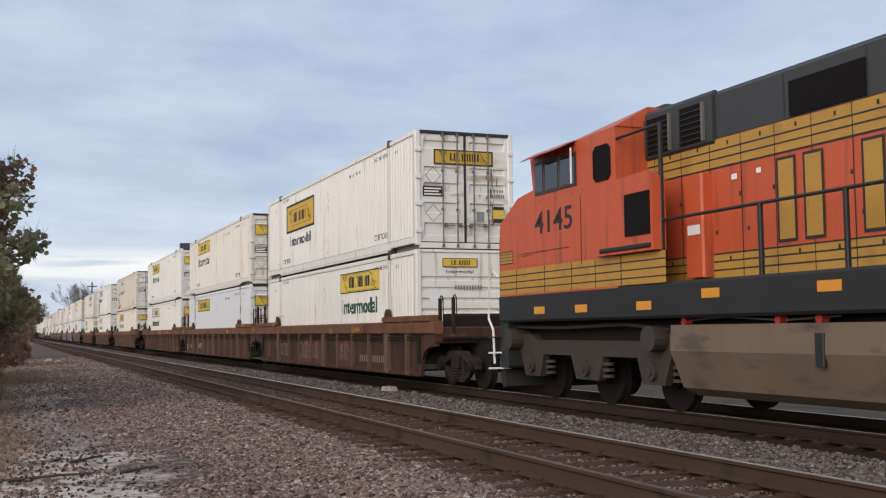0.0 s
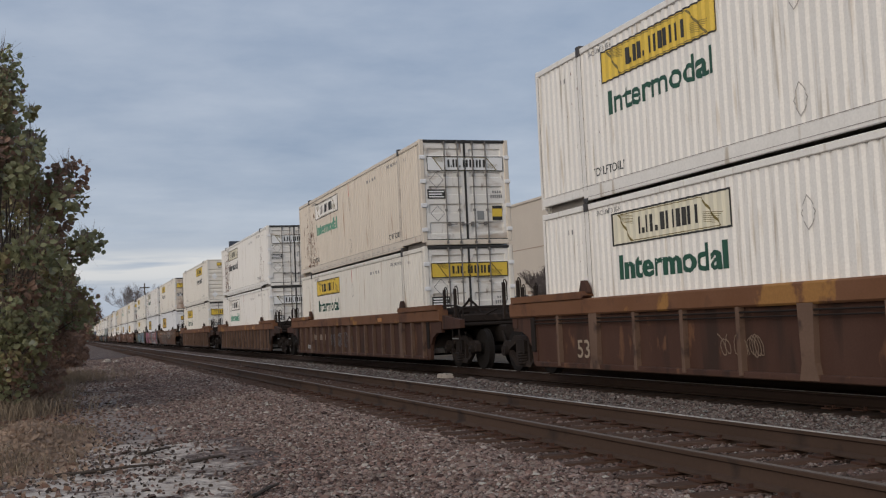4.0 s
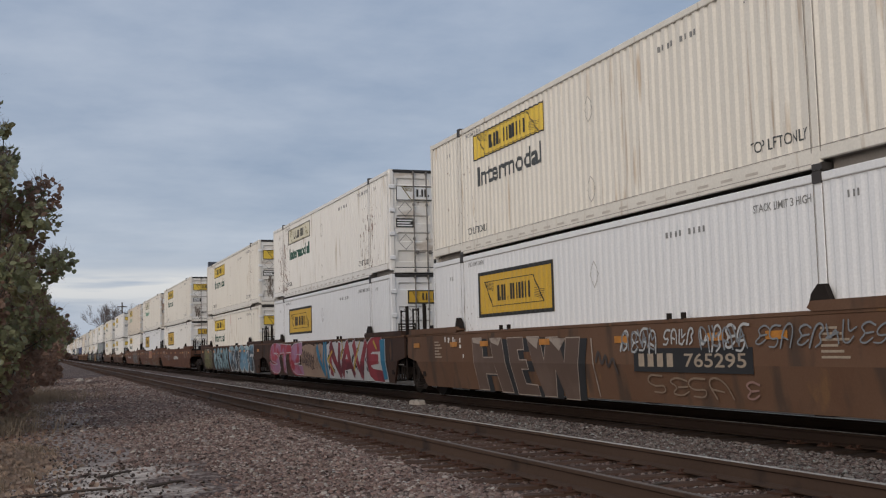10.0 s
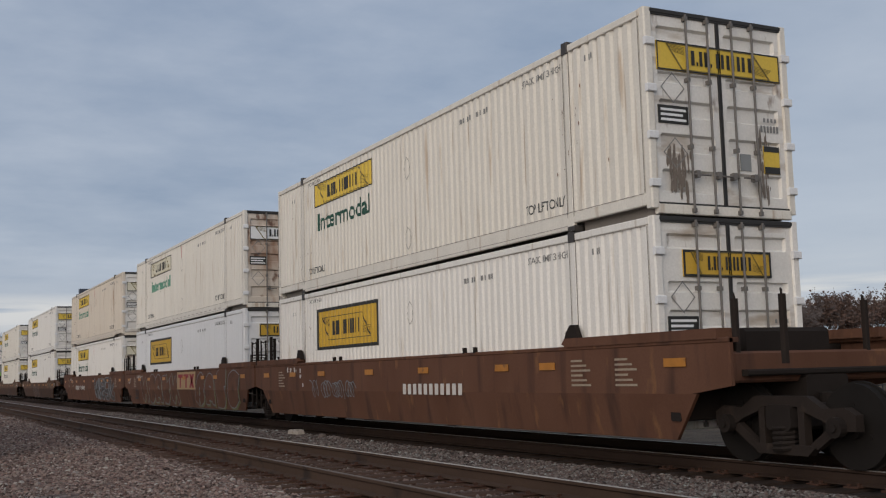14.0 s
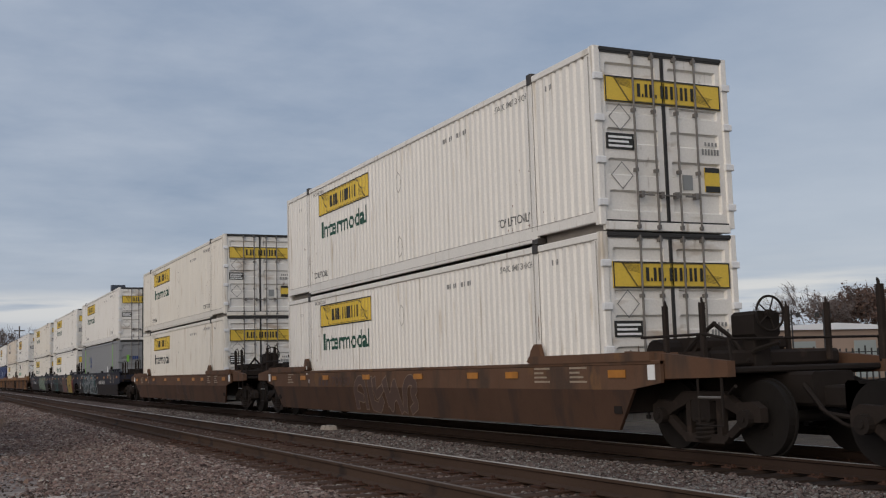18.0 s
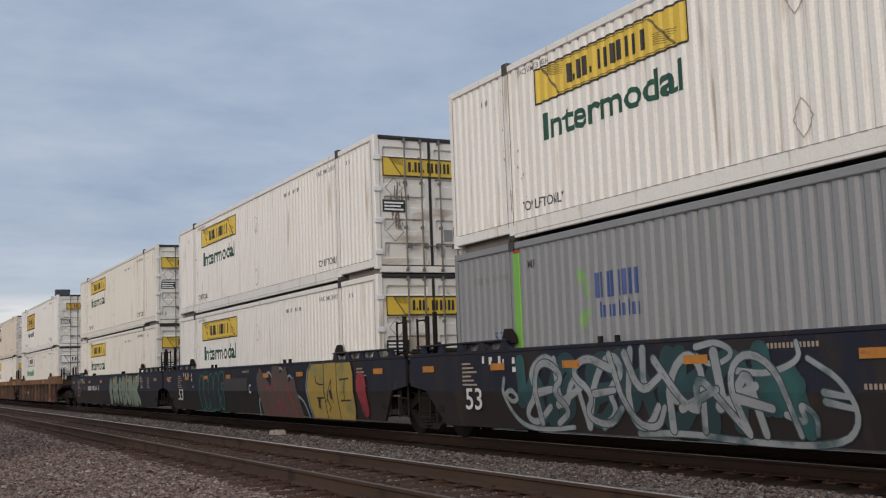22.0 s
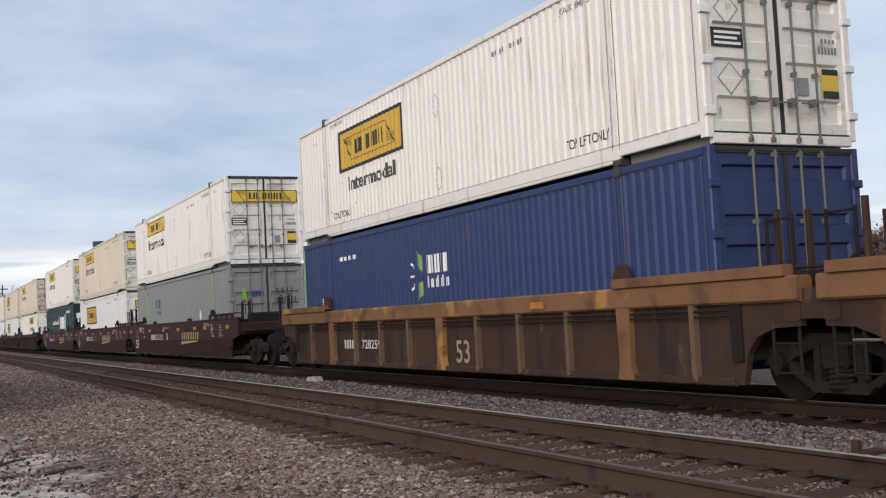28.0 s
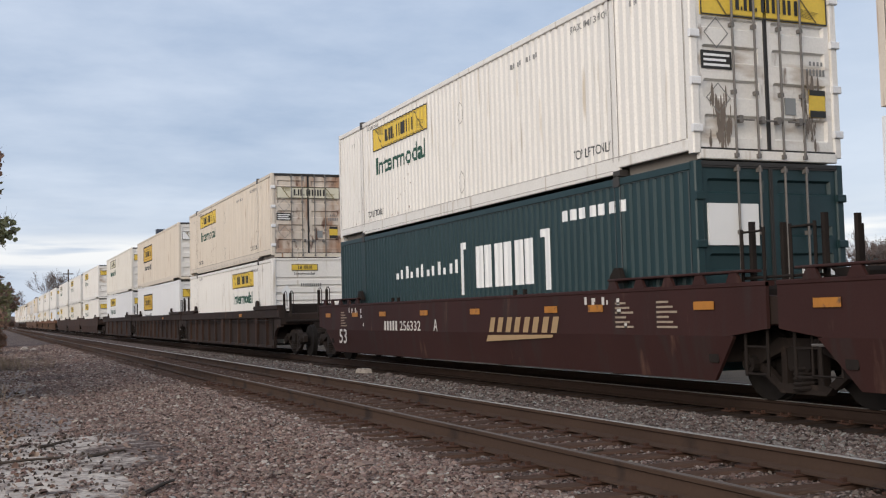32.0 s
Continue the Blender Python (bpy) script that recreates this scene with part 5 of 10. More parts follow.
def graffiti(parent, seed, u0, u1, v0, v1, fills, outline, inner, x, n=5, thin=False, backing=None, fold=0.17):
    """Spray-painted forms on a car side: fat rounded strokes with a contour and a few slits, one object a form and colour."""
    rnd = random.Random(seed)
    at = Matrix.Translation((x - 0.004, 0, 0)) @ SIDE

    def sheet(name, polys, mt, level, label=""):
        me = bpy.data.meshes.new(name)
        v, f = [], []
        for q, p in enumerate(polys):
            f.append(tuple(range(len(v), len(v) + len(p))))
            v += [(s, t, 0.0012 * level + 0.000004 * q - max(0.0, 0.85 - t) * fold) for s, t in p]
        me.from_pydata(v, [], f); me.materials.append(None)
        put(name, me, M[mt], parent, at, label)

    if backing:
        back = backing if isinstance(backing, (list, tuple)) else [backing]
        k = len(back) * 3
        for i in range(k):
            a, b = u0 + (u1 - u0) * i / k, u0 + (u1 - u0) * (i + 1) / k
            s, t = rnd.uniform(-0.2, 0.2), rnd.uniform(-0.2, 0.2)
            t = 0 if i == k - 1 else t
            sheet("graffiti_ground", [[(a, v0), (b + 0.3, v0), (b + 0.3, 0.85), (a, 0.85)], [(a, 0.85), (b + 0.3, 0.85), (b + 0.3 + t, v1 - rnd.uniform(0, 0.05)), (a + s, v1 - rnd.uniform(0, 0.05))]] if b + 0.3 < u1 + 0.4 else [rect(a, b, v0, 0.85), rect(a, b, 0.85, v1)], back[i % len(back)], 0.3 + 0.1 * i)

    def ribbon(pts, r):
        pts = [Vector((*p, 0)) for p in pts]
        left, right = [], []
        for i, p in enumerate(pts):
            d = (pts[min(i + 1, len(pts) - 1)] - pts[max(i - 1, 0)]).normalized()
            nrm = Vector((-d.y, d.x, 0))
            rr = r * (0.72 + 0.5 * abs(math.sin(0.9 * i + seed)))
            left.append(p + nrm * rr); right.append(p - nrm * rr)
        for i in range(1, len(pts)):      # no folded pieces inside sharp bends
            for side in (left, right):
                if (side[i] - side[i - 1]).dot(pts[i] - pts[i - 1]) < 1e-5:
                    side[i] = side[i - 1].copy()
        quads = []
        for i in range(len(pts) - 1):
            quad = []
            for q in (left[i], left[i + 1], right[i + 1], right[i]):
                q = (q.x, min(v1 + 0.02, max(v0 - 0.02, q.y)))
                if q not in quad:
                    quad.append(q)
            if len(quad) > 2:
                quads.append(quad)
        return quads

    w = (u1 - u0) / n
    fl = fills if isinstance(fills, (list, tuple)) else [fills]
    for i in range(n):
        c = u0 + w * (i + 0.5)
        lean = rnd.uniform(-0.12, 0.22) * w
        kind = rnd.randrange(6)
        top, bot, m = v1 - (0.05 if thin in (1, 3) else 0.16), v0 + (0.05 if thin in (1, 3) else 0.16), (v0 + v1) / 2
        a, b = c - 0.33 * w, c + 0.33 * w
        g = (top - bot) * 0.25
        strokes = {0: [[(a, bot), (a + lean, top)], [(a + lean, top), (c, m - g * 0.3), (b, bot)], [(b, bot), (b + lean, top)]],
                   1: [[(a - 0.1 * w, bot), (c + lean, top), (b + 0.15 * w, bot)], [(a, m - g), (b, m - g * 0.6)]],
                   2: [[(b, top - 0.05), (c, top), (a, m + g), (c, m), (b, m - g), (c, bot), (a - 0.1 * w, bot + 0.06)]],
                   3: [[(b + 0.1 * w, top), (a + lean, top - 0.06), (a, m), (a, bot + 0.06), (b + 0.15 * w, bot - 0.03)], [(a, m), (b - 0.08 * w, m + 0.04)]],
                   4: [[(a, top), (a + 0.06 * w, bot + 0.1), (c, bot), (b, bot + 0.12), (b + lean, top)]],
                   5: [[(a, bot), (a, top), (b, top - 0.5 * g), (b, m + 0.2 * g), (a, m), (b + 0.1 * w, bot - 0.02)]]}[kind]
        if thin in (1, 3):      # one looping scrawl
            turn = rnd.choice((2, 3, 3, 4))
            fat, ph = rnd.uniform(0.16, 0.34), rnd.uniform(0, 6.3)
            strokes = [[(a + (b - a) * k / (turn * 5) + fat * w * math.sin(ph + k * 1.2566), m + (top - bot) * 0.5 * math.cos(ph + k * 1.2566 + 0.4) * rnd.uniform(0.55, 1.0)) for k in range(turn * 5 + 1)]]
        elif kind in (1, 4):
            strokes = [[(x_, v0 + v1 - y_) for x_, y_ in st] for st in strokes]
        else:
            strokes = [[(2 * c - x_, y_) for x_, y_ in st] for st in strokes]
        r = (0.013 if thin == 1 else 0.03 if thin == 3 else (0.21 if thin == 2 else 0.075 if thin == 4 else 0.135)) * min(1.5, max(0.6, w / 0.85))
        parts = {"outline": [], "fill": [], "highlight": []}
        for st in strokes:
            smooth = []
            for _ in range(2 if thin in (1, 3) else 0):
                st = [st[0]] + [(p[0] + (q[0] - p[0]) * k, p[1] + (q[1] - p[1]) * k) for p, q in zip(st, st[1:]) for k in (0.25, 0.75)] + [st[-1]]
            shake, steps = (0.004, 2) if thin in (1, 3) else (0.003 if thin == 4 else 0.014, 6)
            for p, q in zip(st, st[1:]):
                for k in range(steps):
                    t = k / steps
                    smooth.append((p[0] + (q[0] - p[0]) * t + rnd.gauss(0, shake), p[1] + (q[1] - p[1]) * t + rnd.gauss(0, shake)))
            smooth.append(st[-1])
            if thin in (0, 2, 4) and outline:
                parts["outline"] += ribbon(smooth, r + (0.022 if thin == 2 else 0.04))
            parts["fill"] += ribbon(smooth, r)
            if thin in (0, 2) and inner:
                parts["highlight"] += ribbon([(p[0] + r * 0.45, p[1] - r * 0.3) for p in smooth[2:-3]], r * (0.08 if thin == 2 else 0.16))
        for lv, key, mt in ((3, "outline", outline), (9, "fill", fl[i * len(fl) // n]), (14, "highlight", inner)):
            if parts[key] and mt:
                sheet("graffiti_" + key, parts[key], mt, lv + 0.3 * i)


GR = {"spray_red": (0.36, 0.025, 0.03), "spray_pink": (0.46, 0.16, 0.20), "spray_teal": (0.02, 0.20, 0.18), "spray_aqua": (0.17, 0.32, 0.36), "spray_sky": (0.30, 0.42, 0.48), "spray_yellow": (0.50, 0.33, 0.045), "spray_white": (0.55, 0.56, 0.56), "spray_silver": (0.24, 0.26, 0.28), "spray_black": (0.018, 0.018, 0.02), "spray_olive": (0.12, 0.12, 0.035), "spray_sage": (0.16, 0.22, 0.17), "spray_brown": (0.10, 0.055, 0.04), "spray_blue": (0.03, 0.20, 0.34), "spray_wine": (0.13, 0.035, 0.035), "spray_tan": (0.28, 0.20, 0.14), "spray_rust": (0.20, 0.105, 0.062), "spray_umber": (0.062, 0.047, 0.042), "spray_slate": (0.05, 0.075, 0.085), "spray_rose": (0.34, 0.20, 0.17)}
M["orange_dull"] = material("dirty_orange_reflector", (0.40, 0.165, 0.025), 0.5, vary=0.45, scale=5.0, stain=(0.12, 0.06, 0.03), stain_at=0.6, stain_scale=9)
for k, c in GR.items():
    M[k] = material(k, tuple(v * 0.7 for v in c), 0.75, vary=0.3, scale=3.0, grain=0.05)

# paints that fade into one another, as a spray can leaves them
M["fade_violet"] = material("violet_pink_and_red_spray", (0.16, 0.085, 0.17), 0.7, vary=0.25, scale=1.2, hue2=(0.31, 0.15, 0.23), stain=(0.24, 0.018, 0.03), stain_at=0.45, stain_scale=1.3, soft_stain=0.12, stain2=((0.42, 0.16, 0.07), 0.58, 1.1, (1, 1, 1), 0.1))
M["fade_red"] = material("deep_red_spray", (0.17, 0.011, 0.02), 0.7, vary=0.3, scale=1.2, hue2=(0.26, 0.03, 0.04), stain=(0.085, 0.01, 0.016), stain_at=0.48, stain_scale=1.3, soft_stain=0.15)
M["fade_aqua"] = material("aqua_to_pale_blue_spray", (0.10, 0.19, 0.22), 0.7, vary=0.35, scale=1.6, hue2=(0.22, 0.32, 0.35), stain=(0.045, 0.095, 0.12), stain_at=0.50, stain_scale=1.5, soft_stain=0.12, stain2=((0.33, 0.40, 0.41), 0.61, 1.3, (1, 1, 0.5), 0.1))
M["fade_night"] = material("black_fading_to_blue_spray", (0.014, 0.016, 0.02), 0.7, vary=0.3, scale=1.2, stain=(0.10, 0.20, 0.28), stain_at=0.46, stain_scale=1.1, stain_stretch=(0.6, 0.6, 1.4), soft_stain=0.12)
M["fade_olive"] = material("olive_spray_over_brown", (0.075, 0.070, 0.028), 0.7, vary=0.35, scale=1.6, hue2=(0.15, 0.15, 0.05), stain=(0.05, 0.035, 0.025), stain_at=0.52, stain_scale=1.4, soft_stain=0.12)
M["fade_sage"] = material("pale_sage_spray", (0.125, 0.165, 0.125), 0.7, vary=0.25, scale=1.4, hue2=(0.17, 0.21, 0.155), stain=(0.085, 0.115, 0.09), stain_at=0.6, stain_scale=2.0, soft_stain=0.1)
M["fade_tan"] = material("tan_and_pink_spray_ground", (0.21, 0.135, 0.09), 0.75, vary=0.3, scale=0.8, hue2=(0.27, 0.19, 0.14), stain=(0.09, 0.055, 0.035), stain_at=0.55, stain_scale=0.9, soft_stain=0.1)
M["fade_silver"] = material("chalky_silver_spray", (0.185, 0.20, 0.21), 0.6, vary=0.35, scale=2.4, hue2=(0.26, 0.275, 0.285), stain=(0.05, 0.08, 0.085), stain_at=0.53, stain_scale=2.6, soft_stain=0.14)
M["fade_umber"] = material("thin_umber_spray", (0.082, 0.051, 0.037), 0.75, vary=0.3, scale=1.2, stain=(0.10, 0.066, 0.05), stain_at=0.52, stain_scale=1.2, soft_stain=0.15)
M["fade_bone"] = material("thin_bone_spray", (0.27, 0.225, 0.19), 0.75, vary=0.3, scale=3.0, stain=(0.10, 0.07, 0.055), stain_at=0.55, stain_scale=3.0, soft_stain=0.15)
M["fade_yellow"] = material("streaky_yellow_spray", (0.33, 0.215, 0.03), 0.7, vary=0.25, scale=2.0, hue2=(0.27, 0.20, 0.05), stain=(0.17, 0.16, 0.055), stain_at=0.54, stain_scale=3.0, stain_stretch=(0.5, 0.5, 3.0), soft_stain=0.12)
M["fade_buff"] = material("grey_paint_over_tags", (0.042, 0.036, 0.036), 0.75, vary=0.3, scale=1.5)
M["fade_teal"] = material("dark_teal_spray_ground", (0.014, 0.040, 0.046), 0.7, vary=0.4, scale=1.0, stain=(0.018, 0.075, 0.075), stain_at=0.55, stain_scale=1.0, soft_stain=0.15)
M["fade_rust"] = material("dusty_rust_spray", (0.085, 0.054, 0.044), 0.75, vary=0.3, scale=1.0, stain=(0.075, 0.054, 0.042), stain_at=0.55, stain_scale=1.2, soft_stain=0.12)

# spray-can letter forms as strokes in a unit cell; the digits are forms that are no letters
FORMS = {
    "S": [[(1, .84), (.78, 1), (.22, 1), (0, .8), (.14, .58), (.86, .44), (1, .22), (.8, 0), (.2, 0), (-.05, .14)]],
    "T": [[(-.12, 1), (1.1, .97)], [(.5, 1), (.42, -.02)]],
    "E": [[(1.05, 1), (.1, .96), (0, .5), (.1, .04), (1.08, 0)], [(0, .5), (.82, .53)]],
    "N": [[(0, 0), (.06, 1)], [(.06, 1), (.92, 0)], [(.92, 0), (1, 1)]],
    "A": [[(-.08, 0), (.5, 1)], [(.5, 1), (1.08, 0)], [(.2, .32), (.82, .32)]],
    "V": [[(-.06, 1), (.5, 0)], [(.5, 0), (1.06, 1)]],
    "H": [[(0, 0), (.05, 1)], [(.95, 0), (1, 1)], [(0, .5), (1, .53)]],
    "W": [[(-.05, 1), (.2, 0)], [(.2, 0), (.5, .8)], [(.5, .8), (.85, 0)], [(.85, 0), (1.1, 1)]],
    "B": [[(0, 0), (0, 1), (.8, .95), (.86, .64), (.1, .53), (.98, .4), (.96, .06), (0, 0)]],
    "U": [[(0, 1), (.04, .14), (.5, 0), (.96, .14), (1, 1)]],
    "K": [[(0, 0), (0, 1)], [(1, 1), (.1, .5)], [(.1, .5), (1.05, 0)]],
    "1": [[(0, 1), (.12, .1), (.6, 0), (.9, .3)], [(.35, 1), (.5, .45), (1, .7)]],
    "2": [[(.05, 0), (.2, .8), (.6, 1), (1, .72), (.6, .5), (.95, .2), (.5, 0)]],
    "3": [[(1, .95), (.3, 1), (0, .6), (.3, .35), (.9, .45), (.7, 0), (.1, .05)]],
    "4": [[(-.1, .95), (.35, .1), (.65, .85), (1.1, .0)], [(.1, .3), (.9, .55)]],
    "5": [[(.1, 0), (0, .7), (.4, 1), (.85, .75), (.9, 0)], [(.05, .42), (.6, .3)]],
    "6": [[(1.1, .8), (.6, 1), (.1, .75), (.55, .45), (.1, .12), (.6, -.02), (1.05, .25)], [(.55, .45), (1.05, .5)]],
}


def cut_level(poly, level, above):
    """The part of a convex polygon above or below a level line."""
    out = []
    for p, q in zip(poly, poly[1:] + poly[:1]):
        a, b = (p[1] >= level) == above, (q[1] >= level) == above
        if a:
            out.append(p)
        if a != b:
            t = (level - p[1]) / (q[1] - p[1])
            out.append((p[0] + (q[0] - p[0]) * t, level))
    return out if len(out) > 2 else None


def spray_piece(parent, seed, x, fold, word, box, fill, outline=None, r=0.13, edge=0.035, lean=0.12, shade=None, shine=None, ground=None, bubble=False, drop=(0.07, -0.06), strokes=None, shapes=()):
    """One sprayed piece: fat strokes with an even contour, a hard drop shade and thin gleams, each colour one part."""
    rnd = random.Random(seed)
    u0, u1, v0, v1 = box
    at = Matrix.Translation((x - 0.004, 0, 0)) @ SIDE

    def sheet(name, polys, mt, level):
        v, f = [], []
        q = 0
        for p in polys:
            p = [(s, min(v1 + 0.03, max(v0 - 0.02, t))) for s, t in p]
            for half in (cut_level(p, 0.85, True), cut_level(p, 0.85, False)):
                if half:
                    f.append(tuple(range(len(v), len(v) + len(half))))
                    v += [(s, t, 0.0005 * level + 0.000004 * q - max(0.0, 0.85 - t) * fold) for s, t in half]
                    q += 1
        me = bpy.data.meshes.new(name)
        me.from_pydata(v, [], f); me.materials.append(None)
        put(name, me, M[mt], parent, at)

    def bar(p, q, ra, rb):
        d = Vector((q[0] - p[0], q[1] - p[1])).normalized()
        n = Vector((-d.y, d.x))
        return [(p[0] + n.x * ra, p[1] + n.y * ra), (p[0] - n.x * ra, p[1] - n.y * ra), (q[0] - n.x * rb, q[1] - n.y * rb), (q[0] + n.x * rb, q[1] + n.y * rb)]

    def dot(p, rad):
        k = 10 if bubble else 8
        return [(p[0] + rad * math.cos(2 * math.pi * j / k + 0.39), p[1] + rad * math.sin(2 * math.pi * j / k + 0.39)) for j in range(k)]

    lines = []
    w = (u1 - u0) / len(word) if word else 0
    for i, ch in enumerate(word):
        a, b = u0 + w * i + r + 0.02, u0 + w * (i + 1) - r * 0.7
        lo, hi = v0 + r * 0.9 + rnd.uniform(0, 0.06), v1 - r * 0.9 - rnd.uniform(0, 0.06)
        tilt = lean * rnd.uniform(0.3, 1.3)
        for st in FORMS[ch]:
            pts = [(a + (b - a) * (s + tilt * (t - 0.5)), lo + (hi - lo) * t) for s, t in st]
            if bubble or len(pts) > 4:
                for _ in range(2 if bubble else 1):
                    pts = [pts[0]] + [(p[0] + (q[0] - p[0]) * k, p[1] + (q[1] - p[1]) * k) for p, q in zip(pts, pts[1:]) for k in (0.25, 0.75)] + [pts[-1]]
            lines.append((pts, r * rnd.uniform(0.9, 1.15)))
    for pts in strokes or ():
        if bubble and len(pts) > 2:
            for _ in range(2):
                pts = [pts[0]] + [(p[0] + (q[0] - p[0]) * k, p[1] + (q[1] - p[1]) * k) for p, q in zip(pts, pts[1:]) for k in (0.25, 0.75)] + [pts[-1]]
        lines.append((pts, r))

    def body(grow, du=0.0, dv=0.0):
        out = []
        for flatform in shapes:      # solid blocks, widened evenly for their contour
            cu, cv = sum(p[0] for p in flatform) / len(flatform), sum(p[1] for p in flatform) / len(flatform)
            out.append([(s + du + math.copysign(min(grow, abs(s - cu)), s - cu), t + dv + math.copysign(min(grow, abs(t - cv)), t - cv)) for s, t in flatform])
        for pts, rad in lines:
            n = len(pts) - 1
            for k, (p, q) in enumerate(zip(pts, pts[1:])):
                if k == 0 and not bubble:      # square ends stand a little past the stroke
                    d = Vector((p[0] - q[0], p[1] - q[1])).normalized() * (grow + rad * 0.5)
                    p = (p[0] + d.x, p[1] + d.y)
                if k == n - 1 and not bubble:
                    d = Vector((q[0] - p[0], q[1] - p[1])).normalized() * (grow + rad * 0.5)
                    q = (q[0] + d.x, q[1] + d.y)
                ra, rb = rad * (1.15 - 0.3 * k / n) + grow, rad * (1.15 - 0.3 * (k + 1) / n) + grow
                out.append([(s + du, t + dv) for s, t in bar(p, q, ra, rb)])
                if k > 0 or bubble:
                    out.append([(s + du, t + dv) for s, t in dot(p, ra)])
                if bubble and k == n - 1:
                    out.append([(s + du, t + dv) for s, t in dot(q, rb)])
        return out

    if ground:
        tone = ground if isinstance(ground, str) else ground[0]
        polys = []
        n = max(6, int((u1 - u0) / 0.35))
        for k in range(n):
            a, b = u0 + (u1 - u0) * k / n, u0 + (u1 - u0) * (k + 1) / n + 0.12
            polys.append([(a + rnd.uniform(-0.1, 0.02), v0), (b, v0), (b + rnd.uniform(-0.05, 0.1), v1 - rnd.uniform(0, 0.12)), (a, v1 - rnd.uniform(0, 0.12))])
        sheet("graffiti_ground", polys, tone, 0.5)
    if shade:
        sheet("graffiti_ground", body(edge, *drop), shade, 2.0)
    if outline:
        sheet("graffiti_outline", body(edge), outline, 4.0)
    sheet("graffiti_fill", body(0.0), fill, 6.0)
    if shine:
        polys = []
        for pts, rad in lines:
            for p, q in zip(pts, pts[1:]):
                if math.dist(p, q) > 0.12:
                    p2, q2 = (p[0] * 0.8 + q[0] * 0.2 - rad * 0.45, p[1] * 0.8 + q[1] * 0.2 + rad * 0.2), (p[0] * 0.3 + q[0] * 0.7 - rad * 0.45, p[1] * 0.3 + q[1] * 0.7 + rad * 0.2)
                    polys.append(bar(p2, q2, 0.013, 0.006))
        if polys:
            sheet("graffiti_highlight", polys, shine, 8.0)


REFLECT = [-8.6, -5.5, -4.0, -1.3, 1.7, 4.4, 6.3, 8.8]


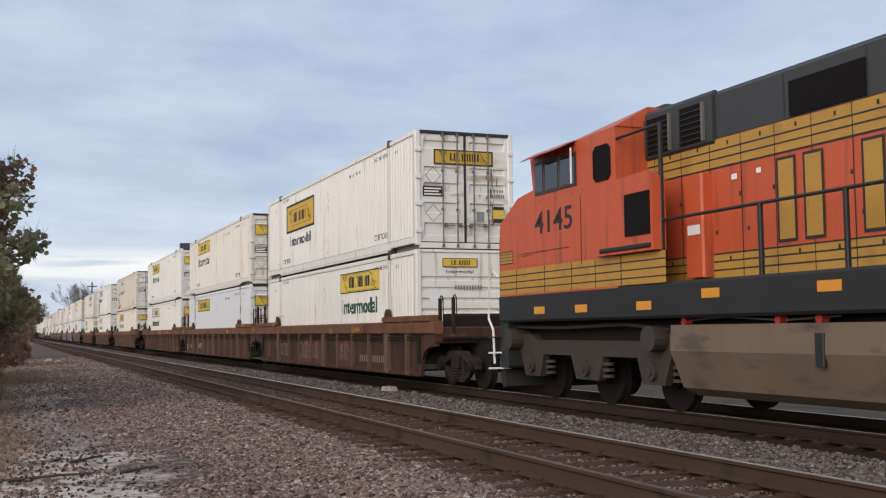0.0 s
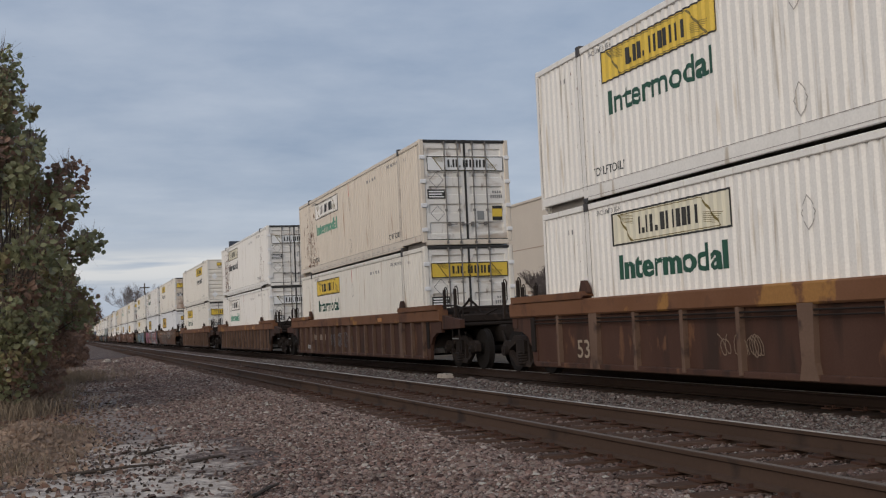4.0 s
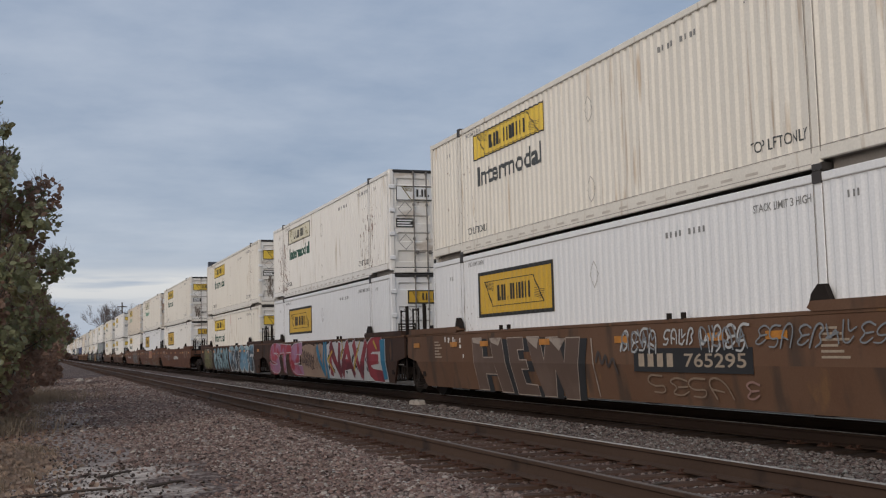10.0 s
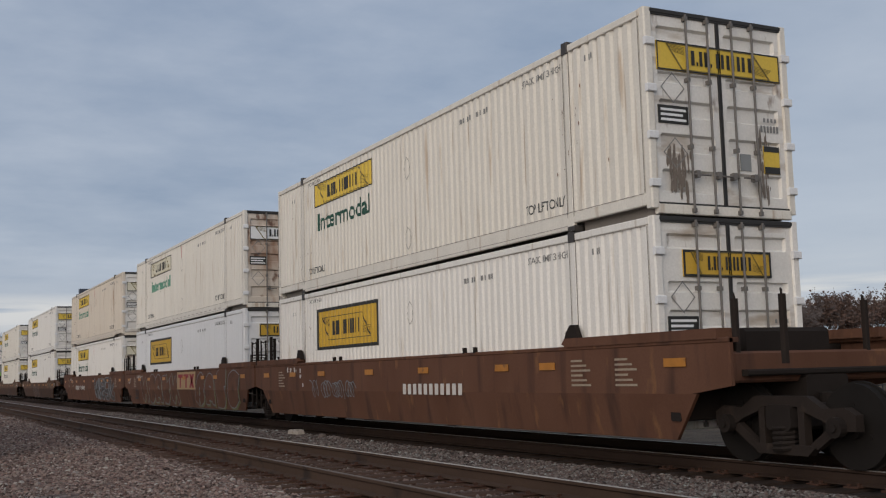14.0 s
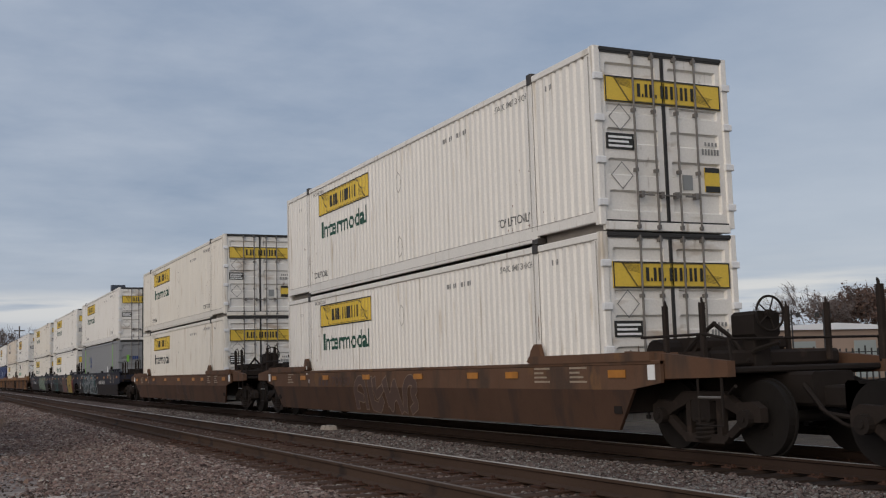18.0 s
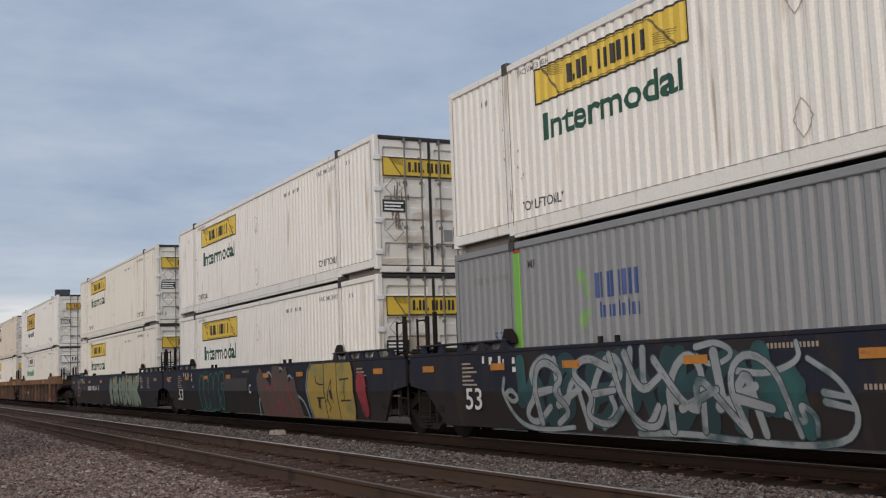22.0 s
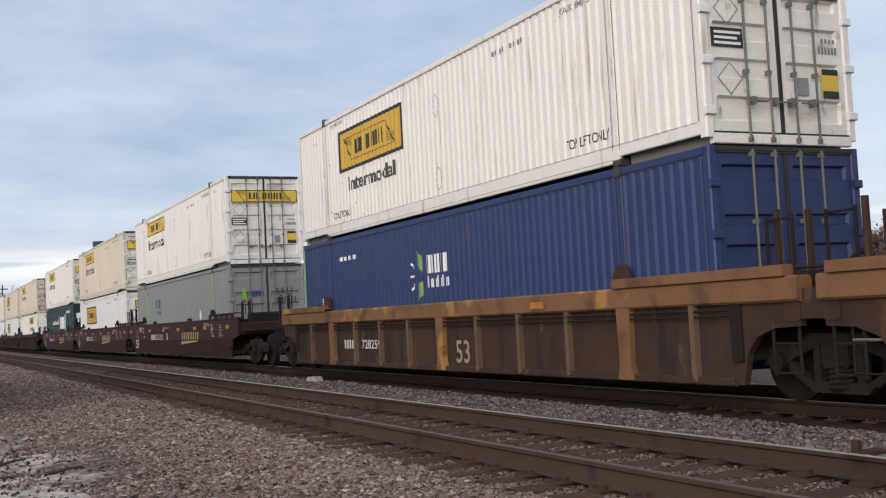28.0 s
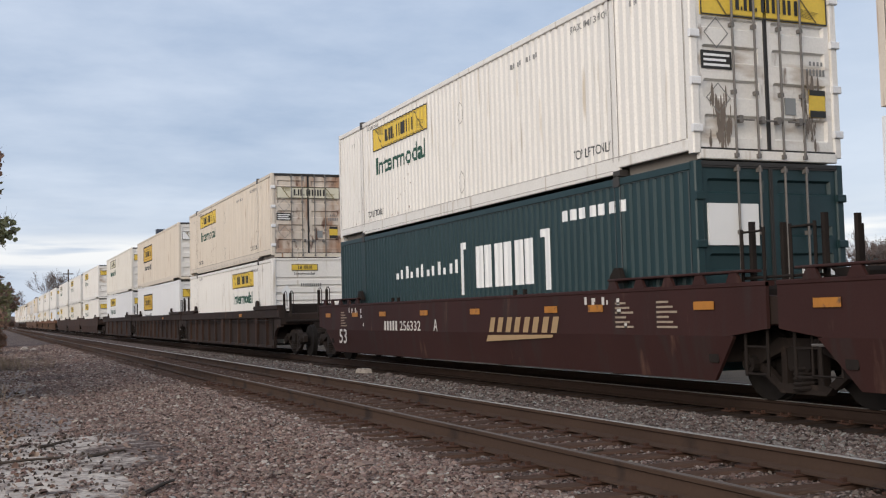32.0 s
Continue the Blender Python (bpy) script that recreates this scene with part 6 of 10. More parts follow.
def well_car(kind, pal, chord, front, rear, label, text=None, spray=(), brake=False, seed=0, far=False):
    """A single well of a double-stack car. front/rear: distance of the truck's middle from the well's middle, or 0 for none."""
    car = thing("well_car", Matrix.Identity(4), label, "railcar", "well cars of the train")
    rnd = random.Random(seed)
    half = Matrix.Rotation(math.pi, 4, "Z")
    X = -1.475
    body, ch = M[pal], M[chord]
    if kind in ("smooth", "low"):
        z1 = 1.52 if kind == "smooth" else 1.25
        zb = 0.85

        def upper():
            return Geo().prism([(-9.65, zb + 0.10), (-8.9, zb), (8.9, zb), (9.65, zb + 0.10), (9.65, z1), (-9.65, z1)], "x", X, X + 0.05).mesh("side_plate")

        def lower():
            g = Geo()
            pts = [(-8.45, 0.26), (8.45, 0.26), (9.0, zb), (-9.0, zb)]
            v = [(X + (0.10 if z < 0.5 else 0.0), y, z) for y, z in pts] + [(X + (0.15 if z < 0.5 else 0.05), y, z) for y, z in pts]
            return g.add(v, [(0, 1, 2, 3), (7, 6, 5, 4), (0, 4, 5, 1), (1, 5, 6, 2), (2, 6, 7, 3), (3, 7, 4, 0)]).mesh("lower_side_plate")
        for m in (Matrix.Identity(4), half):
            put("side_plate", cached(("up", kind), upper), body, car, m)
            put("lower_side_plate", cached(("lo", kind), lower), (M["navy_low"] if pal == "navy" else body) if kind == "smooth" else M["ochre_low"], car, m)
            put("top_lip", cached(("lip", kind), lambda: Geo().slab(X - 0.012, X + 0.14, -9.65, 9.65, z1 - 0.05, z1 + 0.012, 0.012).mesh("top_lip")), ch, car, m)
    else:
        z1 = 1.50
        step, shift, broad = (1.5, -0.22, (-4, 0, 4)) if kind == "ribbed" else (1.0, -0.15, (-6, 0, 6))
        for m in (Matrix.Identity(4), half):
            put("top_chord", cached("chord", lambda: Geo().slab(X, X + 0.24, -9.62, 9.62, 1.20, z1, 0.03).mesh("top_chord")), ch, car, m)
            put("side_web", cached("web", lambda: Geo().prism([(-8.45, 0.24), (8.45, 0.24), (8.45, 1.21), (-8.45, 1.21)], "x", X + 0.10, X + 0.14).mesh("side_web")), body, car, m)
            put("bottom_chord", cached("bchord", lambda: Geo().slab(X + 0.03, X + 0.2, -8.45, 8.45, 0.20, 0.30, 0.015).mesh("bottom_chord")), body, car, m)
            n = int(8.3 / step)
            for i in range(-n, n + 1):
                wide = i in broad
                y = i * step + (shift if m == Matrix.Identity(4) else -shift)
                rb = cached(("rib", wide), lambda: Geo().prism([(-0.16, 1.22), (0.16, 1.22), (0.13, 0.45), (0.19, 0.22), (-0.19, 0.22), (-0.13, 0.45)] if wide else [(-0.045, 1.21), (0.045, 1.21), (0.045, 0.24), (-0.045, 0.24)], "x", X + 0.01, X + 0.11).mesh("rib"))
                if (far and not (m == Matrix.Identity(4) and i % 2 == 0)) or (m != Matrix.Identity(4) and i % 5):
                    continue
                put("rib", rb, ch if wide and chord == "tan_chord" else M["rib_brown" if pal in ("brown", "red_brown", "rust_brown") else "brown"], car, m @ Matrix.Translation((0, y, 0)))
            if not far:
                for e in (Matrix.Identity(4), Matrix.Diagonal((1, -1, 1, 1))):
                    put("end_gusset", cached("gusset", lambda: Geo().prism([(-8.40, 0.22), (-8.40, 1.215), (-9.58, 1.215), (-9.58, 0.92), (-9.15, 0.90), (-8.86, 0.80), (-8.68, 0.60), (-8.58, 0.22)], "x", X + 0.07, X + 0.16).mesh("end_gusset")), body, car, m @ e)
        if kind == "ribbed" and not far:
            for z, r in ((1.13, 0.016), (1.06, 0.013)):
                put("brake_pipe", cached(("pipe", z), lambda: Geo().tube([(X + 0.03, -8.4, z), (X + 0.03, 8.4, z)], r, 6).mesh("brake_pipe")), M["underframe"], car)
    for sy in (-1, 1):
        m = Matrix.Diagonal((1, sy, 1, 1))
        ledge = cached(("ledge", kind), lambda: Geo().prism([(-9.45, z1), (-6.1, z1), (-6.0, z1 + 0.05), (-6.08, z1 + 0.13), (-9.45, z1 + 0.13)], "x", X - 0.03, X + 0.22).mesh("guide_ledge"))
        if pal in ("navy", "maroon"):
            def shelf():
                g = Geo().slab(X - 0.03, X + 0.24, -9.3, -6.05, z1 + 0.13, z1 + 0.165, 0.01)
                for q in range(5):
                    g.prism([(-9.2 + 0.72 * q, z1), (-8.9 + 0.72 * q, z1), (-8.98 + 0.72 * q, z1 + 0.13), (-9.12 + 0.72 * q, z1 + 0.13)], "x", X - 0.02, X + 0.02)
                return g.mesh("guide_ledge")
            ledge = cached("shelf", shelf)
        if kind == "smooth" and not far:
            for dy in (0.0, 0.39):
                put("lip_lug", cached("lug", lambda: Geo().slab(X - 0.02, X + 0.05, -0.03, 0.03, z1, z1 + 0.10, 0.01).mesh("lip_lug")), M["underframe"], car, Matrix.Translation((0, sy * 3.2 + dy, 0)))
        put("guide_ledge", ledge, ch if kind != "smooth" else body, car, m)
        put("guide_ledge", ledge, ch if kind != "smooth" else body, car, m @ Matrix.Diagonal((-1, 1, 1, 1)))
        guide = cached(("guide", kind), lambda: Geo().prism([(-6.35, z1 + 0.1), (-5.95, z1 + 0.1), (-6.0, z1 + 0.22), (-6.12, z1 + 0.33), (-6.24, z1 + 0.33)], "x", X + 0.05, X + 0.13).mesh("guide_horn"))
        put("guide_horn", guide, M["underframe"] if kind == "smooth" else body, car, m)
        bulk = cached(("bulk", kind), lambda: Geo().slab(X + 0.04, -X - 0.04, -8.62, -8.42, 0.5, z1 - 0.06, 0.02).mesh("bulkhead"))
        put("bulkhead", bulk, M["underframe"], car, m)
        reach = front if sy < 0 else rear
        end = 11.3 if reach == SINGLE else 9.72
        put("end_platform", cached(("deck", end), lambda: Geo().slab(-1.27, 1.27, -min(end, 10.9), -8.6, 1.06, 1.14, 0.02).mesh("end_platform")), M["underframe"], car, m)
        put("draft_sill", cached(("draft", end), lambda: Geo().slab(-0.35, 0.35, -end, -8.6, 0.62, 1.058, 0.04).mesh("draft_sill")), M["underframe"], car, m)
        put("cross_beam", cached(("xb", end), lambda: Geo().slab(-1.42, 1.42, -9.6, -9.35, 0.98, 1.36, 0.03).mesh("cross_beam")), body, car, m)
        ly = 10.55 if reach == SINGLE else 9.3
        for s in (-1,) if not far and reach != SINGLE else ():
            put("ladder", cached(("lad", reach == SINGLE), lambda: ladder_mesh(2.05 if reach == SINGLE else 2.2)), M["underframe"], car, Matrix.Translation((s * 1.36, sy * ly, 0)))
        if far:
            continue
        if kind == "low":
            put("routing_card", cached("card", lambda: Geo().box(X - 0.012, X + 0.004, -9.52, -9.36, 0.99, 1.20).mesh("routing_card")), M["placard"], car, m, "white routing card holder")
        ub, dark = M["underframe"], M["dark_brown"]
        if reach == SINGLE:
            side_beam = cached("endbeam", lambda: Geo().prism([(-8.7, 0.98), (-9.5, 1.0), (-10.95, 1.02), (-10.95, 1.22), (-9.5, 1.36), (-8.7, 1.40)], "x", -1.40, -1.28).mesh("end_side_beam"))
            for mm in (m, m @ Matrix.Diagonal((-1, 1, 1, 1))):
                put("end_side_beam", side_beam, body if kind != "smooth" else dark, car, mm)
            for yy in (9.55, 10.35):
                put("stanchion", cached("stanch", lambda: Geo().slab(-0.036, 0.036, -0.036, 0.036, 1.2, 2.0, 0.01).tube([(0, 0, 1.95), (0.02, 0.03, 2.05), (0.08, 0.1, 2.07), (0.13, 0.14, 2.0), (0.13, 0.14, 1.6)], 0.014, 5).mesh("stanchion")), M["truck_brown"], car, Matrix.Translation((-1.28, sy * yy, 0)))
                put("stanchion", CACHE["stanch"], M["truck_brown"], car, Matrix.Translation((0.9, sy * yy, 0)))
            put("hand_rail", cached("hrail", lambda: Geo().tube([(-1.30, -9.0, 1.58), (-1.30, -10.4, 1.58), (-1.28, -10.85, 1.5), (-1.28, -10.9, 1.16)], 0.022, 6).mesh("hand_rail")), ub, car, m)
            put("cross_rail", cached("xrail", lambda: Geo().tube([(-1.28, -10.88, 1.5), (1.28, -10.88, 1.5), (1.28, -10.9, 1.16)], 0.02, 6).mesh("cross_rail")), ub, car, m)
            st = cached("step", lambda: Geo().tube([(-1.37, -10.78, 1.1), (-1.37, -10.78, 0.40), (-1.37, -10.30, 0.40), (-1.37, -10.30, 1.1)], 0.022, 6).mesh("sill_step"))
            put("sill_step", st, ub, car, m)
            put("step_rung", cached("rung", lambda: Geo().tube([(-1.375, -10.77, 0.76), (-1.375, -10.31, 0.76)], 0.018, 6).mesh("step_rung")), M["steel"], car, m)
            put("deck_housing", cached("housing", lambda: Geo().slab(-1.12, 1.12, -10.3, -8.64, 1.142, 1.36, 0.04).slab(-0.8, 0.8, -9.6, -8.64, 1.36, 1.56, 0.05).mesh("deck_housing")), M["truck_brown"], car, m)
            put("valve_block", cached("valve", lambda: Geo().slab(-0.70, 0.2, -10.15, -9.75, 1.12, 1.42, 0.05).mesh("valve_block")), ub, car, m)
            put("air_tank", cached("airtank", lambda: Geo().disc((-0.55, -9.1, 1.34), "x", 0.21, 1.2, 14).mesh("air_tank")), ub, car, m)
            for q, (ya, za, yb, zb) in enumerate(((-9.3, 1.2, -9.9, 1.75), (-9.9, 1.75, -10.3, 1.2), (-10.0, 1.15, -10.7, 1.45))):
                put("rigging_rod", cached(("rig", q), lambda: Geo().tube([(-0.95 + 0.2 * q, ya, za), (-0.8 + 0.2 * q, (ya + yb) / 2, (za + zb) / 2 + 0.06), (-0.7 + 0.2 * q, yb, zb)], 0.032, 5).mesh("rigging_rod")), ub, car, m)
            put("lever_rod", cached("lever", lambda: Geo().tube([(-1.25, -10.9, 0.9), (-0.9, -10.3, 0.75), (-0.6, -9.4, 0.8)], 0.025, 5).mesh("lever_rod")), ub, car, m)
            put("air_hose", cached("hose", lambda: Geo().tube([(-0.4, -11.2, 0.9), (-0.45, -11.6, 0.55), (-0.35, -11.9, 0.5)], 0.03, 6).mesh("air_hose")), ub, car, m)
            put("coupler", cached("coup", coupler_mesh), ub, car, Matrix.Translation((0, sy * 11.35, 0)) @ (Matrix.Identity(4) if sy < 0 else half))
        else:
            for x in (-1.2, -0.7, 0.6):
                put("hand_post", cached("hpost2", lambda: Geo().slab(-0.04, 0.04, -0.03, 0.03, 1.1, 2.3, 0.01).mesh("hand_post")), body if kind != "smooth" else ub, car, Matrix.Translation((x, sy * 9.1, 0)))
            put("valve_block", cached("valve2", lambda: Geo().slab(-0.9, 0.5, -9.3, -8.75, 1.1, 1.66, 0.05).mesh("valve_block")), ub, car, m)
    for y in range(-6, 7, 4) if not far else ():
        put("floor_beam", cached("beam", lambda: Geo().slab(-1.36, 1.36, -0.15, 0.15, 0.24, 0.34, 0.02).mesh("floor_beam")), M["underframe"], car, Matrix.Translation((0, y, 0)))
    if front:
        truck(car, -front, "truck_brown", far)
    if rear:
        truck(car, rear, "truck_brown", far)
    if brake:
        sy = -1 if brake < 0 else 1
        top = 1.84 if kind != "smooth" else 2.17
        yb = 10.2 if kind != "smooth" else 9.42
        low = 0.0 if kind == "smooth" else 0.10
        hb = put("brake_stand", Geo().slab(-0.26, 0.18, -0.26, 0.2, top - 0.22 - low, top + 0.14 - low, 0.05).slab(-0.16, 0.14, -0.12, 0.12, 1.1, top - 0.2 - low, 0.02).mesh("brake_stand"), M["underframe"], car, Matrix.Translation((-0.25, sy * yb, 0)))
        put("brake_wheel", cached("bwheel", brake_wheel_mesh), M["underframe"], hb, Matrix.Translation((-0.05, sy * 0.34, top)))
        put("brake_shaft", cached(("bshaft", sy, top), lambda: Geo().tube([(-0.05, 0, top), (-0.05, sy * 0.36, top)], 0.035, 8).mesh("brake_shaft")), M["underframe"], hb)
    # markings
    zr = 1.25 if kind == "smooth" else (1.08 if kind == "low" else 1.33)
    for y in (() if far or seed == 7 else REFLECT if kind in ("smooth", "low") else REFLECT[2:3]):
        put("reflector", cached("refl", lambda: Geo().box(-0.006, 0.0, -0.22, 0.22, -0.055, 0.055).mesh("reflector")), M["orange_dull"], car, Matrix.Translation((X - 0.014, y + rnd.uniform(-0.2, 0.2), zr)))
    xs = X - 0.005 if kind in ("smooth", "low") else X + 0.094
    for body_text, u, v, h, w, mt in (text or ()):
        if body_text == "#":
            put("number_board", flat([rect(u, u + w, v, v + h)]), M[mt], car, Matrix.Translation((xs - 0.003, 0, 0)) @ SIDE, label="black painted patch behind the car number")
        elif body_text.startswith("|"):
            n = len(body_text)
            put("stencil_mark", flat([rect(u + w * i / n, u + w * (i + 0.62) / n, v, v + h) for i in range(n)]), M[mt], car, Matrix.Translation((xs - 0.004, 0, 0)) @ SIDE)
        else:
            put("stencil_text", letters(body_text, h, w, 0.01), M[mt], car, Matrix.Translation((xs - 0.004, -u, v)) @ SIDE)
    if kind in ("smooth", "low") and not far:
        for u in (-6.9, 5.3) if pal in ("navy", "maroon") else (-6.9,):
            put("stencil_mark", cached("squares", lambda: flat([rect(0, 0.07, 0.02, 0.14), rect(0.22, 0.30, 0, 0.12), rect(0.30, 0.33, 0.06, 0.12), rect(0.52, 0.60, 0.01, 0.13), rect(0.66, 0.70, 0.01, 0.08), rect(0.95, 1.03, 0, 0.10), rect(0.95, 1.06, -0.13, -0.05), rect(1.15, 1.22, -0.34, -0.26)])), M["stencil"], car, Matrix.Translation((xs - 0.002, -u, 1.29)) @ SIDE)
        for u in (-7.6, 6.2, 7.3):
            put("notice_print", cached("nlines", lambda: flat([rect(0, 0.5 - 0.1 * (i % 3), 0.07 * i, 0.07 * i + 0.03) for i in range(6)])), M["stencil_dim"], car, Matrix.Translation((xs - 0.002, -u, 0.95)) @ SIDE)
    for i, sp in enumerate(spray):
        if isinstance(sp, dict):
            spray_piece(car, seed * 17 + i, X - 0.006 - 0.0022 * i if kind in ("smooth", "low") else X + 0.09, 0.17 if kind in ("smooth", "low") else 0.0, **sp)
            continue
        u0, u1, v0, v1, fills, outline, inner, n, thin, backing = sp
        graffiti(car, seed * 17 + i, u0, u1, v0, v1, fills, outline, inner, X - 0.006 - 0.01 * i if kind in ("smooth", "low") else X + 0.09, n, thin, backing, 0.17 if kind in ("smooth", "low") else 0.0)
    return car

# ------------------------------------------------------------------ locomotive
M["loco_orange"] = material("orange_locomotive_paint", (0.50, 0.088, 0.032), 0.5, vary=0.12, scale=1.0, stain=(0.30, 0.065, 0.035), stain_at=0.56, stain_stretch=STREAK, grain=0.03)
M["loco_grey"] = material("charcoal_locomotive_paint", (0.038, 0.039, 0.040), 0.6, vary=0.2, scale=1.5, grain=0.05)
M["loco_black"] = material("black_sill_paint", (0.017, 0.017, 0.017), 0.6, vary=0.25, scale=2.0, grain=0.05)
M["loco_yellow"] = material("yellow_stripe_paint", (0.43, 0.235, 0.04), 0.55, vary=0.25, scale=2.0, stretch=(1, 1, 0.4), stain=(0.33, 0.17, 0.04), stain_at=0.58, stain_scale=2.0, stain_stretch=(1.0, 1.0, 0.25), grain=0.05)
M["tank"] = material("dusty_fuel_tank", (0.15, 0.108, 0.076), 0.8, vary=0.3, scale=1.0, stain=(0.07, 0.055, 0.045), stain_at=0.55, stain_stretch=(1, 0.5, 1.5), grain=0.1)
M["truck_grey"] = material("dusty_grey_truck_casting", (0.040, 0.031, 0.026), 0.8, vary=0.3, scale=2.0, grain=0.1)
M["mesh_dark"] = material("dark_grille", (0.010, 0.009, 0.009), 0.9, spec=0.1, vary=0.3, scale=20.0)
M["white_rail"] = material("white_painted_rail", (0.75, 0.75, 0.74), 0.5)


def glass_material(name, tint):
    m = bpy.data.materials.new(name)
    m.use_nodes = True
    b = m.node_tree.nodes["Principled BSDF"]
    b.inputs["Base Color"].default_value = (*tint, 1)
    b.inputs["Roughness"].default_value = 0.05
    b.inputs["Specular IOR Level"].default_value = 0.8
    return m


M["window"] = glass_material("dark_window_glass", (0.012, 0.013, 0.015))


def locomotive():
    """Road locomotive with its cab towards the train. Local y = 0 at the nose, the hood runs to -y."""
    loco = thing("locomotive", Matrix.Identity(4), "orange, yellow and charcoal diesel locomotive with dusty trucks", "locomotive")
    W = 1.55
    cab = put("cab", Geo().prism([(0.0, 1.45), (0.0, 2.9), (-0.05, 3.3), (-0.85, 3.72), (-1.50, 3.80), (-1.40, 4.40), (-4.40, 4.46), (-4.40, 1.45)], "x", -W, W).mesh("cab"), M["loco_orange"], loco)
    put("cab_roof", Geo().add([(-W, -1.35, 4.40), (W, -1.35, 4.40), (-W, -4.42, 4.46), (W, -4.42, 4.46), (-0.95, -1.9, 4.66), (0.95, -1.9, 4.66), (-0.95, -4.42, 4.80), (0.95, -4.42, 4.80)], [(0, 1, 5, 4), (1, 3, 7, 5), (3, 2, 6, 7), (2, 0, 4, 6), (4, 5, 7, 6), (0, 2, 3, 1)]).mesh("cab_roof"), M["loco_orange"], cab)
    put("roof_box", Geo().slab(-0.7, 0.7, -4.6, -3.3, 4.72, 4.84, 0.03).mesh("roof_box"), M["loco_grey"], cab)
    put("sun_visor", Geo().add([(-W - 0.32, -1.55, 4.28), (-W - 0.32, -3.15, 4.30), (-W, -3.15, 4.46), (-W, -1.55, 4.44)], [(0, 1, 2, 3)]).add([(-W - 0.32, -1.55, 4.265), (-W - 0.32, -3.15, 4.285), (-W, -3.15, 4.44), (-W, -1.55, 4.42)], [(3, 2, 1, 0)]).mesh("sun_visor"), M["loco_orange"], cab)
    for y0, y1, nm in ((-1.62, -1.95, "window_vent"), (-2.02, -2.52, "window_pane"), (-2.58, -3.12, "window_pane")):
        wf = put("side_window", Geo().slab(-W - 0.02, -W + 0.05, y1 - 0.02, y0 + 0.02, 3.68, 4.26, 0.012).mesh("side_window"), M["loco_grey"], cab)
        put(nm, Geo().box(-W - 0.026, -W - 0.01, y1 + 0.02, y0 - 0.02, 3.73, 4.21).mesh(nm), M["window"], wf)
    put("mirror_pane", Geo().box(-W - 0.14, -W - 0.12, -3.2, -3.17, 3.7, 4.3).mesh("mirror_pane"), M["white_rail"], cab)
    door = put("rear_window", Geo().prism([(-3.72, 3.72), (-3.80, 3.64), (-4.18, 3.64), (-4.26, 3.72), (-4.26, 4.14), (-4.18, 4.22), (-3.80, 4.22), (-3.72, 4.14)], "x", -W - 0.02, -W + 0.04).mesh("rear_window"), M["mesh_dark"], cab)
    num = put("road_number", letters("4145", 0.40, 1.42, 0.012), M["ink"], cab, Matrix.Translation((-W - 0.006, -1.55, 2.98)) @ SIDE)
    put("nose_emblem", flat([rect(0.02, 0.62, 2.52, 2.76)]), M["loco_yellow"], cab, Matrix.Translation((-W - 0.005, 0, 0)) @ SIDE)
    put("emblem_lining", flat(frame_bars(0.02, 0.62, 2.52, 2.76, 0.016) + [rect(0.02, 0.62, 2.58 + 0.06 * i, 2.592 + 0.06 * i) for i in range(3)]), M["ink"], cab, Matrix.Translation((-W - 0.008, 0, 0)) @ SIDE)
    put("panel_seam", flat([rect(0.95, 2.85, 2.66, 2.672), rect(1.0, 1.5, 2.62, 2.63), rect(3.25, 3.27, 2.35, 3.5)]), M["ink"], cab, Matrix.Translation((-W - 0.006, 0, 0)) @ SIDE)
    stripe = put("stripe_band", flat([rect(0.0, 5.75, 1.94, 2.40)]), M["loco_yellow"], loco, Matrix.Translation((-W - 0.005, 0, 0)) @ SIDE)
    put("stripe_lining", flat([rect(0, 5.75, 2.03 + 0.125 * i, 2.05 + 0.125 * i) for i in range(3)] + [rect(a, a + 0.025, 1.94, 2.40) for a in (0.75, 1.9, 2.9, 3.7, 4.5)]), M["ink"], loco, Matrix.Translation((-W - 0.008, 0, 0)) @ SIDE)
    put("cab_rivet", flat([rect(0.35 + 0.2 * i, 0.37 + 0.2 * i, z, z + 0.02) for i in range(18) for z in (2.44, 3.56)]), M["ink"], cab, Matrix.Translation((-W - 0.007, 0, 0)) @ SIDE)["kind"] = "stuff"
    sill = put("frame_sill", Geo().slab(-W - 0.01, W + 0.01, -22.0, 0.02, 1.42, 1.94, 0.04).mesh("frame_sill"), M["loco_black"], loco)
    for y, z in ((-1.7, 1.55), (-3.23, 1.55), (-5.15, 1.55), (-6.82, 1.68), (-9.12, 1.68), (-13.5, 1.68), (-17, 1.68)):
        put("reflector", Geo().box(-W - 0.02, -W - 0.008, y - 0.2, y + 0.2, z, z + 0.13).mesh("reflector"), M["orange"], sill)
    box = put("equipment_box", Geo().prism([(-3.95, 2.42), (-5.62, 2.42), (-5.62, 3.50), (-5.45, 3.60), (-3.95, 3.55)], "x", -W - 0.12, -W + 0.1).mesh("equipment_box"), M["loco_orange"], loco)
    put("intake_grille", Geo().box(-W - 0.14, -W - 0.11, -5.55, -4.86, 2.66, 3.30).mesh("intake_grille"), M["mesh_dark"], box)
    put("box_ledge", Geo().slab(-W - 0.15, -W, -5.55, -4.1, 2.46, 2.53, 0.015).mesh("box_ledge"), M["loco_black"], box)
    tall = put("side_cabinet", Geo().slab(-1.14, -0.9, -6.08, -5.64, 2.0, 3.50, 0.03).mesh("side_cabinet"), M["loco_orange"], loco)
    put("cabinet_label", Geo().box(-1.148, -1.138, -6.02, -5.72, 2.62, 2.76).mesh("cabinet_label"), M["placard"], tall)
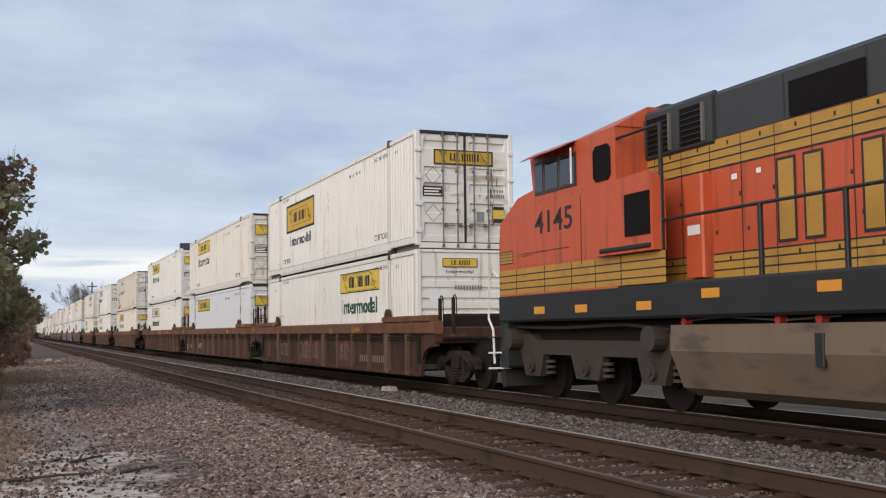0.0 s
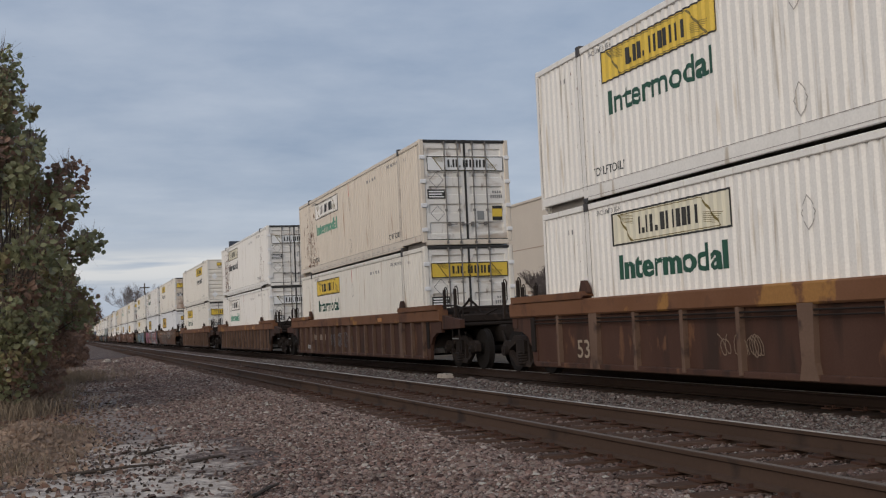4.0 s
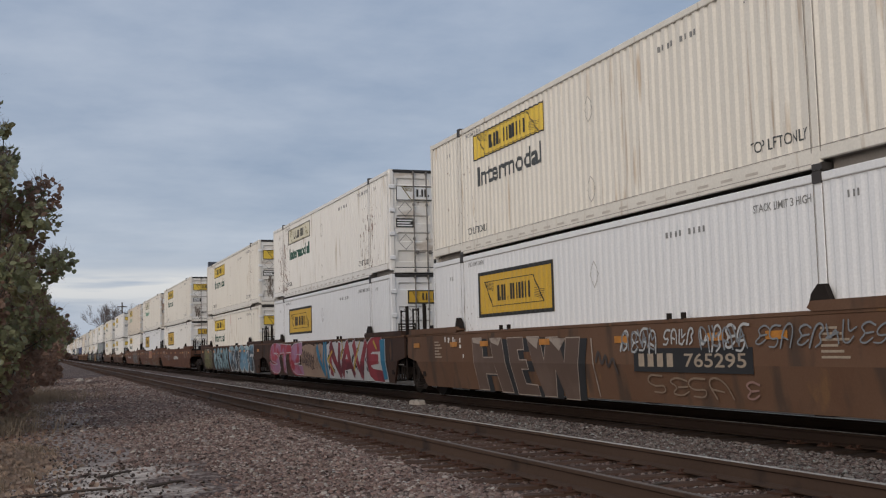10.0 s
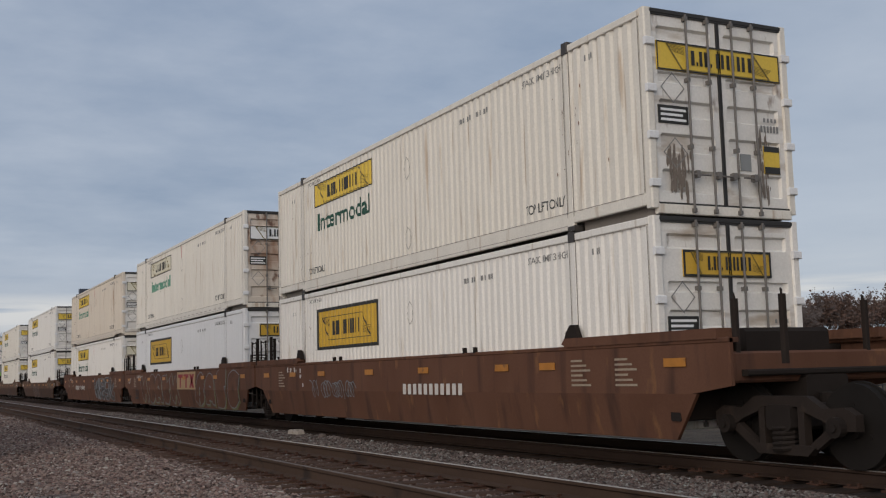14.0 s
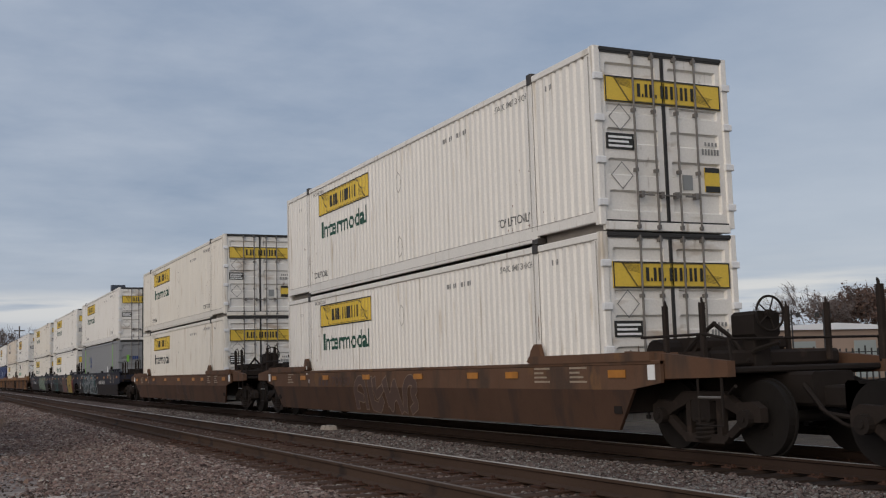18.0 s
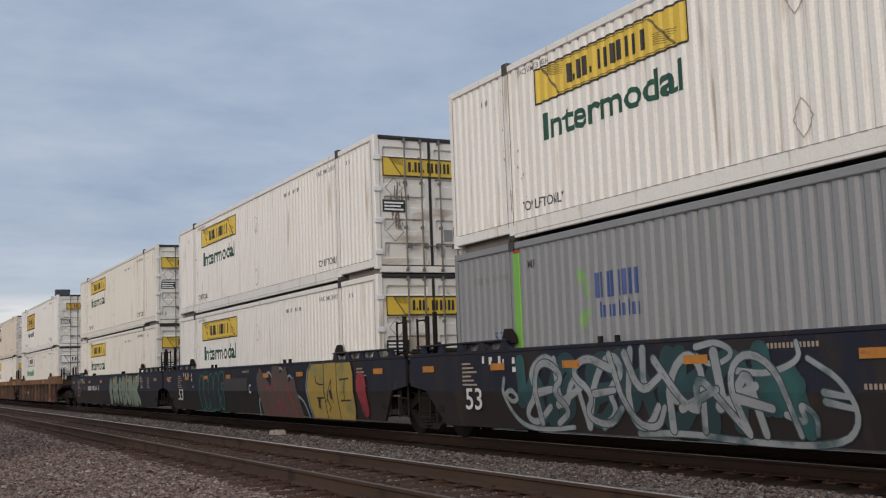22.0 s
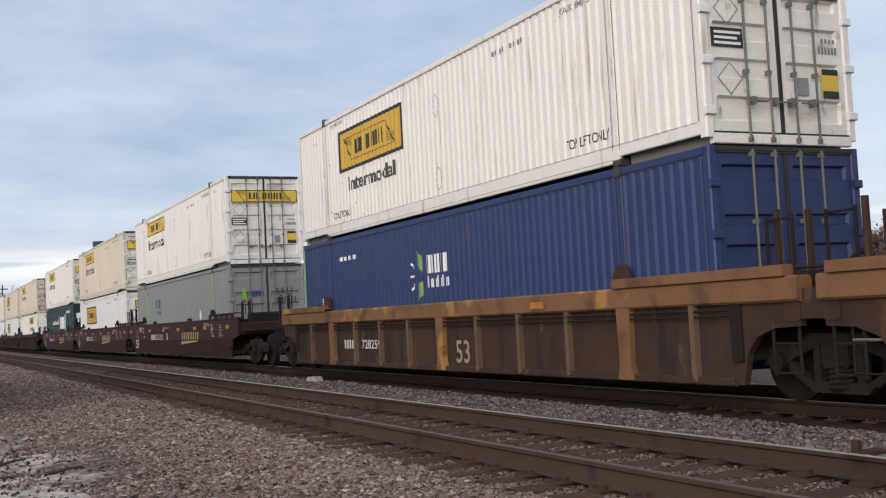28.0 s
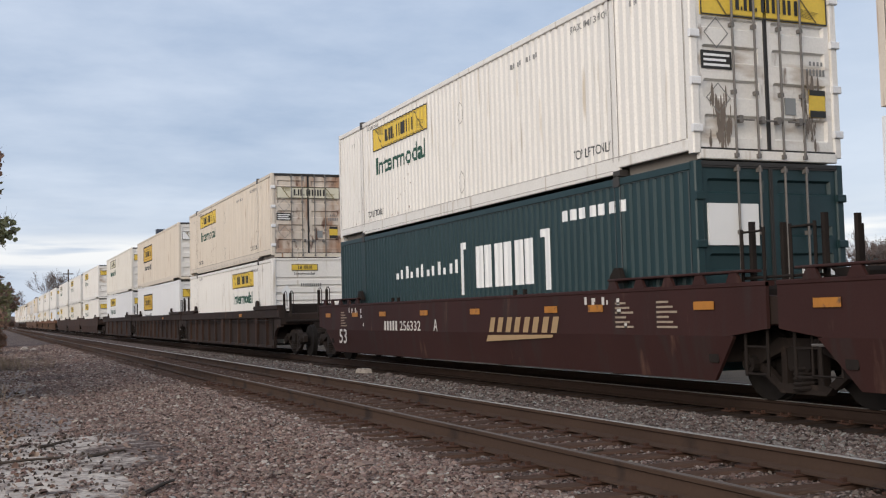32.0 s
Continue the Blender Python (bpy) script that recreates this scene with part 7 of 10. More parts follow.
    hood = put("long_hood", Geo().prism([(-0.95, 1.9), (0.95, 1.9), (0.95, 4.60), (0.86, 4.68), (-0.86, 4.68), (-0.95, 4.60)], "y", -21.2, -4.4).mesh("long_hood"), M["loco_orange"], loco)
    xs = -0.955
    put("upper_hood_band", Geo().box(-0.962, -0.94, -21.2, -4.4, 3.98, 4.61).mesh("upper_hood_band"), M["loco_grey"], hood)
    put("hood_roof", Geo().prism([(-0.957, 4.60), (0.957, 4.60), (0.862, 4.692), (-0.862, 4.692)], "y", -21.2, -4.4).mesh("hood_roof"), M["loco_grey"], hood)
    put("upper_stripe", flat([rect(4.4, 21.2, 3.56, 3.97)]), M["loco_yellow"], hood, Matrix.Translation((xs - 0.003, 0, 0)) @ SIDE)
    put("lower_stripe", flat([rect(4.4, 21.2, 1.95, 2.32)]), M["loco_yellow"], hood, Matrix.Translation((xs - 0.003, 0, 0)) @ SIDE)
    put("stripe_lining", flat([rect(4.4, 21.2, z, z + 0.022) for z in (3.55, 3.68, 3.80, 1.95, 2.08, 2.20, 2.31)] + [rect(a * 0.72 + 4.6, a * 0.72 + 4.615, 1.95, 3.97) for a in range(23)]), M["ink"], hood, Matrix.Translation((xs - 0.006, 0, 0)) @ SIDE)
    polys, out = [], []
    for i in range(4):
        a = 7.55 + 1.55 * i
        for u in (a, a + 0.52):
            polys.append(rect(u, u + 0.30, 2.42, 3.46)); out.append(rect(u - 0.04, u + 0.34, 2.38, 3.50))
    put("name_outline", flat(out), M["ink"], hood, Matrix.Translation((xs - 0.008, 0, 0)) @ SIDE)
    put("trade_name", flat(polys), M["loco_yellow"], hood, Matrix.Translation((xs - 0.011, 0, 0)) @ SIDE)
    put("door_latch", flat([rect(4.72 + 0.72 * i + d, 4.76 + 0.72 * i + d, z, z + 0.06) for i in range(22) for d, z in ((0.0, 2.6), (0.55, 3.1), (0.3, 3.86), (0.3, 2.22))]), M["ink"], hood, Matrix.Translation((xs - 0.009, 0, 0)) @ SIDE)["kind"] = "stuff"
    put("door_seam", flat([rect(4.6 + 0.72 * i, 4.612 + 0.72 * i, 2.33, 3.54) for i in range(22)]), M["ink"], hood, Matrix.Translation((xs - 0.0075, 0, 0)) @ SIDE)["kind"] = "stuff"
    put("hood_mark", flat([rect(6.55, 6.68, 3.34, 3.42), rect(7.1, 7.2, 3.36, 3.43)]), M["placard"], hood, Matrix.Translation((xs - 0.0095, 0, 0)) @ SIDE)["kind"] = "stuff"
    put("roof_seam", flat([rect(6.2 + 1.5 * i, 6.22 + 1.5 * i, 3.99, 4.6) for i in range(10)]), M["ink"], hood, Matrix.Translation((-0.967, 0, 0)) @ SIDE)["kind"] = "stuff"
    put("radiator_grille", Geo().box(-0.985, -0.95, -9.19, -7.83, 4.0, 4.46).mesh("radiator_grille"), M["mesh_dark"], hood)
    br = put("blower_housing", Geo().prism([(-1.0, 3.96), (-0.9, 3.86), (-0.9, 4.70), (-0.95, 4.70), (-1.0, 4.64)], "y", -6.19, -4.2).mesh("blower_housing"), M["loco_grey"], hood)
    for y0, y1 in ((-4.45, -5.12), (-5.36, -5.98)):
        put("louvre", Geo().box(-1.015, -0.995, y1, y0, 3.99, 4.56).mesh("louvre"), M["mesh_dark"], br)
        put("louvre_frame", Geo().prism([(y0, 3.99), (y0, 4.56), (y0 - 0.05, 4.56), (y0 - 0.05, 3.99)], "x", -1.04, -0.995).mesh("louvre_frame"), M["loco_grey"], br)
        for k in range(6):
            put("slat", Geo().slab(-1.035, -1.01, y1, y0, 4.03 + 0.085 * k, 4.05 + 0.085 * k, 0.004).mesh("slat"), M["loco_black"], br)
        put("louvre_frame", Geo().prism([(y1 - 0.03, 3.99), (y1 - 0.03, 4.56), (y1 + 0.02, 4.56), (y1 + 0.02, 3.99)], "x", -1.04, -0.995).mesh("louvre_frame"), M["steel"], br)
    put("underframe_beam", Geo().slab(-1.05, 1.05, -22.0, -0.3, 0.98, 1.44, 0.05).mesh("underframe_beam"), M["underframe"], loco)
    put("brake_line", Geo().tube([(-1.3, -5.9, 1.38), (-1.32, -6.8, 1.42), (-1.32, -8.0, 1.36), (-1.3, -9.0, 1.40)], 0.014, 6).mesh("brake_line"), M["steel"], loco)
    for y in (-5.95, -8.0, -8.75):
        put("hose_end", Geo().disc((-1.36, y, 1.37), "x", 0.06, 0.12, 10).mesh("hose_end"), M["red"], loco)
    put("side_pipe", Geo().tube([(-1.3, 0.0, 1.33), (-1.3, -2.0, 1.30), (-1.3, -4.2, 1.34), (-1.28, -5.4, 1.25)], 0.03, 6).mesh("side_pipe"), M["truck_grey"], loco)
    for y in (-5.6, -7.84, -9.37, -10.9, -12.2, -14.2, -16.2, -18.2, -20.2):
        put("rail_post", Geo().slab(-W + 0.02, -W + 0.08, y - 0.03, y + 0.03, 1.92, 4.3 if y == -5.6 else 2.86, 0.01).mesh("rail_post"), M["loco_black"], loco)
    put("walkway_rail", Geo().tube([(-W + 0.05, -5.6, 2.85), (-W + 0.05, -20.6, 2.85)], 0.025, 6).tube([(-W + 0.05, -5.6, 4.28), (-W + 0.02, -3.4, 4.24)], 0.022, 6).mesh("walkway_rail"), M["loco_black"], loco)
    pilot = put("pilot", Geo().slab(-1.5, 1.5, -0.25, 0.12, 0.55, 1.5, 0.04).mesh("pilot"), M["loco_black"], loco)
    for x in (-1.42, 1.42):
        put("step_rail", Geo().tube([(x, 0.25, 0.6), (x, 0.25, 2.2), (x, 0.05, 2.35)], 0.022, 6).tube([(x * 0.6, 0.25, 1.3), (x * 0.75, 0.25, 2.0), (x, 0.25, 2.2)], 0.02, 6).mesh("step_rail"), M["white_rail"], loco)
        for z in (0.55, 0.85, 1.15):
            put("step_tread", Geo().slab(x - 0.25, x + 0.1, 0.05, 0.32, z - 0.03, z, 0.01).mesh("step_tread"), M["white_rail" if z < 1 else "loco_black"], loco)
    for x in (-1.5, 1.5):
        put("grab_rail", Geo().tube([(x, 0.16, 2.3), (x, 0.42, 2.42), (x, 0.62, 2.25), (x, 0.66, 1.5), (x, 0.45, 1.28), (x, 0.4, 0.62)], 0.024, 6).mesh("grab_rail"), M["white_rail"], loco)
    put("snow_plough", Geo().prism([(-0.05, 0.2), (0.12, 0.16), (0.3, 0.6), (0.1, 0.6)], "x", -1.45, 1.45).mesh("snow_plough"), M["loco_black"], loco)
    put("coupler", coupler_mesh(), M["underframe"], loco, Matrix.Translation((0, 0.55, 0)) @ Matrix.Rotation(math.pi, 4, "Z"))
    put("fuel_tank", Geo().prism([(-1.50, 1.32), (-1.52, 0.95), (-1.30, 0.42), (-1.05, 0.30), (1.05, 0.30), (1.30, 0.42), (1.52, 0.95), (1.50, 1.32)], "y", -13.2, -5.75).mesh("fuel_tank"), M["tank"], loco)
    put("tank_gauge", Geo().slab(-1.54, -1.48, -8.95, -8.8, 0.8, 1.2, 0.01).mesh("tank_gauge"), M["loco_black"], loco)
    for c in (-2.84, -16.1):
        tr = put("truck", Geo().slab(-0.9, 0.9, c - 1.6, c + 1.6, 0.75, 1.15, 0.05).mesh("truck"), M["underframe"], loco)
        for s in (-1, 1):
            prof = [(-3.0, 0.85), (-2.8, 1.18), (-2.1, 1.20), (-1.8, 1.08), (1.8, 1.08), (2.1, 1.20), (2.9, 1.18), (3.0, 0.85), (2.55, 0.85), (2.35, 0.42), (1.75, 0.42), (1.6, 0.82), (0.55, 0.82), (0.38, 0.42), (-0.38, 0.42), (-0.55, 0.82), (-1.6, 0.82), (-1.75, 0.42), (-2.35, 0.42), (-2.55, 0.85)]
            put("side_frame", Geo().prism([(c + y, z) for y, z in prof], "x", s * 1.12, s * 1.26).mesh("side_frame"), M["truck_grey"], tr)
            for yc, zc in ((c + 2.6, 1.1), (c - 2.3, 1.12)):
                put("brake_cylinder", Geo().disc((s * 1.3, yc, zc), "x", 0.20, 0.42, 14).mesh("brake_cylinder"), M["truck_grey"], tr)
            for k in (-1, 0, 1):
                yy = c + 2.05 * k
                put("axle_box", Geo().disc((s * 1.28, yy, 0.62), "x", 0.14, 0.10, 16).disc((s * 1.34, yy, 0.62), "x", 0.07, 0.04, 12).mesh("axle_box"), M["truck_grey"], tr)
                put("coil_spring", Geo().disc((s * 1.2, yy - 0.62, 0.50), "z", 0.10, 0.05, 10).disc((s * 1.2, yy - 0.62, 0.60), "z", 0.10, 0.05, 10).disc((s * 1.2, yy - 0.62, 0.70), "z", 0.10, 0.05, 10).mesh("coil_spring"), M["truck_grey"], tr)
        for k in (-1, 0, 1):
            w = put("wheelset", wheelset_mesh(), M["wheel"], tr)
            w.matrix_parent_inverse = Matrix.Translation((0, c + 2.05 * k, WHEEL_R))
            SPINNING.append(w)
    return loco


# ------------------------------------------------------------------ the train

# the train: metres travelled towards the camera after t seconds
def travel(t):
    u = (t - 16) / 16
    return 15.1356 * t + 1.6284 * u ** 2 + -0.0722 * u ** 3 + 0.3901 * u ** 4

# middle of each loaded unit along the track at the zero of travel()
UNIT_Y = [34.64, 54.18, 73.64, 97.54, 121.28, 144.95, 168.63, 188.22, 207.68, 231.69, 251.15, 270.59, 294.29, 318.02, 341.98, 361.48, 380.97, 404.70, 424.20, 443.74, 467.54, 487.04, 506.55, 530.47]

SINGLE, JOINT = 9.98, 9.75


def box_spec(paint="cream", art="banner_yellow", door_art="wide", **more):
    words = {"banner_yellow": "yellow side panel", "banner_white": "outlined white side panel", "banner_faded": "faded cream side panel", "framed": "dark-framed gold side panel", None: "plain sides"}
    tone = {"cream": "cream-white corrugated container", "white": "white corrugated container", "bright": "bright white container", "tan": "weathered tan-white container", "rusty": "rust-streaked white container", "grey": "grey corrugated container", "blue": "dark blue corrugated container", "green": "dark green corrugated container"}[paint]
    d = dict(paint=paint, art=art, door_art=door_art)
    d.update(more)
    d.setdefault("label", tone + " with " + words[art])
    if d.get("turned"):
        d["label"] = d["label"].replace("corrugated ", "") + ", ribbed end first"
    if d.get("livery"):
        d["label"] = tone + " with white markings" if paint != "grey" else tone + " with lime green stripes"
        d["placards"] = False
    return d


Y, F, Wh, Fd = "banner_yellow", "framed", "banner_white", "banner_faded"
SOOT = ((-0.8, 0.25, 0.9, 0.16), (0.75, 0.25, 1.2, 0.12))
UNITS = [
    # (upper container, lower container)
    (box_spec("white", F, "small", soot=((0.72, 0.5, 2.0, 0.10),), seed=1), box_spec("white", Y, turned=True, seed=2)),
    (box_spec("cream", Y, line=True, door="cream", seed=3), box_spec("bright", Y, smooth=True, word=False, post="flaked", seed=4, label="smooth bright white container with rusty lift posts")),
    (box_spec("white", Y, seed=5), box_spec("white", Fd, word_mat="text_green", seed=6)),
    (box_spec("tan", Wh, "plain", rust=34, line=True, seed=7, word_mat="text_pale"), box_spec("cream", Y, line=True, seed=8)),
    (box_spec("white", Fd, "plain", rust=70, seed=9, word_mat="text_grey"), box_spec("white", Wh, "plain", line=True, seed=10)),
    (box_spec("cream", Y, turned=True, word_mat="text_grey", seed=11), box_spec("cream", Y, seed=12, soot=((-0.8, 0.2, 0.8, 0.15),))),
    (box_spec("cream", Y, door="door_rust", word_mat="text_grey", seed=13), box_spec("bright", F, "small", word=False, seed=14)),
    (box_spec("white", Fd, "plain", rust=40, seed=15, word_mat="text_green"), box_spec("bright", F, "small", word=False, seed=16)),
    (box_spec("cream", Y, soot=((-0.8, 0.4, 1.3, 0.14),), seed=17), box_spec("cream", Y, line=True, seed=18)),
    (box_spec("cream", Y, soot=SOOT, seed=19), box_spec("white", F, "small", word=False, seed=20)),
    (box_spec("cream", Fd, "plain", door="door_rust", line=True, seed=21, word_mat="text_pale"), box_spec("bright", F, "small", word=False, seed=22)),
    (box_spec("tan", Y, "faded", word_mat="text_pale", line=True, rust=9, seed=23), box_spec("white", Y, "faded", line=True, seed=24)),
    (box_spec("white", Y, seed=25), box_spec("white", Y, soot=SOOT, seed=26)),
    (box_spec("cream", Y, rust=8, seed=27), box_spec("cream", Y, soot=((-0.8, 0.2, 0.7, 0.12),), word_mat="text_grey", seed=28)),
    (box_spec("white", Y, seed=29), box_spec("grey", None, None, livery="grey", seed=30)),
    (box_spec("white", Y, soot=((-0.75, 0.9, 1.9, 0.12), (0.7, 0.6, 1.7, 0.12)), seed=31), box_spec("white", Y, seed=32)),
    (box_spec("cream", Y, seed=33), box_spec("cream", Y, seed=34)),
    (box_spec("white", F, "small", seed=35), box_spec("cream", Wh, "plain", line=True, word_mat="text_pale", seed=36)),
    (box_spec("tan", Wh, "plain", soot=((-0.7, 0.3, 2.0, 0.12),), word_mat="text_grey", seed=37), box_spec("cream", Y, seed=38)),
    (box_spec("white", F, "wide", seed=39), box_spec("blue", None, None, livery="blue", seed=40)),
    (box_spec("white", Y, "wide", seed=41, word_mat="text_grey"), box_spec("grey", None, None, livery="grey", seed=42)),
    (box_spec("tan", Y, "wide", word_mat="text_grey", seed=43), box_spec("bright", F, "small", word=False, seed=44)),
    (box_spec("white", Y, "wide", soot=SOOT, seed=45), box_spec("green", None, None, livery="green", seed=46)),
    (box_spec("tan", Y, "faded", door="door_rust", rust=10, seed=47), box_spec("white", Y, turned=True, seed=48)),
]
# three solid block letters, stroke by stroke
BLOCKS = [[(-5.15, 1.36), (-4.62, 1.36), (-4.45, 0.28), (-5.0, 0.28)], [(-4.15, 1.34), (-3.55, 1.34), (-3.2, 0.26), (-3.75, 0.26)], [(-4.7, 0.95), (-4.0, 0.95), (-3.9, 0.62), (-4.65, 0.62)],
          [(-3.25, 1.34), (-2.85, 1.34), (-2.45, 0.24), (-2.95, 0.24)], [(-2.9, 1.34), (-2.5, 1.34), (-2.45, 1.12), (-2.85, 1.12)], [(-2.75, 0.9), (-2.35, 0.9), (-2.3, 0.74), (-2.7, 0.74)], [(-2.6, 0.44), (-2.0, 0.42), (-1.95, 0.24), (-2.5, 0.24)],
          [(-2.3, 1.34), (-1.75, 1.34), (-1.25, 0.24), (-1.75, 0.24)], [(-1.75, 0.24), (-1.25, 0.24), (-0.95, 1.32), (-1.42, 1.32)], [(-1.4, 1.32), (-0.95, 1.32), (-0.35, 0.22), (-0.85, 0.22)], [(-0.85, 0.22), (-0.35, 0.22), (-0.08, 1.30), (-0.6, 1.30)]]
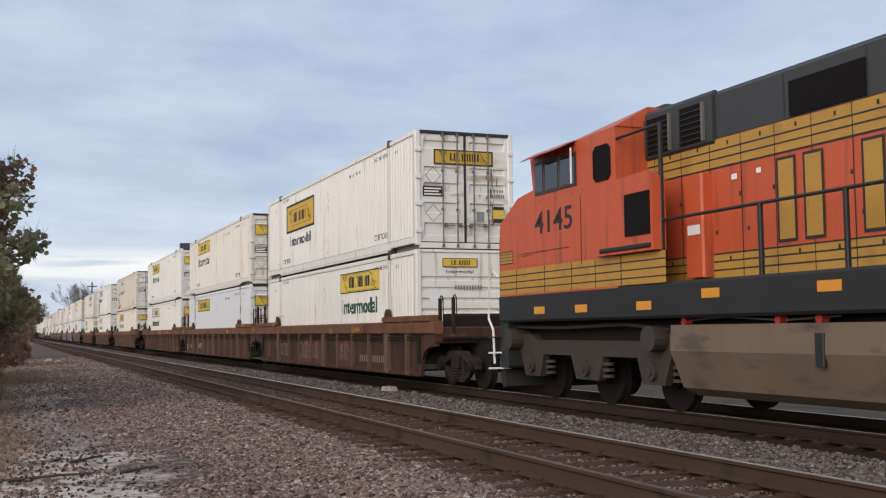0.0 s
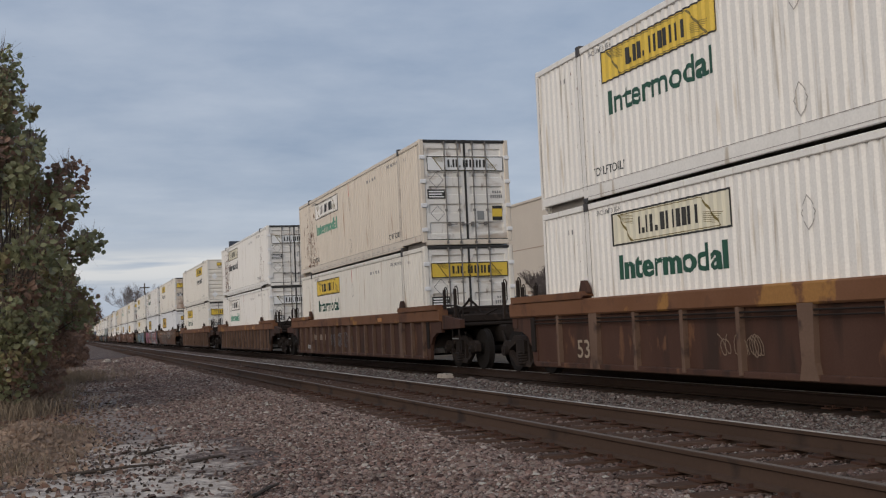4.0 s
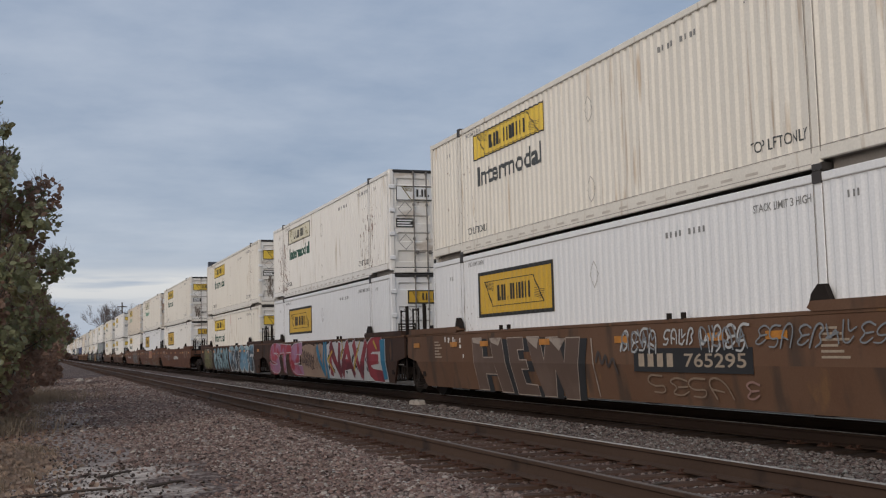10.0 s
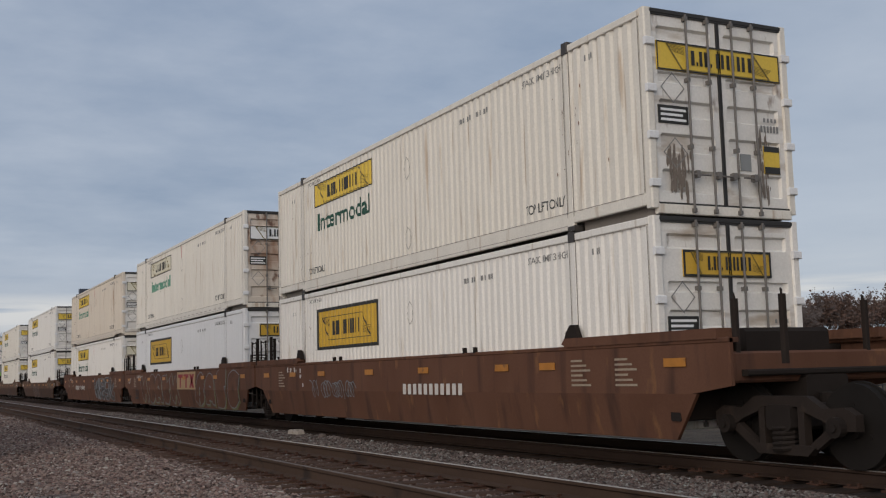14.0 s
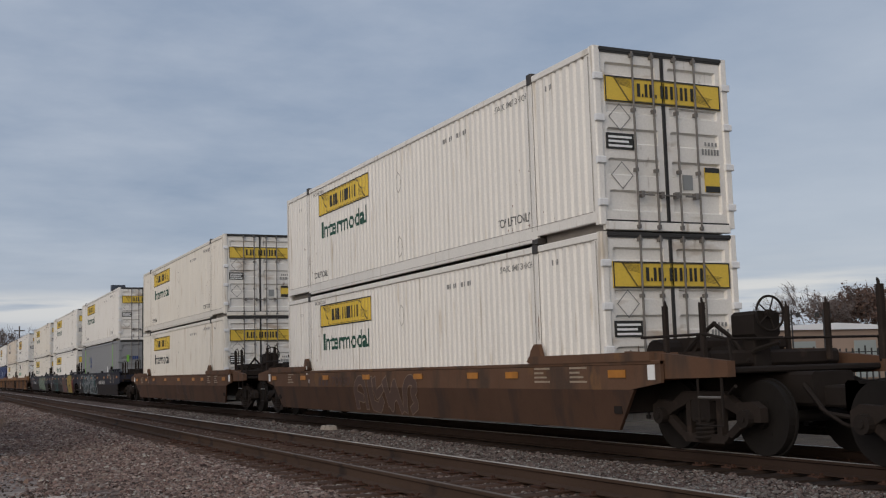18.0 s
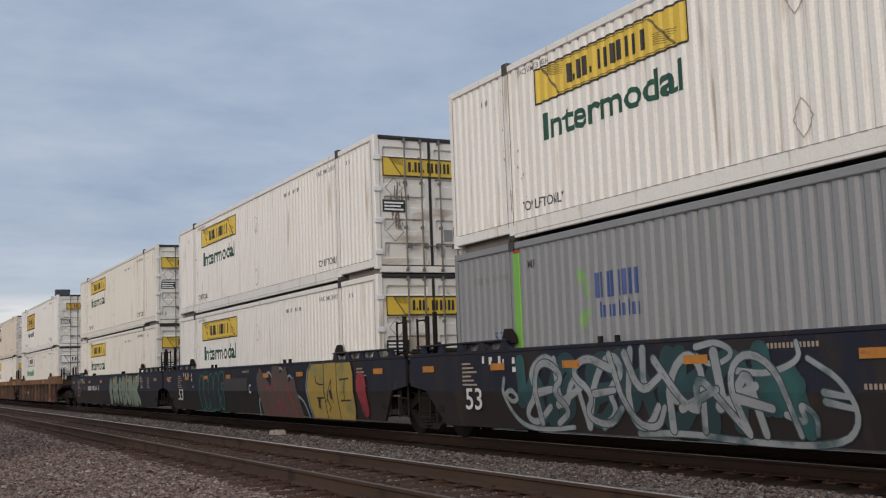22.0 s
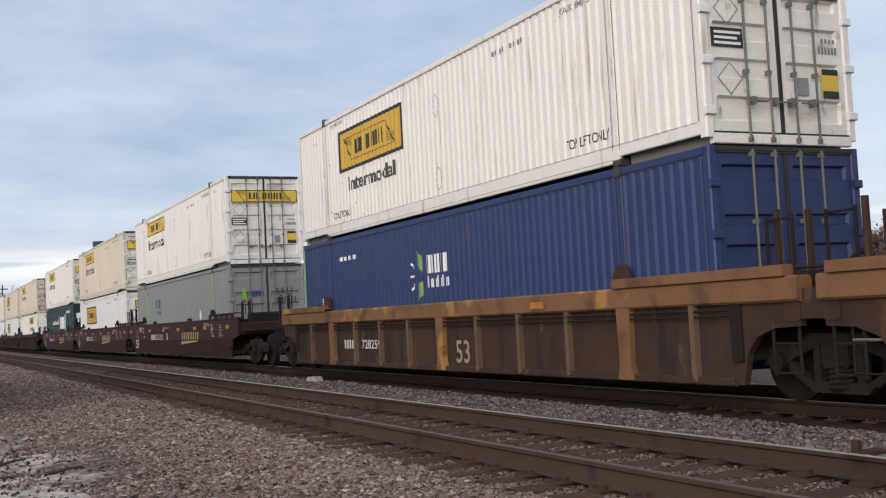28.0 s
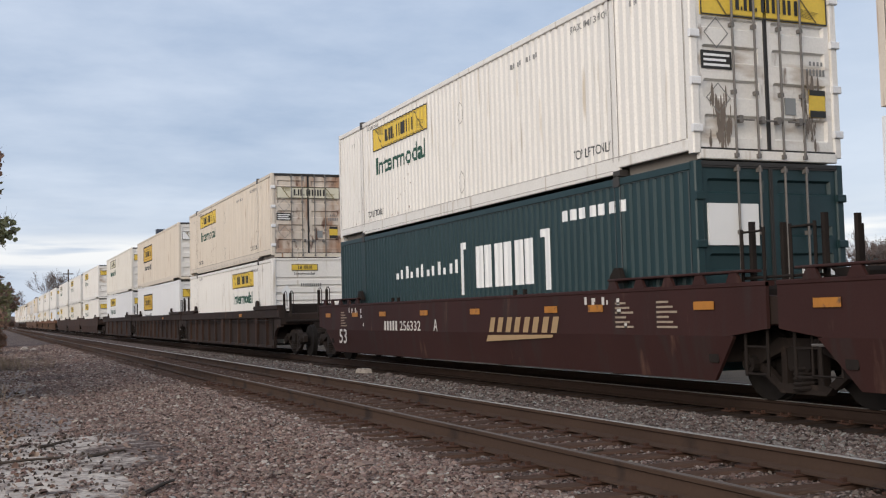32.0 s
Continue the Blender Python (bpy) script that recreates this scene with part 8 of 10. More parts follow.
# a loose brown scribble over the tan ground
_sc = random.Random(4)
SCRAWL = [[(-2.2 + 0.27 * k + 0.24 * math.sin(1.7 * j + k), 1.0 + 0.26 * math.cos(1.45 * j + 0.8 * k) - 0.04 * k) for j in range(9)] for k in range(7)] + [[(-0.6 + 0.5 * k, 0.55), (-0.4 + 0.5 * k, 0.95 + _sc.uniform(0, 0.3)), (-0.2 + 0.5 * k, 0.6)] for k in range(3)]
CARS = [
    # kind, side paint, chord paint, front truck, rear truck, label, stencils, spray paint, brake wheel
    ("ribbed", "red_brown", "brown_chord", SINGLE, 0, "rust-brown ribbed well car with spray-painted tags", [("53", 0.2, 0.5, 0.38, 0.55, "spray_black"), ("||||", 3.75, 0.46, 0.18, 0.75, "spray_tan"), ("||||||", 4.85, 0.46, 0.18, 1.1, "spray_tan")], [(-3.0, -0.5, 0.28, 1.1, ["spray_rose"], None, None, 4, 3, ["spray_wine"]), (1.4, 2.7, 0.28, 1.1, ["spray_rose"], None, None, 3, 3, ["spray_wine"]), (-6.4, -4.4, 0.35, 1.0, ["spray_tan"], None, None, 3, 3, None)], 0),
    ("ribbed", "red_brown", "brown_chord", JOINT, 0, "rust-brown ribbed well car between two others", [("125 T", -8.08, 0.44, 0.24, 0.92, "stencil"), ("53", -5.65, 0.46, 0.28, 0.46, "spray_black")], [(-6.88, -6.15, 0.42, 0.78, ["spray_white"], None, None, 3, True, None), (-4.42, -3.2, 0.38, 0.88, ["spray_white"], None, None, 4, True, None)], 0),
    ("ribbed", "red_brown", "brown_chord", JOINT, SINGLE, "rust-brown ribbed well car at the end of its set", [("53", -6.6, 0.4, 0.34, 0.5, "stencil_dim")], [(-1.9, -0.8, 0.4, 0.9, ["spray_tan"], None, None, 3, True, None)], 0),
    ("closeribbed", "red_brown", "brown_chord", SINGLE, SINGLE, "rust-brown close-ribbed well car with pale scrawls", [("||||", -5.6, 0.72, 0.2, 0.8, "stencil_dim"), ("|||||", -4.6, 0.72, 0.2, 1.0, "stencil_dim")], [(-3.2, 0.4, 0.35, 1.1, ["spray_silver"], None, None, 5, True, None), (-6.9, -6.3, 0.3, 0.6, ["spray_white"], None, None, 3, True, None)], 0),
    ("closeribbed", "brown", "brown_chord", SINGLE, SINGLE, "grimy dark brown close-ribbed well car", [], [], 0),
    ("closeribbed", "brown", "brown_chord", SINGLE, SINGLE, "brown close-ribbed well car with orange top edge", [("||||", -5.58, 0.80, 0.16, 0.42, "stencil"), ("|||||", -4.86, 0.80, 0.16, 0.64, "stencil")], [], -1),
    ("smooth", "ochre", "ochre", SINGLE, 0, "brown smooth-sided well car with lettered graffiti", [("#", 1.75, 0.74, 0.36, 3.1, "spray_black"), ("||||", 1.9, 0.82, 0.2, 1.1, "stencil_dim"), ("765295", 3.2, 0.82, 0.2, 1.5, "stencil_dim")], [dict(word="", box=(-5.4, 0.6, 0.22, 1.42), fill="fade_umber", outline="fade_bone", shade="spray_black", edge=0.022, drop=(0.26, -0.03), shapes=BLOCKS), dict(word="", box=(-5.4, 0.6, 0.22, 1.40), fill="fade_bone", r=0.02, shapes=[[(-5.13, 1.36), (-4.6, 1.355), (-4.72, 1.24), (-5.1, 1.28)], [(-4.15, 1.345), (-3.57, 1.34), (-3.7, 1.2), (-4.05, 1.26)], [(-2.3, 1.34), (-1.75, 1.335), (-1.85, 1.12), (-2.2, 1.26)], [(-1.4, 1.32), (-0.62, 1.30), (-0.9, 1.08), (-1.2, 1.24)]], strokes=[[(0.35, 1.28), (0.45, 0.3)]]), dict(word="", box=(0.2, 1.4, 0.4, 1.2), fill="spray_umber", r=0.03, bubble=True, strokes=[[(0.5, 0.9), (0.6, 1.1), (0.7, 0.8), (0.85, 1.05), (0.9, 0.75), (1.1, 1.0), (1.2, 0.7)]]), dict(word="2635", box=(1.35, 2.5, 1.0, 1.44), fill="spray_white", r=0.017, bubble=True, lean=0.3), dict(word="5241", box=(1.38, 2.48, 1.02, 1.44), fill="spray_silver", r=0.015, lean=-0.2), dict(word="3512", box=(2.65, 3.5, 1.12, 1.42), fill="spray_white", r=0.014, lean=0.3), dict(word="4263", box=(3.62, 4.78, 1.02, 1.45), fill="spray_white", r=0.017, bubble=True, lean=0.3), dict(word="5154", box=(3.6, 4.74, 1.04, 1.45), fill="spray_silver", r=0.015, lean=-0.3), dict(word="635624163", box=(4.92, 7.4, 1.06, 1.42), fill="spray_silver", r=0.012, bubble=True, lean=0.5), dict(word="3635", box=(2.1, 4.3, 0.36, 0.72), fill="spray_tan", r=0.013, bubble=True, lean=-0.3), dict(word="6", box=(4.55, 4.9, 0.36, 0.70), fill="spray_rose", r=0.013, bubble=True)], 0),
    ("smooth", "brown", "ochre", JOINT, 0, "well car covered in red, pink and blue graffiti", [], [dict(word="STE", box=(-8.1, -2.3, 0.28, 1.48), fill="fade_violet", outline="spray_white", shade="fade_red", r=0.165, edge=0.028, drop=(-0.2, -0.04), lean=0.14), dict(word="", box=(-2.4, 1.2, 0.27, 1.44), fill="spray_brown", ground="fade_tan", r=0.022, strokes=SCRAWL), dict(word="", box=(0.0, 1.5, 0.27, 1.48), fill="spray_blue", r=0.12, strokes=[[(0.1, 1.3), (0.5, 0.8), (0.9, 0.4)], [(0.9, 0.4), (1.1, 1.4)], [(1.35, 0.3), (1.35, 1.4)]]), dict(word="", box=(1.45, 7.9, 0.27, 1.48), fill="spray_black", ground="spray_white", r=0.07, strokes=[[(1.6 + 1.5 * k, 0.85), (1.85 + 1.5 * k, 1.1), (2.3 + 1.5 * k, 1.2)] for k in range(4)] + [[(1.6 + 1.5 * k, 0.6), (1.9 + 1.5 * k, 0.75), (2.3 + 1.5 * k, 0.5)] for k in range(4)]), dict(word="NAVE", box=(1.75, 7.6, 0.28, 1.50), fill="fade_red", outline="spray_white", r=0.165, edge=0.035, lean=0.04), dict(word="", box=(1.0, 8.0, 0.27, 1.48), fill="spray_yellow", r=0.05, strokes=[[(1.6, 0.85), (2.2, 1.15)], [(1.65, 0.85), (2.2, 0.5)], [(3.3, 0.9), (3.5, 1.2), (3.45, 1.46)], [(4.7, 0.6), (5.1, 1.0), (5.5, 1.42)], [(6.9, 1.4), (7.2, 1.2)]]), dict(word="", box=(7.2, 8.1, 0.27, 1.48), fill="spray_blue", r=0.2, strokes=[[(7.75, 1.35), (7.8, 0.45)]])], 0),
    ("smooth", "brown", "ochre", JOINT, SINGLE, "well car covered in aqua, olive and black graffiti", [], [dict(word="6145", box=(-8.3, -5.2, 0.28, 1.42), fill="fade_olive", outline="spray_black", shade="spray_tan", r=0.105, edge=0.022, drop=(0.05, 0.03), lean=0.2), dict(word="", box=(-5.2, -4.2, 0.4, 1.4), fill="spray_silver", r=0.014, strokes=[[(-5.1, 1.0), (-4.95, 1.25), (-4.8, 0.95), (-4.6, 1.3), (-4.45, 1.0)]]), dict(word="16325", box=(-4.4, 0.5, 0.28, 1.48), fill="fade_aqua", outline="spray_black", shade="spray_slate", shine="spray_white", r=0.135, edge=0.028, drop=(0.13, -0.05), lean=0.25), dict(word="42613", box=(0.9, 7.6, 0.27, 1.50), fill="fade_night", outline="spray_white", shine="spray_sky", r=0.18, edge=0.085, lean=0.2, ground="spray_umber"), dict(word="", box=(0.9, 7.6, 0.27, 1.5), fill="fade_aqua", r=0.09, strokes=[[(1.3, 1.35), (1.9, 1.42), (2.4, 1.3)], [(2.9, 1.4), (3.6, 1.35)], [(4.4, 1.42), (5.2, 1.36)], [(5.8, 1.4), (6.6, 1.34)]])], 0),
    ("smooth", "rust_brown", "rust_brown", SINGLE, 0, "brown smooth-sided well car with small white marks", [("|||||||||||", 0.2, 0.8, 0.2, 2.6, "stencil")], [(-5.2, -2.2, 0.6, 1.2, ["spray_silver"], None, None, 4, True, None)], 0),
    ("smooth", "rust_brown", "rust_brown", JOINT, 0, "brown well car with white outlined graffiti and a tan logo panel", [("125 T", -8.8, 1.1, 0.2, 0.55, "stencil"), ("53", -7.2, 0.45, 0.4, 0.6, "spray_black")], [dict(word="46514", box=(-6.1, 0.5, 0.28, 1.46), fill="rust_brown", outline="spray_silver", r=0.2, edge=0.028, lean=0.15, shade="fade_olive"), dict(word="2536", box=(2.9, 8.0, 0.28, 1.46), fill="rust_brown", outline="spray_silver", r=0.2, edge=0.03, shade="fade_olive", lean=0.15)], 0),
    ("smooth", "rust_brown", "rust_brown", JOINT, SINGLE, "brown well car with a silver graffiti piece", [("|||||", -4.75, 0.80, 0.22, 1.35, "stencil"), ("765841", -3.2, 0.80, 0.22, 1.6, "stencil"), ("B", -1.0, 0.78, 0.22, 0.16, "spray_black")], [dict(word="41634", box=(1.6, 6.6, 0.28, 1.42), fill="spray_silver", r=0.085, lean=0.3), dict(word="4631", box=(1.7, 7.2, 0.32, 1.42), fill="spray_umber", outline="spray_silver", r=0.08, edge=0.035, lean=-0.3)], 0),
    ("low", "ochre", "ochre", SINGLE, SINGLE, "low-sided tan-brown well car with a folded lower side", [("|||", -4.9, 0.88, 0.22, 0.8, "spray_brown"), ("70930", -3.9, 0.88, 0.22, 1.3, "spray_brown")], [dict(word="5142", box=(-2.4, 1.4, 0.28, 1.15), fill="spray_brown", outline="spray_tan", r=0.1, edge=0.018)], -1),
    ("low", "ochre", "ochre", SINGLE, SINGLE, "low-sided dull tan well car with a worn top edge", [("|||", -5.4, 0.9, 0.2, 0.7, "spray_brown"), ("|||||", -4.6, 0.9, 0.2, 1.0, "spray_brown")], [(0.6, 2.6, 0.3, 1.1, ["spray_brown"], None, None, 4, True, None)], -1),
    ("smooth", "navy", "navy", SINGLE, 0, "navy well car with a silver graffiti piece", [("53", -7.5, 0.55, 0.36, 0.55, "stencil"), ("||||||||||||||", -0.46, 1.34, 0.06, 0.85, "stencil_dim"), ("||||||", -0.2, 0.88, 0.06, 0.35, "stencil_dim"), ("||||||||", 0.93, 0.88, 0.06, 0.5, "stencil_dim"), ("A", 1.4, 0.86, 0.2, 0.15, "stencil"), ("|||||", 1.9, 0.86, 0.2, 1.0, "stencil"), ("888369", 3.0, 0.86, 0.2, 1.2, "stencil")], [dict(word="4264154", box=(-5.9, 0.2, 0.3, 1.46), fill="fade_teal", r=0.13, bubble=True, lean=0.35), dict(word="", box=(-6.4, 0.95, 0.25, 1.47), fill="fade_silver", outline="fade_teal", r=0.036, edge=0.014, bubble=True, strokes=[[(-6.2, 1.05), (-6.28, 0.8), (-5.9, 0.34), (-5.2, 0.27), (-4.4, 0.34)], [(-2.9, 0.3), (-1.9, 0.34), (-0.9, 0.27), (0.5, 0.27), (0.84, 0.55), (0.7, 0.95), (0.2, 1.22)], [(-1.6, 1.4), (-1.2, 1.46), (-0.9, 1.3), (-1.3, 1.15), (-1.6, 1.3)], [(-0.9, 1.1), (-0.4, 1.05), (0.1, 1.2), (0.05, 1.4)], [(-0.2, 0.6), (0.1, 0.5), (0.0, 0.75), (0.25, 0.6), (0.2, 0.4)], [(-6.2, 0.8), (-6.0, 0.9), (-5.8, 0.75), (-6.0, 0.68), (-6.15, 0.78)], [(0.4, 0.85), (0.75, 0.8)], [(0.4, 0.75), (0.78, 0.68)]]), dict(word="642154", box=(-5.7, -0.5, 0.27, 1.46), fill="fade_silver", outline="spray_slate", r=0.055, edge=0.018, bubble=True, lean=0.4), dict(word="26145", box=(-5.5, 0.0, 0.3, 1.42), fill="fade_silver", outline="spray_slate", shine="spray_silver", r=0.048, edge=0.018, lean=-0.45, bubble=True)], 0),
    ("smooth", "navy", "navy", JOINT, 0, "navy well car with teal, rust-red and yellow graffiti", [("53", -7.5, 0.55, 0.36, 0.55, "stencil"), ("C", -0.02, 0.79, 0.24, 0.2, "stencil"), ("||||||", -0.6, 1.34, 0.06, 0.62, "stencil_dim"), ("125 T", -9.0, 1.15, 0.16, 0.5, "stencil")], [dict(word="51523", box=(-5.0, -2.4, 0.28, 1.40), fill="spray_black", outline="spray_teal", r=0.13, edge=0.05, bubble=True, shine="spray_teal", lean=0.05), dict(word="", box=(-2.4, -0.1, 0.8, 1.25), fill="fade_buff", shapes=[rect(-2.38, -0.12, 0.86, 1.2)]), dict(word="", box=(0.4, 4.5, 0.22, 1.47), fill="spray_sky", r=0.03, bubble=True, strokes=[[(0.72, 0.25), (0.74, 0.6), (1.0, 0.75)], [(1.35, 1.1), (1.5, 1.32), (1.8, 1.32), (1.95, 1.1)], [(2.45, 1.4), (2.65, 1.42), (2.8, 1.25)], [(3.0, 1.1), (3.2, 1.26), (3.45, 1.12)], [(3.72, 0.75), (4.1, 0.62), (4.32, 0.24)]]), dict(word="", box=(0.5, 4.2, 0.22, 1.46), fill="fade_rust", outline="spray_rust", edge=0.02, shapes=[[(0.69, 1.17), (0.95, 1.44), (1.81, 0.94), (1.7, 0.24), (1.04, 0.24)], [(1.95, 1.45), (2.45, 1.44), (2.7, 0.24), (1.7, 0.24)], [(1.0, 0.24), (3.9, 0.24), (3.6, 0.80), (0.9, 0.86)], [(2.45, 1.2), (2.92, 1.44), (3.15, 1.02), (3.3, 0.24), (2.4, 0.24)], [(3.1, 1.0), (3.49, 1.18), (3.74, 0.7), (3.92, 0.24), (2.9, 0.24)]]), dict(word="", box=(0.6, 4.0, 0.22, 1.4), fill="fade_red", r=0.05, strokes=[[(1.35, 0.68), (1.55, 0.3)], [(1.45, 0.98), (1.75, 0.92)], [(2.14, 1.08), (2.06, 0.72)], [(1.95, 0.5), (2.03, 0.28)], [(2.3, 0.6), (2.42, 0.28)], [(2.6, 0.75), (2.82, 0.28)], [(3.08, 1.0), (3.2, 0.72), (3.5, 0.28)]]), dict(word="", box=(4.2, 7.4, 0.22, 1.48), fill="fade_yellow", outline="spray_black", shade="spray_sky", edge=0.03, drop=(-0.05, 0.0), shapes=[[(4.4, 0.95), (4.5, 1.3), (4.75, 1.46), (5.45, 1.46), (5.45, 0.24), (4.66, 0.24), (4.48, 0.5)], [(5.49, 1.47), (6.2, 1.47), (6.2, 0.24), (5.49, 0.24)], [(6.24, 1.46), (7.0, 1.46), (7.12, 1.2), (7.12, 0.5), (7.0, 0.24), (6.24, 0.24)]]), dict(word="", box=(4.4, 7.2, 0.24, 1.47), fill="spray_black", r=0.018, strokes=[[(4.95, 1.2), (5.0, 1.05), (5.2, 1.0), (5.43, 1.0)], [(5.0, 0.7), (5.42, 0.7)], [(5.2, 0.7), (5.12, 0.45)], [(5.55, 0.62), (5.9, 1.1), (5.92, 0.6)], [(5.6, 0.7), (5.75, 0.5), (5.62, 0.4)], [(6.4, 1.1), (6.9, 1.12)], [(6.4, 0.65), (6.95, 0.66)], [(6.68, 1.1), (6.6, 0.65)]]), dict(word="", box=(4.8, 6.0, 0.3, 1.2), fill="spray_black", r=0.05, strokes=[[(5.1, 0.66), (5.06, 0.5)], [(5.84, 0.86), (5.86, 0.7)]]), dict(word="", box=(7.2, 8.2, 0.27, 1.3), fill="fade_red", r=0.22, bubble=True, strokes=[[(7.55, 1.0), (7.65, 0.5)]])], 0),
    ("smooth", "navy", "navy", JOINT, SINGLE, "navy well car with sage green bubble graffiti", [("|||||", -4.9, 0.86, 0.2, 0.95, "stencil"), ("888369", -3.8, 0.86, 0.2, 1.15, "stencil"), ("B", -2.3, 0.86, 0.22, 0.17, "stencil"), ("53", -7.72, 0.56, 0.46, 0.77, "spray_rose")], [(-7.9, -6.5, 1.12, 1.36, ["spray_silver"], None, None, 6, True, None), dict(word="2616", box=(0.2, 2.7, 0.28, 1.44), fill="fade_sage", outline="spray_slate", shine="spray_aqua", r=0.125, edge=0.02, bubble=True, lean=0.05), dict(word="BUNK", box=(2.75, 6.0, 0.26, 1.46), fill="fade_sage", outline="spray_black", r=0.165, edge=0.02, bubble=True, lean=0.03)], 1),
    ("ribbed", "brown", "tan_chord", SINGLE, 0, "brown ribbed well car with a bleached tan top chord", [("53", 0.84, 0.42, 0.40, 0.52, "spray_rust"), ("125-T", -6.8, 0.66, 0.22, 0.55, "stencil_dim"), ("|||||", -5.13, 0.62, 0.20, 0.78, "stencil_dim"), ("728259", -4.15, 0.62, 0.20, 1.04, "stencil")], [], 0),
    ("ribbed", "brown", "tan_chord", JOINT, 0, "brown ribbed well car with a tan top chord and faded logo", [("|||", -5.5, 0.5, 0.4, 1.0, "stencil"), ("53", 0.5, 0.42, 0.36, 0.55, "stencil_dim")], [], 0),
    ("ribbed", "brown", "tan_chord", JOINT, SINGLE, "brown ribbed well car with tan chord under a blue container", [("53", 0.75, 0.36, 0.42, 0.55, "stencil_dim"), ("|||||", -5.1, 0.6, 0.2, 0.8, "stencil"), ("728259", -4.0, 0.6, 0.2, 1.1, "stencil")], [], 0),
    ("smooth", "maroon", "maroon", SINGLE, 0, "maroon-brown well car with white stencils and a slanted logo", [("53", -7.75, 0.5, 0.38, 0.65, "stencil"), ("|||||", -4.15, 0.86, 0.22, 0.95, "stencil"), ("256332", -3.1, 0.86, 0.22, 1.3, "stencil"), ("B", -1.05, 0.86, 0.26, 0.22, "stencil"), ("|||||||", -1.6, 1.30, 0.06, 1.1, "stencil_dim")], [], 0),
    ("smooth", "maroon", "maroon", JOINT, 0, "maroon-brown well car between two others, white stencils", [("53", -7.75, 0.5, 0.38, 0.65, "stencil"), ("|||||", -4.15, 0.86, 0.22, 0.95, "stencil"), ("256332", -3.1, 0.86, 0.22, 1.3, "stencil"), ("C", -1.05, 0.86, 0.26, 0.22, "stencil")], [], 0),
    ("smooth", "maroon", "maroon", JOINT, SINGLE, "maroon-brown well car with stencils under a green container", [("53", -7.75, 0.5, 0.38, 0.65, "stencil"), ("|||||", -4.15, 0.86, 0.22, 0.95, "stencil"), ("256332", -3.1, 0.86, 0.22, 1.3, "stencil"), ("A", -1.05, 0.86, 0.26, 0.22, "stencil")], [], 0),
    ("ribbed", "dark_brown", "dark_brown", SINGLE, 0, "grimy dark brown ribbed well car", [], [], 0),
]

TRAIN = []     # every moving thing, and where it is along the train
loco_ob = locomotive()
TRAIN.append((loco_ob, UNIT_Y[0] - 13.40, RAIL_Z))
LOWER_Z, UPPER_Z = 0.262, 3.1755
tail = random.Random(5)
y_tail = UNIT_Y[-1]
for k in range(17):
    joint = k % 3 != 2
    y_tail += 16.15 + (3.36 if joint else 7.62)
    UNIT_Y.append(y_tail)
    pos = (k + 1) % 3
    kind = ("ribbed", "smooth", "closeribbed", "smooth")[(k + 1) // 3 % 4]
    pal, chd = (("dark_brown", "dark_brown"), ("brown", "brown"), ("brown", "brown_chord"), ("ochre", "ochre"))[(k + 1) // 3 % 4]
    CARS.append((kind, pal, chd, SINGLE if pos == 0 else JOINT, SINGLE if pos == 2 else 0, "brown well car far back in the train", [], [], 0))
    UNITS.append((box_spec(tail.choice(("cream", "white", "tan", "white")), tail.choice((Y, Y, F, Fd)), tail.choice(("wide", "wide", "plain")), seed=100 + k, far=True), box_spec(tail.choice(("cream", "white", "bright")), tail.choice((Y, Y, F)), "wide", seed=200 + k, far=True)))
for k, (car_spec, (up, lowc)) in enumerate(zip(CARS, UNITS)):
    kind, pal, chd, fr, re_, lab, stencils, spray, brake = car_spec
    car = well_car(kind, pal, chd, fr, re_, lab, stencils, spray, brake, k, k > 24)
    TRAIN.append((car, UNIT_Y[k], RAIL_Z))
    for spec, z in ((lowc, LOWER_Z), (up, UPPER_Z)):
        spec["tier"] = z > 1
        spec["label"] += ", stacked" if z > 1 else ", in a well"
        TRAIN.append((container(spec), UNIT_Y[k], z))

# logo panels that only some cars carry
cars_by_unit = [ob for ob, _, _ in TRAIN if ob.name.startswith("well_car")]
M["logo_tan"] = material("tan_logo_panel", (0.34, 0.23, 0.12), 0.7, vary=0.15)
M["logo_red"] = material("dark_red_logo", (0.22, 0.015, 0.02), 0.6)
c11 = cars_by_unit[10]
at = Matrix.Translation((-1.489, 0, 0)) @ SIDE
put("logo_panel", flat([rect(0.35, 3.0, 0.86, 1.46)]), M["logo_tan"], c11, at, label="tan panel with dark red blocks")
put("logo_mark", flat([rect(0.5, 1.2, 1.26, 1.38), rect(0.75, 0.95, 0.92, 1.26), rect(1.35, 2.05, 1.26, 1.38), rect(1.6, 1.8, 0.92, 1.26), [(2.15, 1.38), (2.4, 1.38), (2.85, 0.92), (2.6, 0.92)], [(2.6, 1.38), (2.85, 1.38), (2.4, 0.92), (2.15, 0.92)]]), M["logo_red"], c11, Matrix.Translation((-1.493, 0, 0)) @ SIDE)
for k in (20, 21, 22):
    ob = cars_by_unit[k]
    polys = []
    for i in range(4):
        a = 1.72 + 0.70 * i
        polys += [[(a, 0.86), (a + 0.20, 0.86), (a + 0.30, 1.13), (a + 0.10, 1.13)], [(a + 0.34, 0.86), (a + 0.54, 0.86), (a + 0.64, 1.13), (a + 0.44, 1.13)]]
    polys.append([(1.60, 0.68), (4.20, 0.78), (4.25, 0.83), (1.66, 0.80)])
    put("slanted_logo", flat(polys), M["logo_tan"], ob, Matrix.Translation((-1.486, 0, 0)) @ SIDE, label="slanted pale block logo with a tapering underline")

# ------------------------------------------------------------------ ground and tracks


